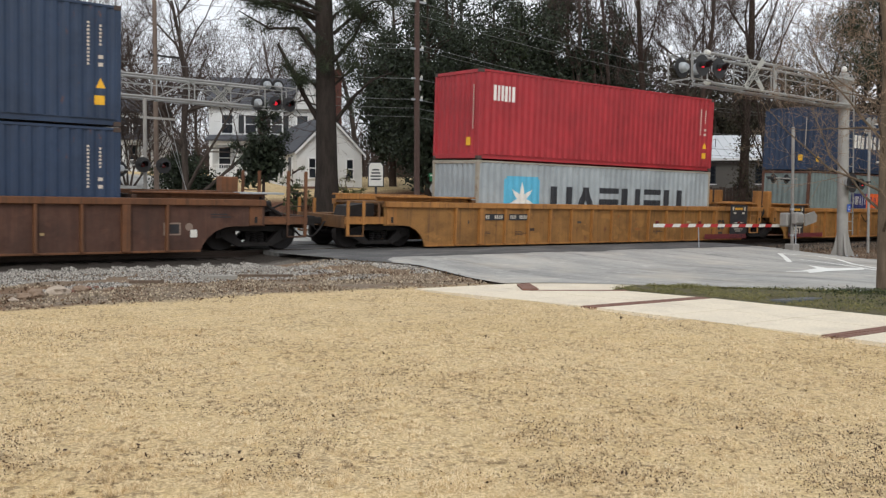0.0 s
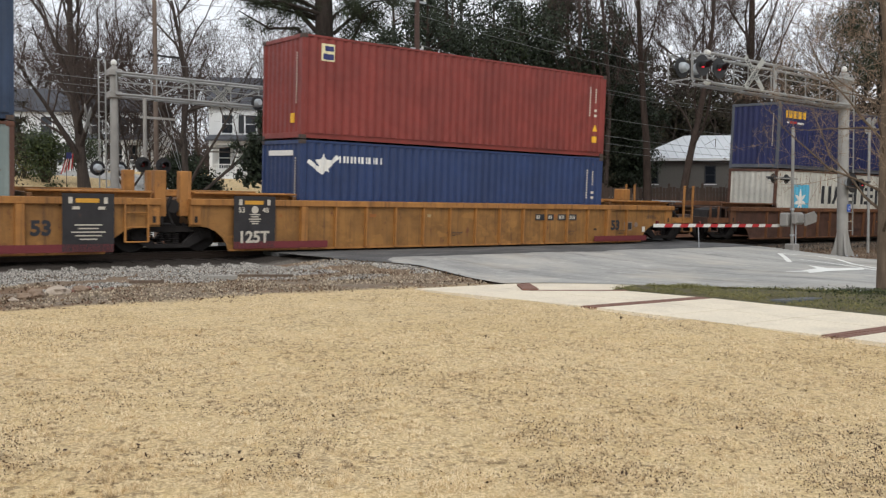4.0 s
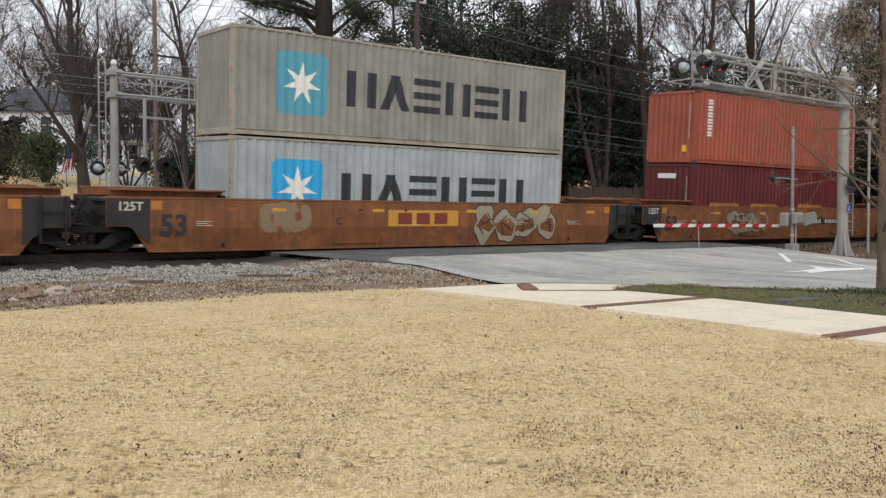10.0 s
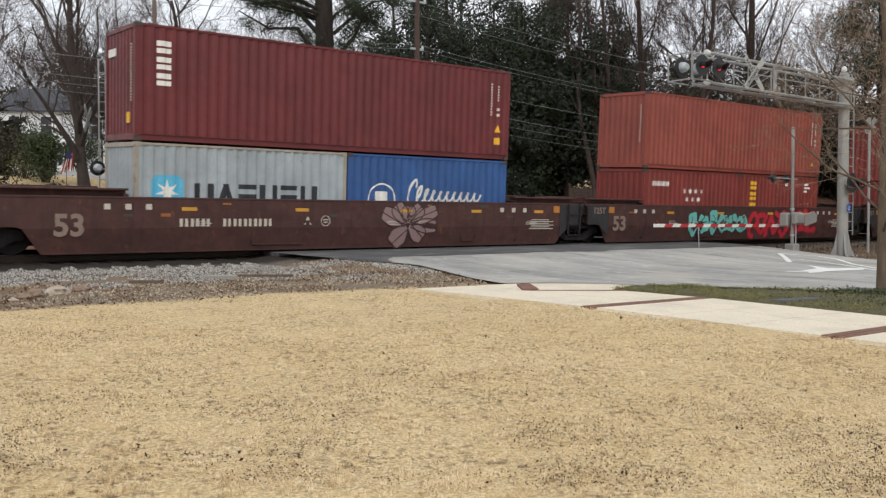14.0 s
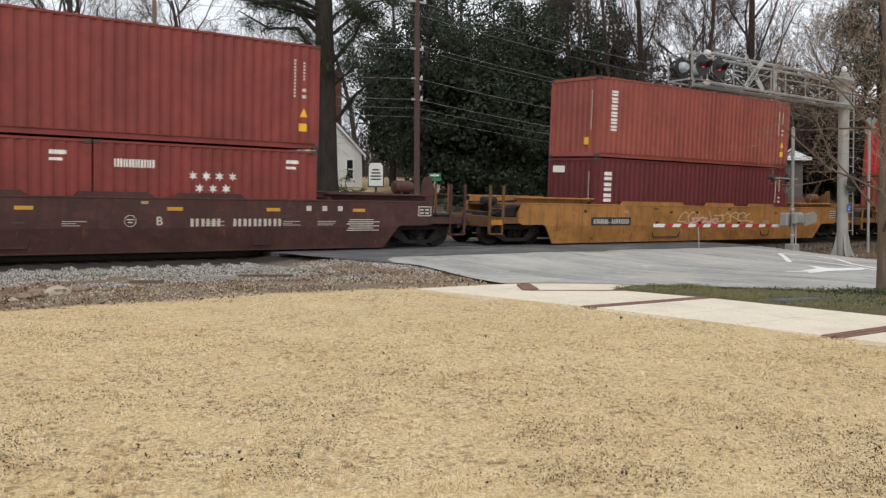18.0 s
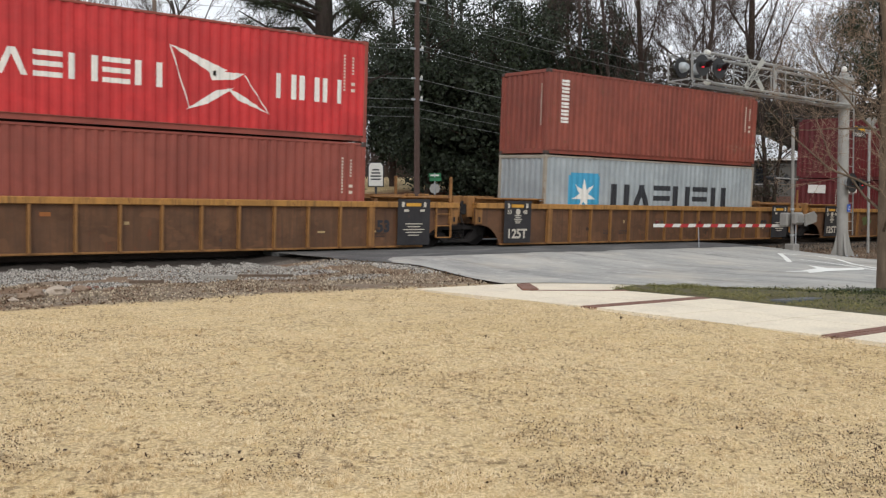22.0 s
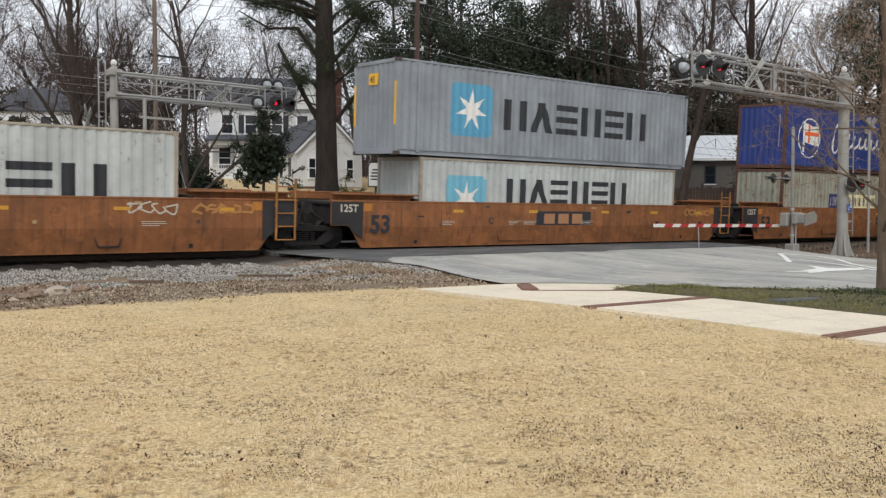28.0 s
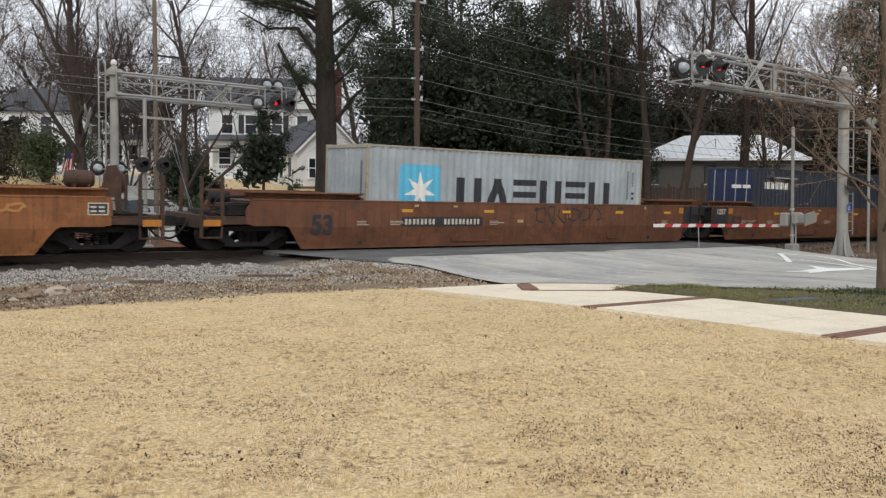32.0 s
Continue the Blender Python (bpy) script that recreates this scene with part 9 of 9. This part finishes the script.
# ---- road marks, stones, grass ----
road_line([(26.9, -6.4), (25.6, -7.4), (24.6, -8.1), (23.9, -8.6)], 0.16)
road_line([(26.9, -6.45), (27.5, -7.4), (27.0, -8.35), (25.0, -9.95), (22.6, -12.2)], 0.14)
road_line([(25.3, -8.1), (25.2, -8.6), (24.4, -9.9), (22.2, -12.2)], 0.12)
road_shape([(19.6, -11.0), (20.6, -10.95), (21.9, -10.6), (23.1, -9.65), (22.3, -10.7), (23.3, -11.2), (22.4, -11.6), (21.0, -11.45), (19.75, -11.65), (20.3, -11.25)])

M_ROCK = plain("pale_rock", (172, 158, 142), 0.9, 0, 9, 0.5, 0.2)
M_ROCK2 = plain("brown_rock", (136, 116, 98), 0.9, 0, 9, 0.5, 0.25)


def rock(x, y, r, mat_, flat=0.6, seed=1):
    bm = bmesh.new()
    bmesh.ops.create_icosphere(bm, subdivisions=3, radius=r)
    for v in bm.verts:
        v.co *= 1 + 0.4 * noise.noise(v.co * (1.6 / r) + Vector((seed * 7.3, 0, 0))) + 0.12 * noise.noise(v.co * (5 / r) + Vector((0, seed, 0)))
        v.co.z *= flat
    me = bpy.data.meshes.new("rock")
    bm.to_mesh(me)
    bm.free()
    me.materials.append(mat_)
    ob = new("rock", me)
    ob.matrix_basis = pose(x, y, height(x, y) + r * flat * 0.45, 0, 0, seed * 50)
    tagged(ob, "pale weathered stone lying in the dirt" if mat_ is M_ROCK else "brown stone lying in the dirt", "stone", "stones by the lawn")


for i, (x, y, r, m_, f) in enumerate(((3.55, -8.0, 0.18, M_ROCK, 0.5), (3.15, -8.35, 0.13, M_ROCK2, 0.8), (2.95, -8.5, 0.1, M_ROCK2, 0.7), (2.75, -8.75, 0.07, M_ROCK, 0.6), (3.95, -7.8, 0.12, M_ROCK2, 0.6), (2.3, -8.9, 0.05, M_ROCK, 0.6), (4.3, -8.1, 0.07, M_ROCK2, 0.6))):
    rock(x, y, r, m_, f, i + 1)
for i, (x, y, r) in enumerate(((4.1, -7.7, 0.07), (4.3, -7.5, 0.05), (4.0, -7.45, 0.06), (4.45, -7.85, 0.05), (3.8, -7.9, 0.045))):
    rock(x, y, r, M_BRICK, 0.7, i + 20)
tagged(part("old_timber", Geo().prism([(-0.58, -0.07), (-0.5, -0.09), (0.55, -0.08), (0.6, 0.02), (0.5, 0.08), (-0.4, 0.07), (-0.6, 0.03)], "z", -0.05, 0.035), plain("rotten_timber", (104, 88, 74), 0.95, 0, 14, 0.6, 0.35), m=pose(8.05, -6.25, height(8.05, -6.25) + 0.03, 0, 0, -37)), "half-buried rotten dark timber in the gravel", "timber")
tagged(part("old_timber", Geo().prism([(-0.3, -0.05), (0.25, -0.06), (0.32, 0.04), (-0.25, 0.06)], "z", -0.04, 0.03), MATS["rotten_timber"], m=pose(5.35, -6.9, height(5.35, -6.9) + 0.03, 0, 0, -30)), "short broken dark timber in the gravel", "timber")
tagged(part("concrete_lump", Geo().prism([(-0.34, -0.2), (0.1, -0.24), (0.36, -0.1), (0.3, 0.2), (-0.2, 0.22)], "z", -0.05, 0.05), M_CONC, m=pose(7.05, -6.3, height(7.05, -6.3) + 0.03, 0, 0, -37)), "flat pale lump of old concrete", "rubble")
tagged(part("utility_cover", Geo().box(-0.5, 0.5, -0.16, 0.16, -0.05, 0.03, 0.02), plain("slate_blue_cover", (72, 76, 82), 0.6, 0, 14, 0.2, 0.2), m=pose(13.45, -15.08, walk_h(-15.08) + 0.02, 0, 0, -4)), "flat blue-grey utility cover in the grass", "utility cover")
gravel_h = lambda x, y: height(x, y) + 0.003
M_GRIT = Nodes("dirty_grit")
_r = M_GRIT.n("NewGeometry").outputs["Random Per Island"]
M_GRIT = M_GRIT.done(M_GRIT.ramp(_r, 0.0, 1.0, lin(88, 76, 62), lin(196, 180, 156)), 0.95, 0, 0.15)
tagged(part("gravel", scatter_stones(13000, 1.5, 13.2, -10.0, -3.6, gravel_h, 0.008, 0.026, lambda x, y: x > road_left(y) - 0.1 or (x < 10 and y > -6.2 + 0.9 * noise.noise((x * 0.6, y * 0.6, 2))) or noise.noise((x * 0.8, y * 0.8, 17)) < -0.22), M_GRIT), "loose dirty gravel strewn over the dirt", "gravel", "", "stuff")
rg_ = np.random.default_rng(31)
lit = []
for i in range(4200):
    x, y = rg_.uniform(1.5, 13.0), rg_.uniform(-10.2, -4.2)
    if x < road_left(y) - 0.1 and noise.noise((x * 0.9, y * 0.9, 12)) > -0.05:
        lit.append((x, y, height(x, y) + 0.012))
for i in range(5000):
    x, y = rg_.uniform(28.5, 40), rg_.uniform(-10, -3.2)
    if x > road_right(y) + 0.1:
        lit.append((x, y, max(height(x, y), ballast_h(x, y) if y > -3.9 else -9) + 0.02))
tagged(part("leaf_litter", leaves(lit, 2 * len(lit), 0.055, (0.05, 0.05, 0.006), 32, 0.5, 0.0), foliage("brown_litter", (60, 46, 36), (140, 114, 90), 0.95)), "brown leaf litter and bark bits on the dirt", "litter", "", "stuff")


def patchy(x, y):
    """How thick the grass stands: worn and matted patches of several sizes."""
    a = noise.noise((x * 0.55, y * 0.55, 1)) + 0.8 * noise.noise((x * 2.3, y * 2.3, 6)) + 0.9 * noise.noise((x * 7, y * 7, 3)) + 1.1 * noise.noise((x * 13, y * 13, 9))
    return 0.6 + 1.3 * a


# dormant grass: single blades, more and finer near the camera
def blades(n, seed, dmin, dmax, length, width, ok, hfun, side=0.56, low=0.72, thick=patchy):
    rg = np.random.default_rng(seed)
    d = dmin * (dmax / dmin) ** rg.uniform(0, 1, n)
    k = rg.uniform(-side, side, n)
    x = EYE.x + d * (0.6022 + 0.7979 * k)
    y = EYE.y + d * (0.7979 - 0.6022 * k)
    keep = np.array([ok(a, b) for a, b in zip(x, y)])
    thin = rg.uniform(0, 1, keep.sum()) < np.array([thick(a, b) for a, b in zip(x[keep], y[keep])])
    x, y, d = x[keep][thin], y[keep][thin], d[keep][thin]
    z = np.array([hfun(a, b) for a, b in zip(x, y)])
    m = len(x)
    grow_ = np.clip(d / 7.0, 1.0, 1.9)
    clump = np.array([noise.noise((a * 7, b * 7, 51)) + 0.6 * noise.noise((a * 2.2, b * 2.2, 52)) for a, b in zip(x, y)])
    L = length * rg.uniform(0.6, 1.2, m) * np.clip(grow_, 1, 1.15) * np.clip(0.95 + 0.8 * clump, 0.5, 1.6)
    w = width * rg.uniform(0.6, 1.3, m) * grow_
    a = rg.uniform(0, 2 * np.pi, m)
    tilt = rg.uniform(low, 1.015, m)
    dirv = np.stack([np.cos(a) * tilt, np.sin(a) * tilt, np.sqrt(1.05 - tilt ** 2)], 1)
    side_v = np.stack([-np.sin(a), np.cos(a), np.zeros(m)], 1)
    p = np.stack([x, y, z - 0.004], 1)
    mid = p + dirv * (L * 0.55)[:, None]
    tip = p + dirv * L[:, None] - np.stack([np.zeros(m), np.zeros(m), L * 0.18], 1)
    s = side_v * (w / 2)[:, None]
    v = np.stack([p - s, p + s, tip], 1).reshape(-1, 3)
    return quad_mesh("grass", v, np.arange(3 * m).reshape(-1, 3))


def straw_material():
    s = Nodes("dry_grass_blade")
    r = s.n("NewGeometry").outputs["Random Per Island"]
    node = s.n("ValToRGB")
    e = node.color_ramp.elements
    e[0].position, e[0].color = 0.0, lin(168, 142, 104)
    e[1].position, e[1].color = 1.0, lin(244, 229, 195)
    q = e.new(0.25)
    q.color = lin(225, 203, 163)
    q = e.new(0.7)
    q.color = lin(240, 222, 186)
    s.link(r, node.inputs[0])
    worn = s.ramp(s.noise(0.8, 5, 0.65, space="Object"), 0.46, 0.7)
    dead = s.math("MULTIPLY", s.ramp(s.noise(15, 6, 0.7), 0.52, 0.6), s.ramp(s.noise(1.6, 5), 0.34, 0.6))
    col = s.mix(s.math("MULTIPLY", worn, 0.4), node.outputs[0], lin(200, 170, 122))
    patch = s.ramp(s.noise(6.5, 4, 0.6), 0.5, 0.72)
    col = s.mix(s.math("MULTIPLY", patch, 0.35), col, lin(178, 148, 104))
    return s.done(s.mix(s.math("MULTIPLY", dead, 0.7), col, lin(122, 96, 70)), 0.9, 0, 0.15)


M_STRAW = straw_material()


def on_lawn(x, y):
    return y < -10.15 + 0.6 * noise.noise((x * 0.8, y * 0.8, 5)) and x < walk_x(WX0, y) - 0.02


def tufts(x, y):
    """Small tufts with bare gaps between them."""
    return 0.1 + 2.6 * noise.noise((x * 9, y * 9, 41)) + 1.2 * noise.noise((x * 2.5, y * 2.5, 42))


tagged(part("grass_tufts", blades(560000, 107, 4.4, 10.5, 0.034, 0.0042, on_lawn, height, low=0.35, thick=tufts), M_STRAW), "pale tufts of dormant grass", "grass", "", "stuff")
tagged(part("lawn_grass", blades(400000, 101, 4.6, 17.5, 0.04, 0.005, on_lawn, height), M_STRAW), "short dormant straw-coloured grass", "grass", "", "stuff")
M_GREENB = foliage("green_blades", (76, 80, 42), (164, 156, 104), 0.9)
rv_ = np.random.default_rng(103)
gv = []
for i in range(46000):
    y = rv_.uniform(-26, -12.1)
    e = walk_x(WX1, y)
    x = rv_.uniform(e, max(e + 0.1, road_left(y) - 0.02))
    if noise.noise((x * 1.7, y * 1.7, 21)) > -0.28:
        gv.append((x, y, walk_h(y) + 0.035 + 0.04 * noise.noise((x * 2, y * 2, 1))))
cover = []
for i in range(3000):
    x, y = 16.4 + rv_.normal(0, 1.2), -15.2 + rv_.normal(0, 0.9)
    if x > walk_x(WX1, y) + 0.25 and x < road_left(y) - 0.1:
        cover.append((x, y, walk_h(y) + 0.03 + rv_.uniform(0.0, 0.1) * max(0.1, noise.noise((x * 1.3, y * 1.3, 2)) + 0.6) * math.exp(-(x - 16.6) ** 2 / 3)))
tagged(part("ground_cover", leaves(cover, 3 * len(cover), 0.05, (0.05, 0.05, 0.015), 105, 0.4), foliage("ground_cover_leaves", (26, 36, 20), (84, 92, 52), 0.7)), "low dark green plants round the tree's foot", "plants", "", "stuff")
tagged(part("verge_grass", leaves(gv, 70000, 0.05, (0.025, 0.025, 0.008), 104, 0.13), M_GREENB), "short green and tan grass on the verge", "grass", "", "stuff")
rl = np.random.default_rng(12)
lc, small = [], []
for i in range(30000):
    d, k = 4.8 * (15 / 4.8) ** rl.uniform(0, 1) ** 1.3, rl.uniform(-0.56, 0.56)
    x, y = EYE.x + d * (0.6022 + 0.7979 * k), EYE.y + d * (0.7979 - 0.6022 * k)
    if on_lawn(x, y):
        if i < 170:
            lc.append((x, y, height(x, y) + 0.025))
        elif noise.noise((x * 0.8, y * 0.8, 31)) + 0.8 * noise.noise((x * 3, y * 3, 32)) > -0.25 + 0.9 * rl.uniform(0, 1):
            small.append((x, y, height(x, y) + 0.016))
M_DEAD = plain("dead_leaf", (70, 52, 38), 0.9)
tagged(part("dead_leaves", leaves(lc, len(lc), 0.032, (0.01, 0.01, 0.004), 5, 0.6), M_DEAD), "small dark dead leaves on the lawn", "leaves", "", "stuff")
tagged(part("lawn_debris", leaves(small, 2 * len(small), 0.015, (0.06, 0.06, 0.003), 6, 0.5), plain("soil_crumb", (90, 70, 51), 0.95)), "dark crumbs of soil and leaf on the lawn", "debris", "", "stuff")


# ---- the train's way ----
# seconds and metres that the train has gone
GONE = [(0.0, 0.0), (3.0, 34.014), (6.0, 68.057), (8.5, 96.527), (11.0, 125.014), (13.5, 153.602), (17.0, 193.397), (19.5, 221.725), (22.0, 250.065), (24.5, 278.312), (28.0, 317.942), (30.0, 340.484), (32.0, 362.93)]


def gone(t):
    return along(GONE, t)


def on_track(s, z):
    return TRACK @ pose(s, 0, z)


def motions():
    for ob, s, z in CARS:
        walk(ob, [(t, on_track(s - g, z)) for t, g in GONE])
    # wheels roll while they are in view
    for ob, x, c in WHEELS:
        t0 = max(0.0, along([(g, t) for t, g in GONE], c - 50.0)) if c > 50 else 0.0
        t1 = along([(g, t) for t, g in GONE], c - 0.0) if c > 0 else 0.5
        f0, f1 = int(t0 * 30), min(960, int(t1 * 30) + 6)
        rows = [(0.0, f0)] if f0 > 0 else []
        rows += [(f / 30, f) for f in range(f0, f1 + 1)]
        if f1 < 960:
            rows.append((32.0, f1))
        walk(ob, [(t, pose(x, 0, 0.458, 0, -math.degrees(gone(f / 30) / 0.458) % 360, 0)) for t, f in rows])


motions()
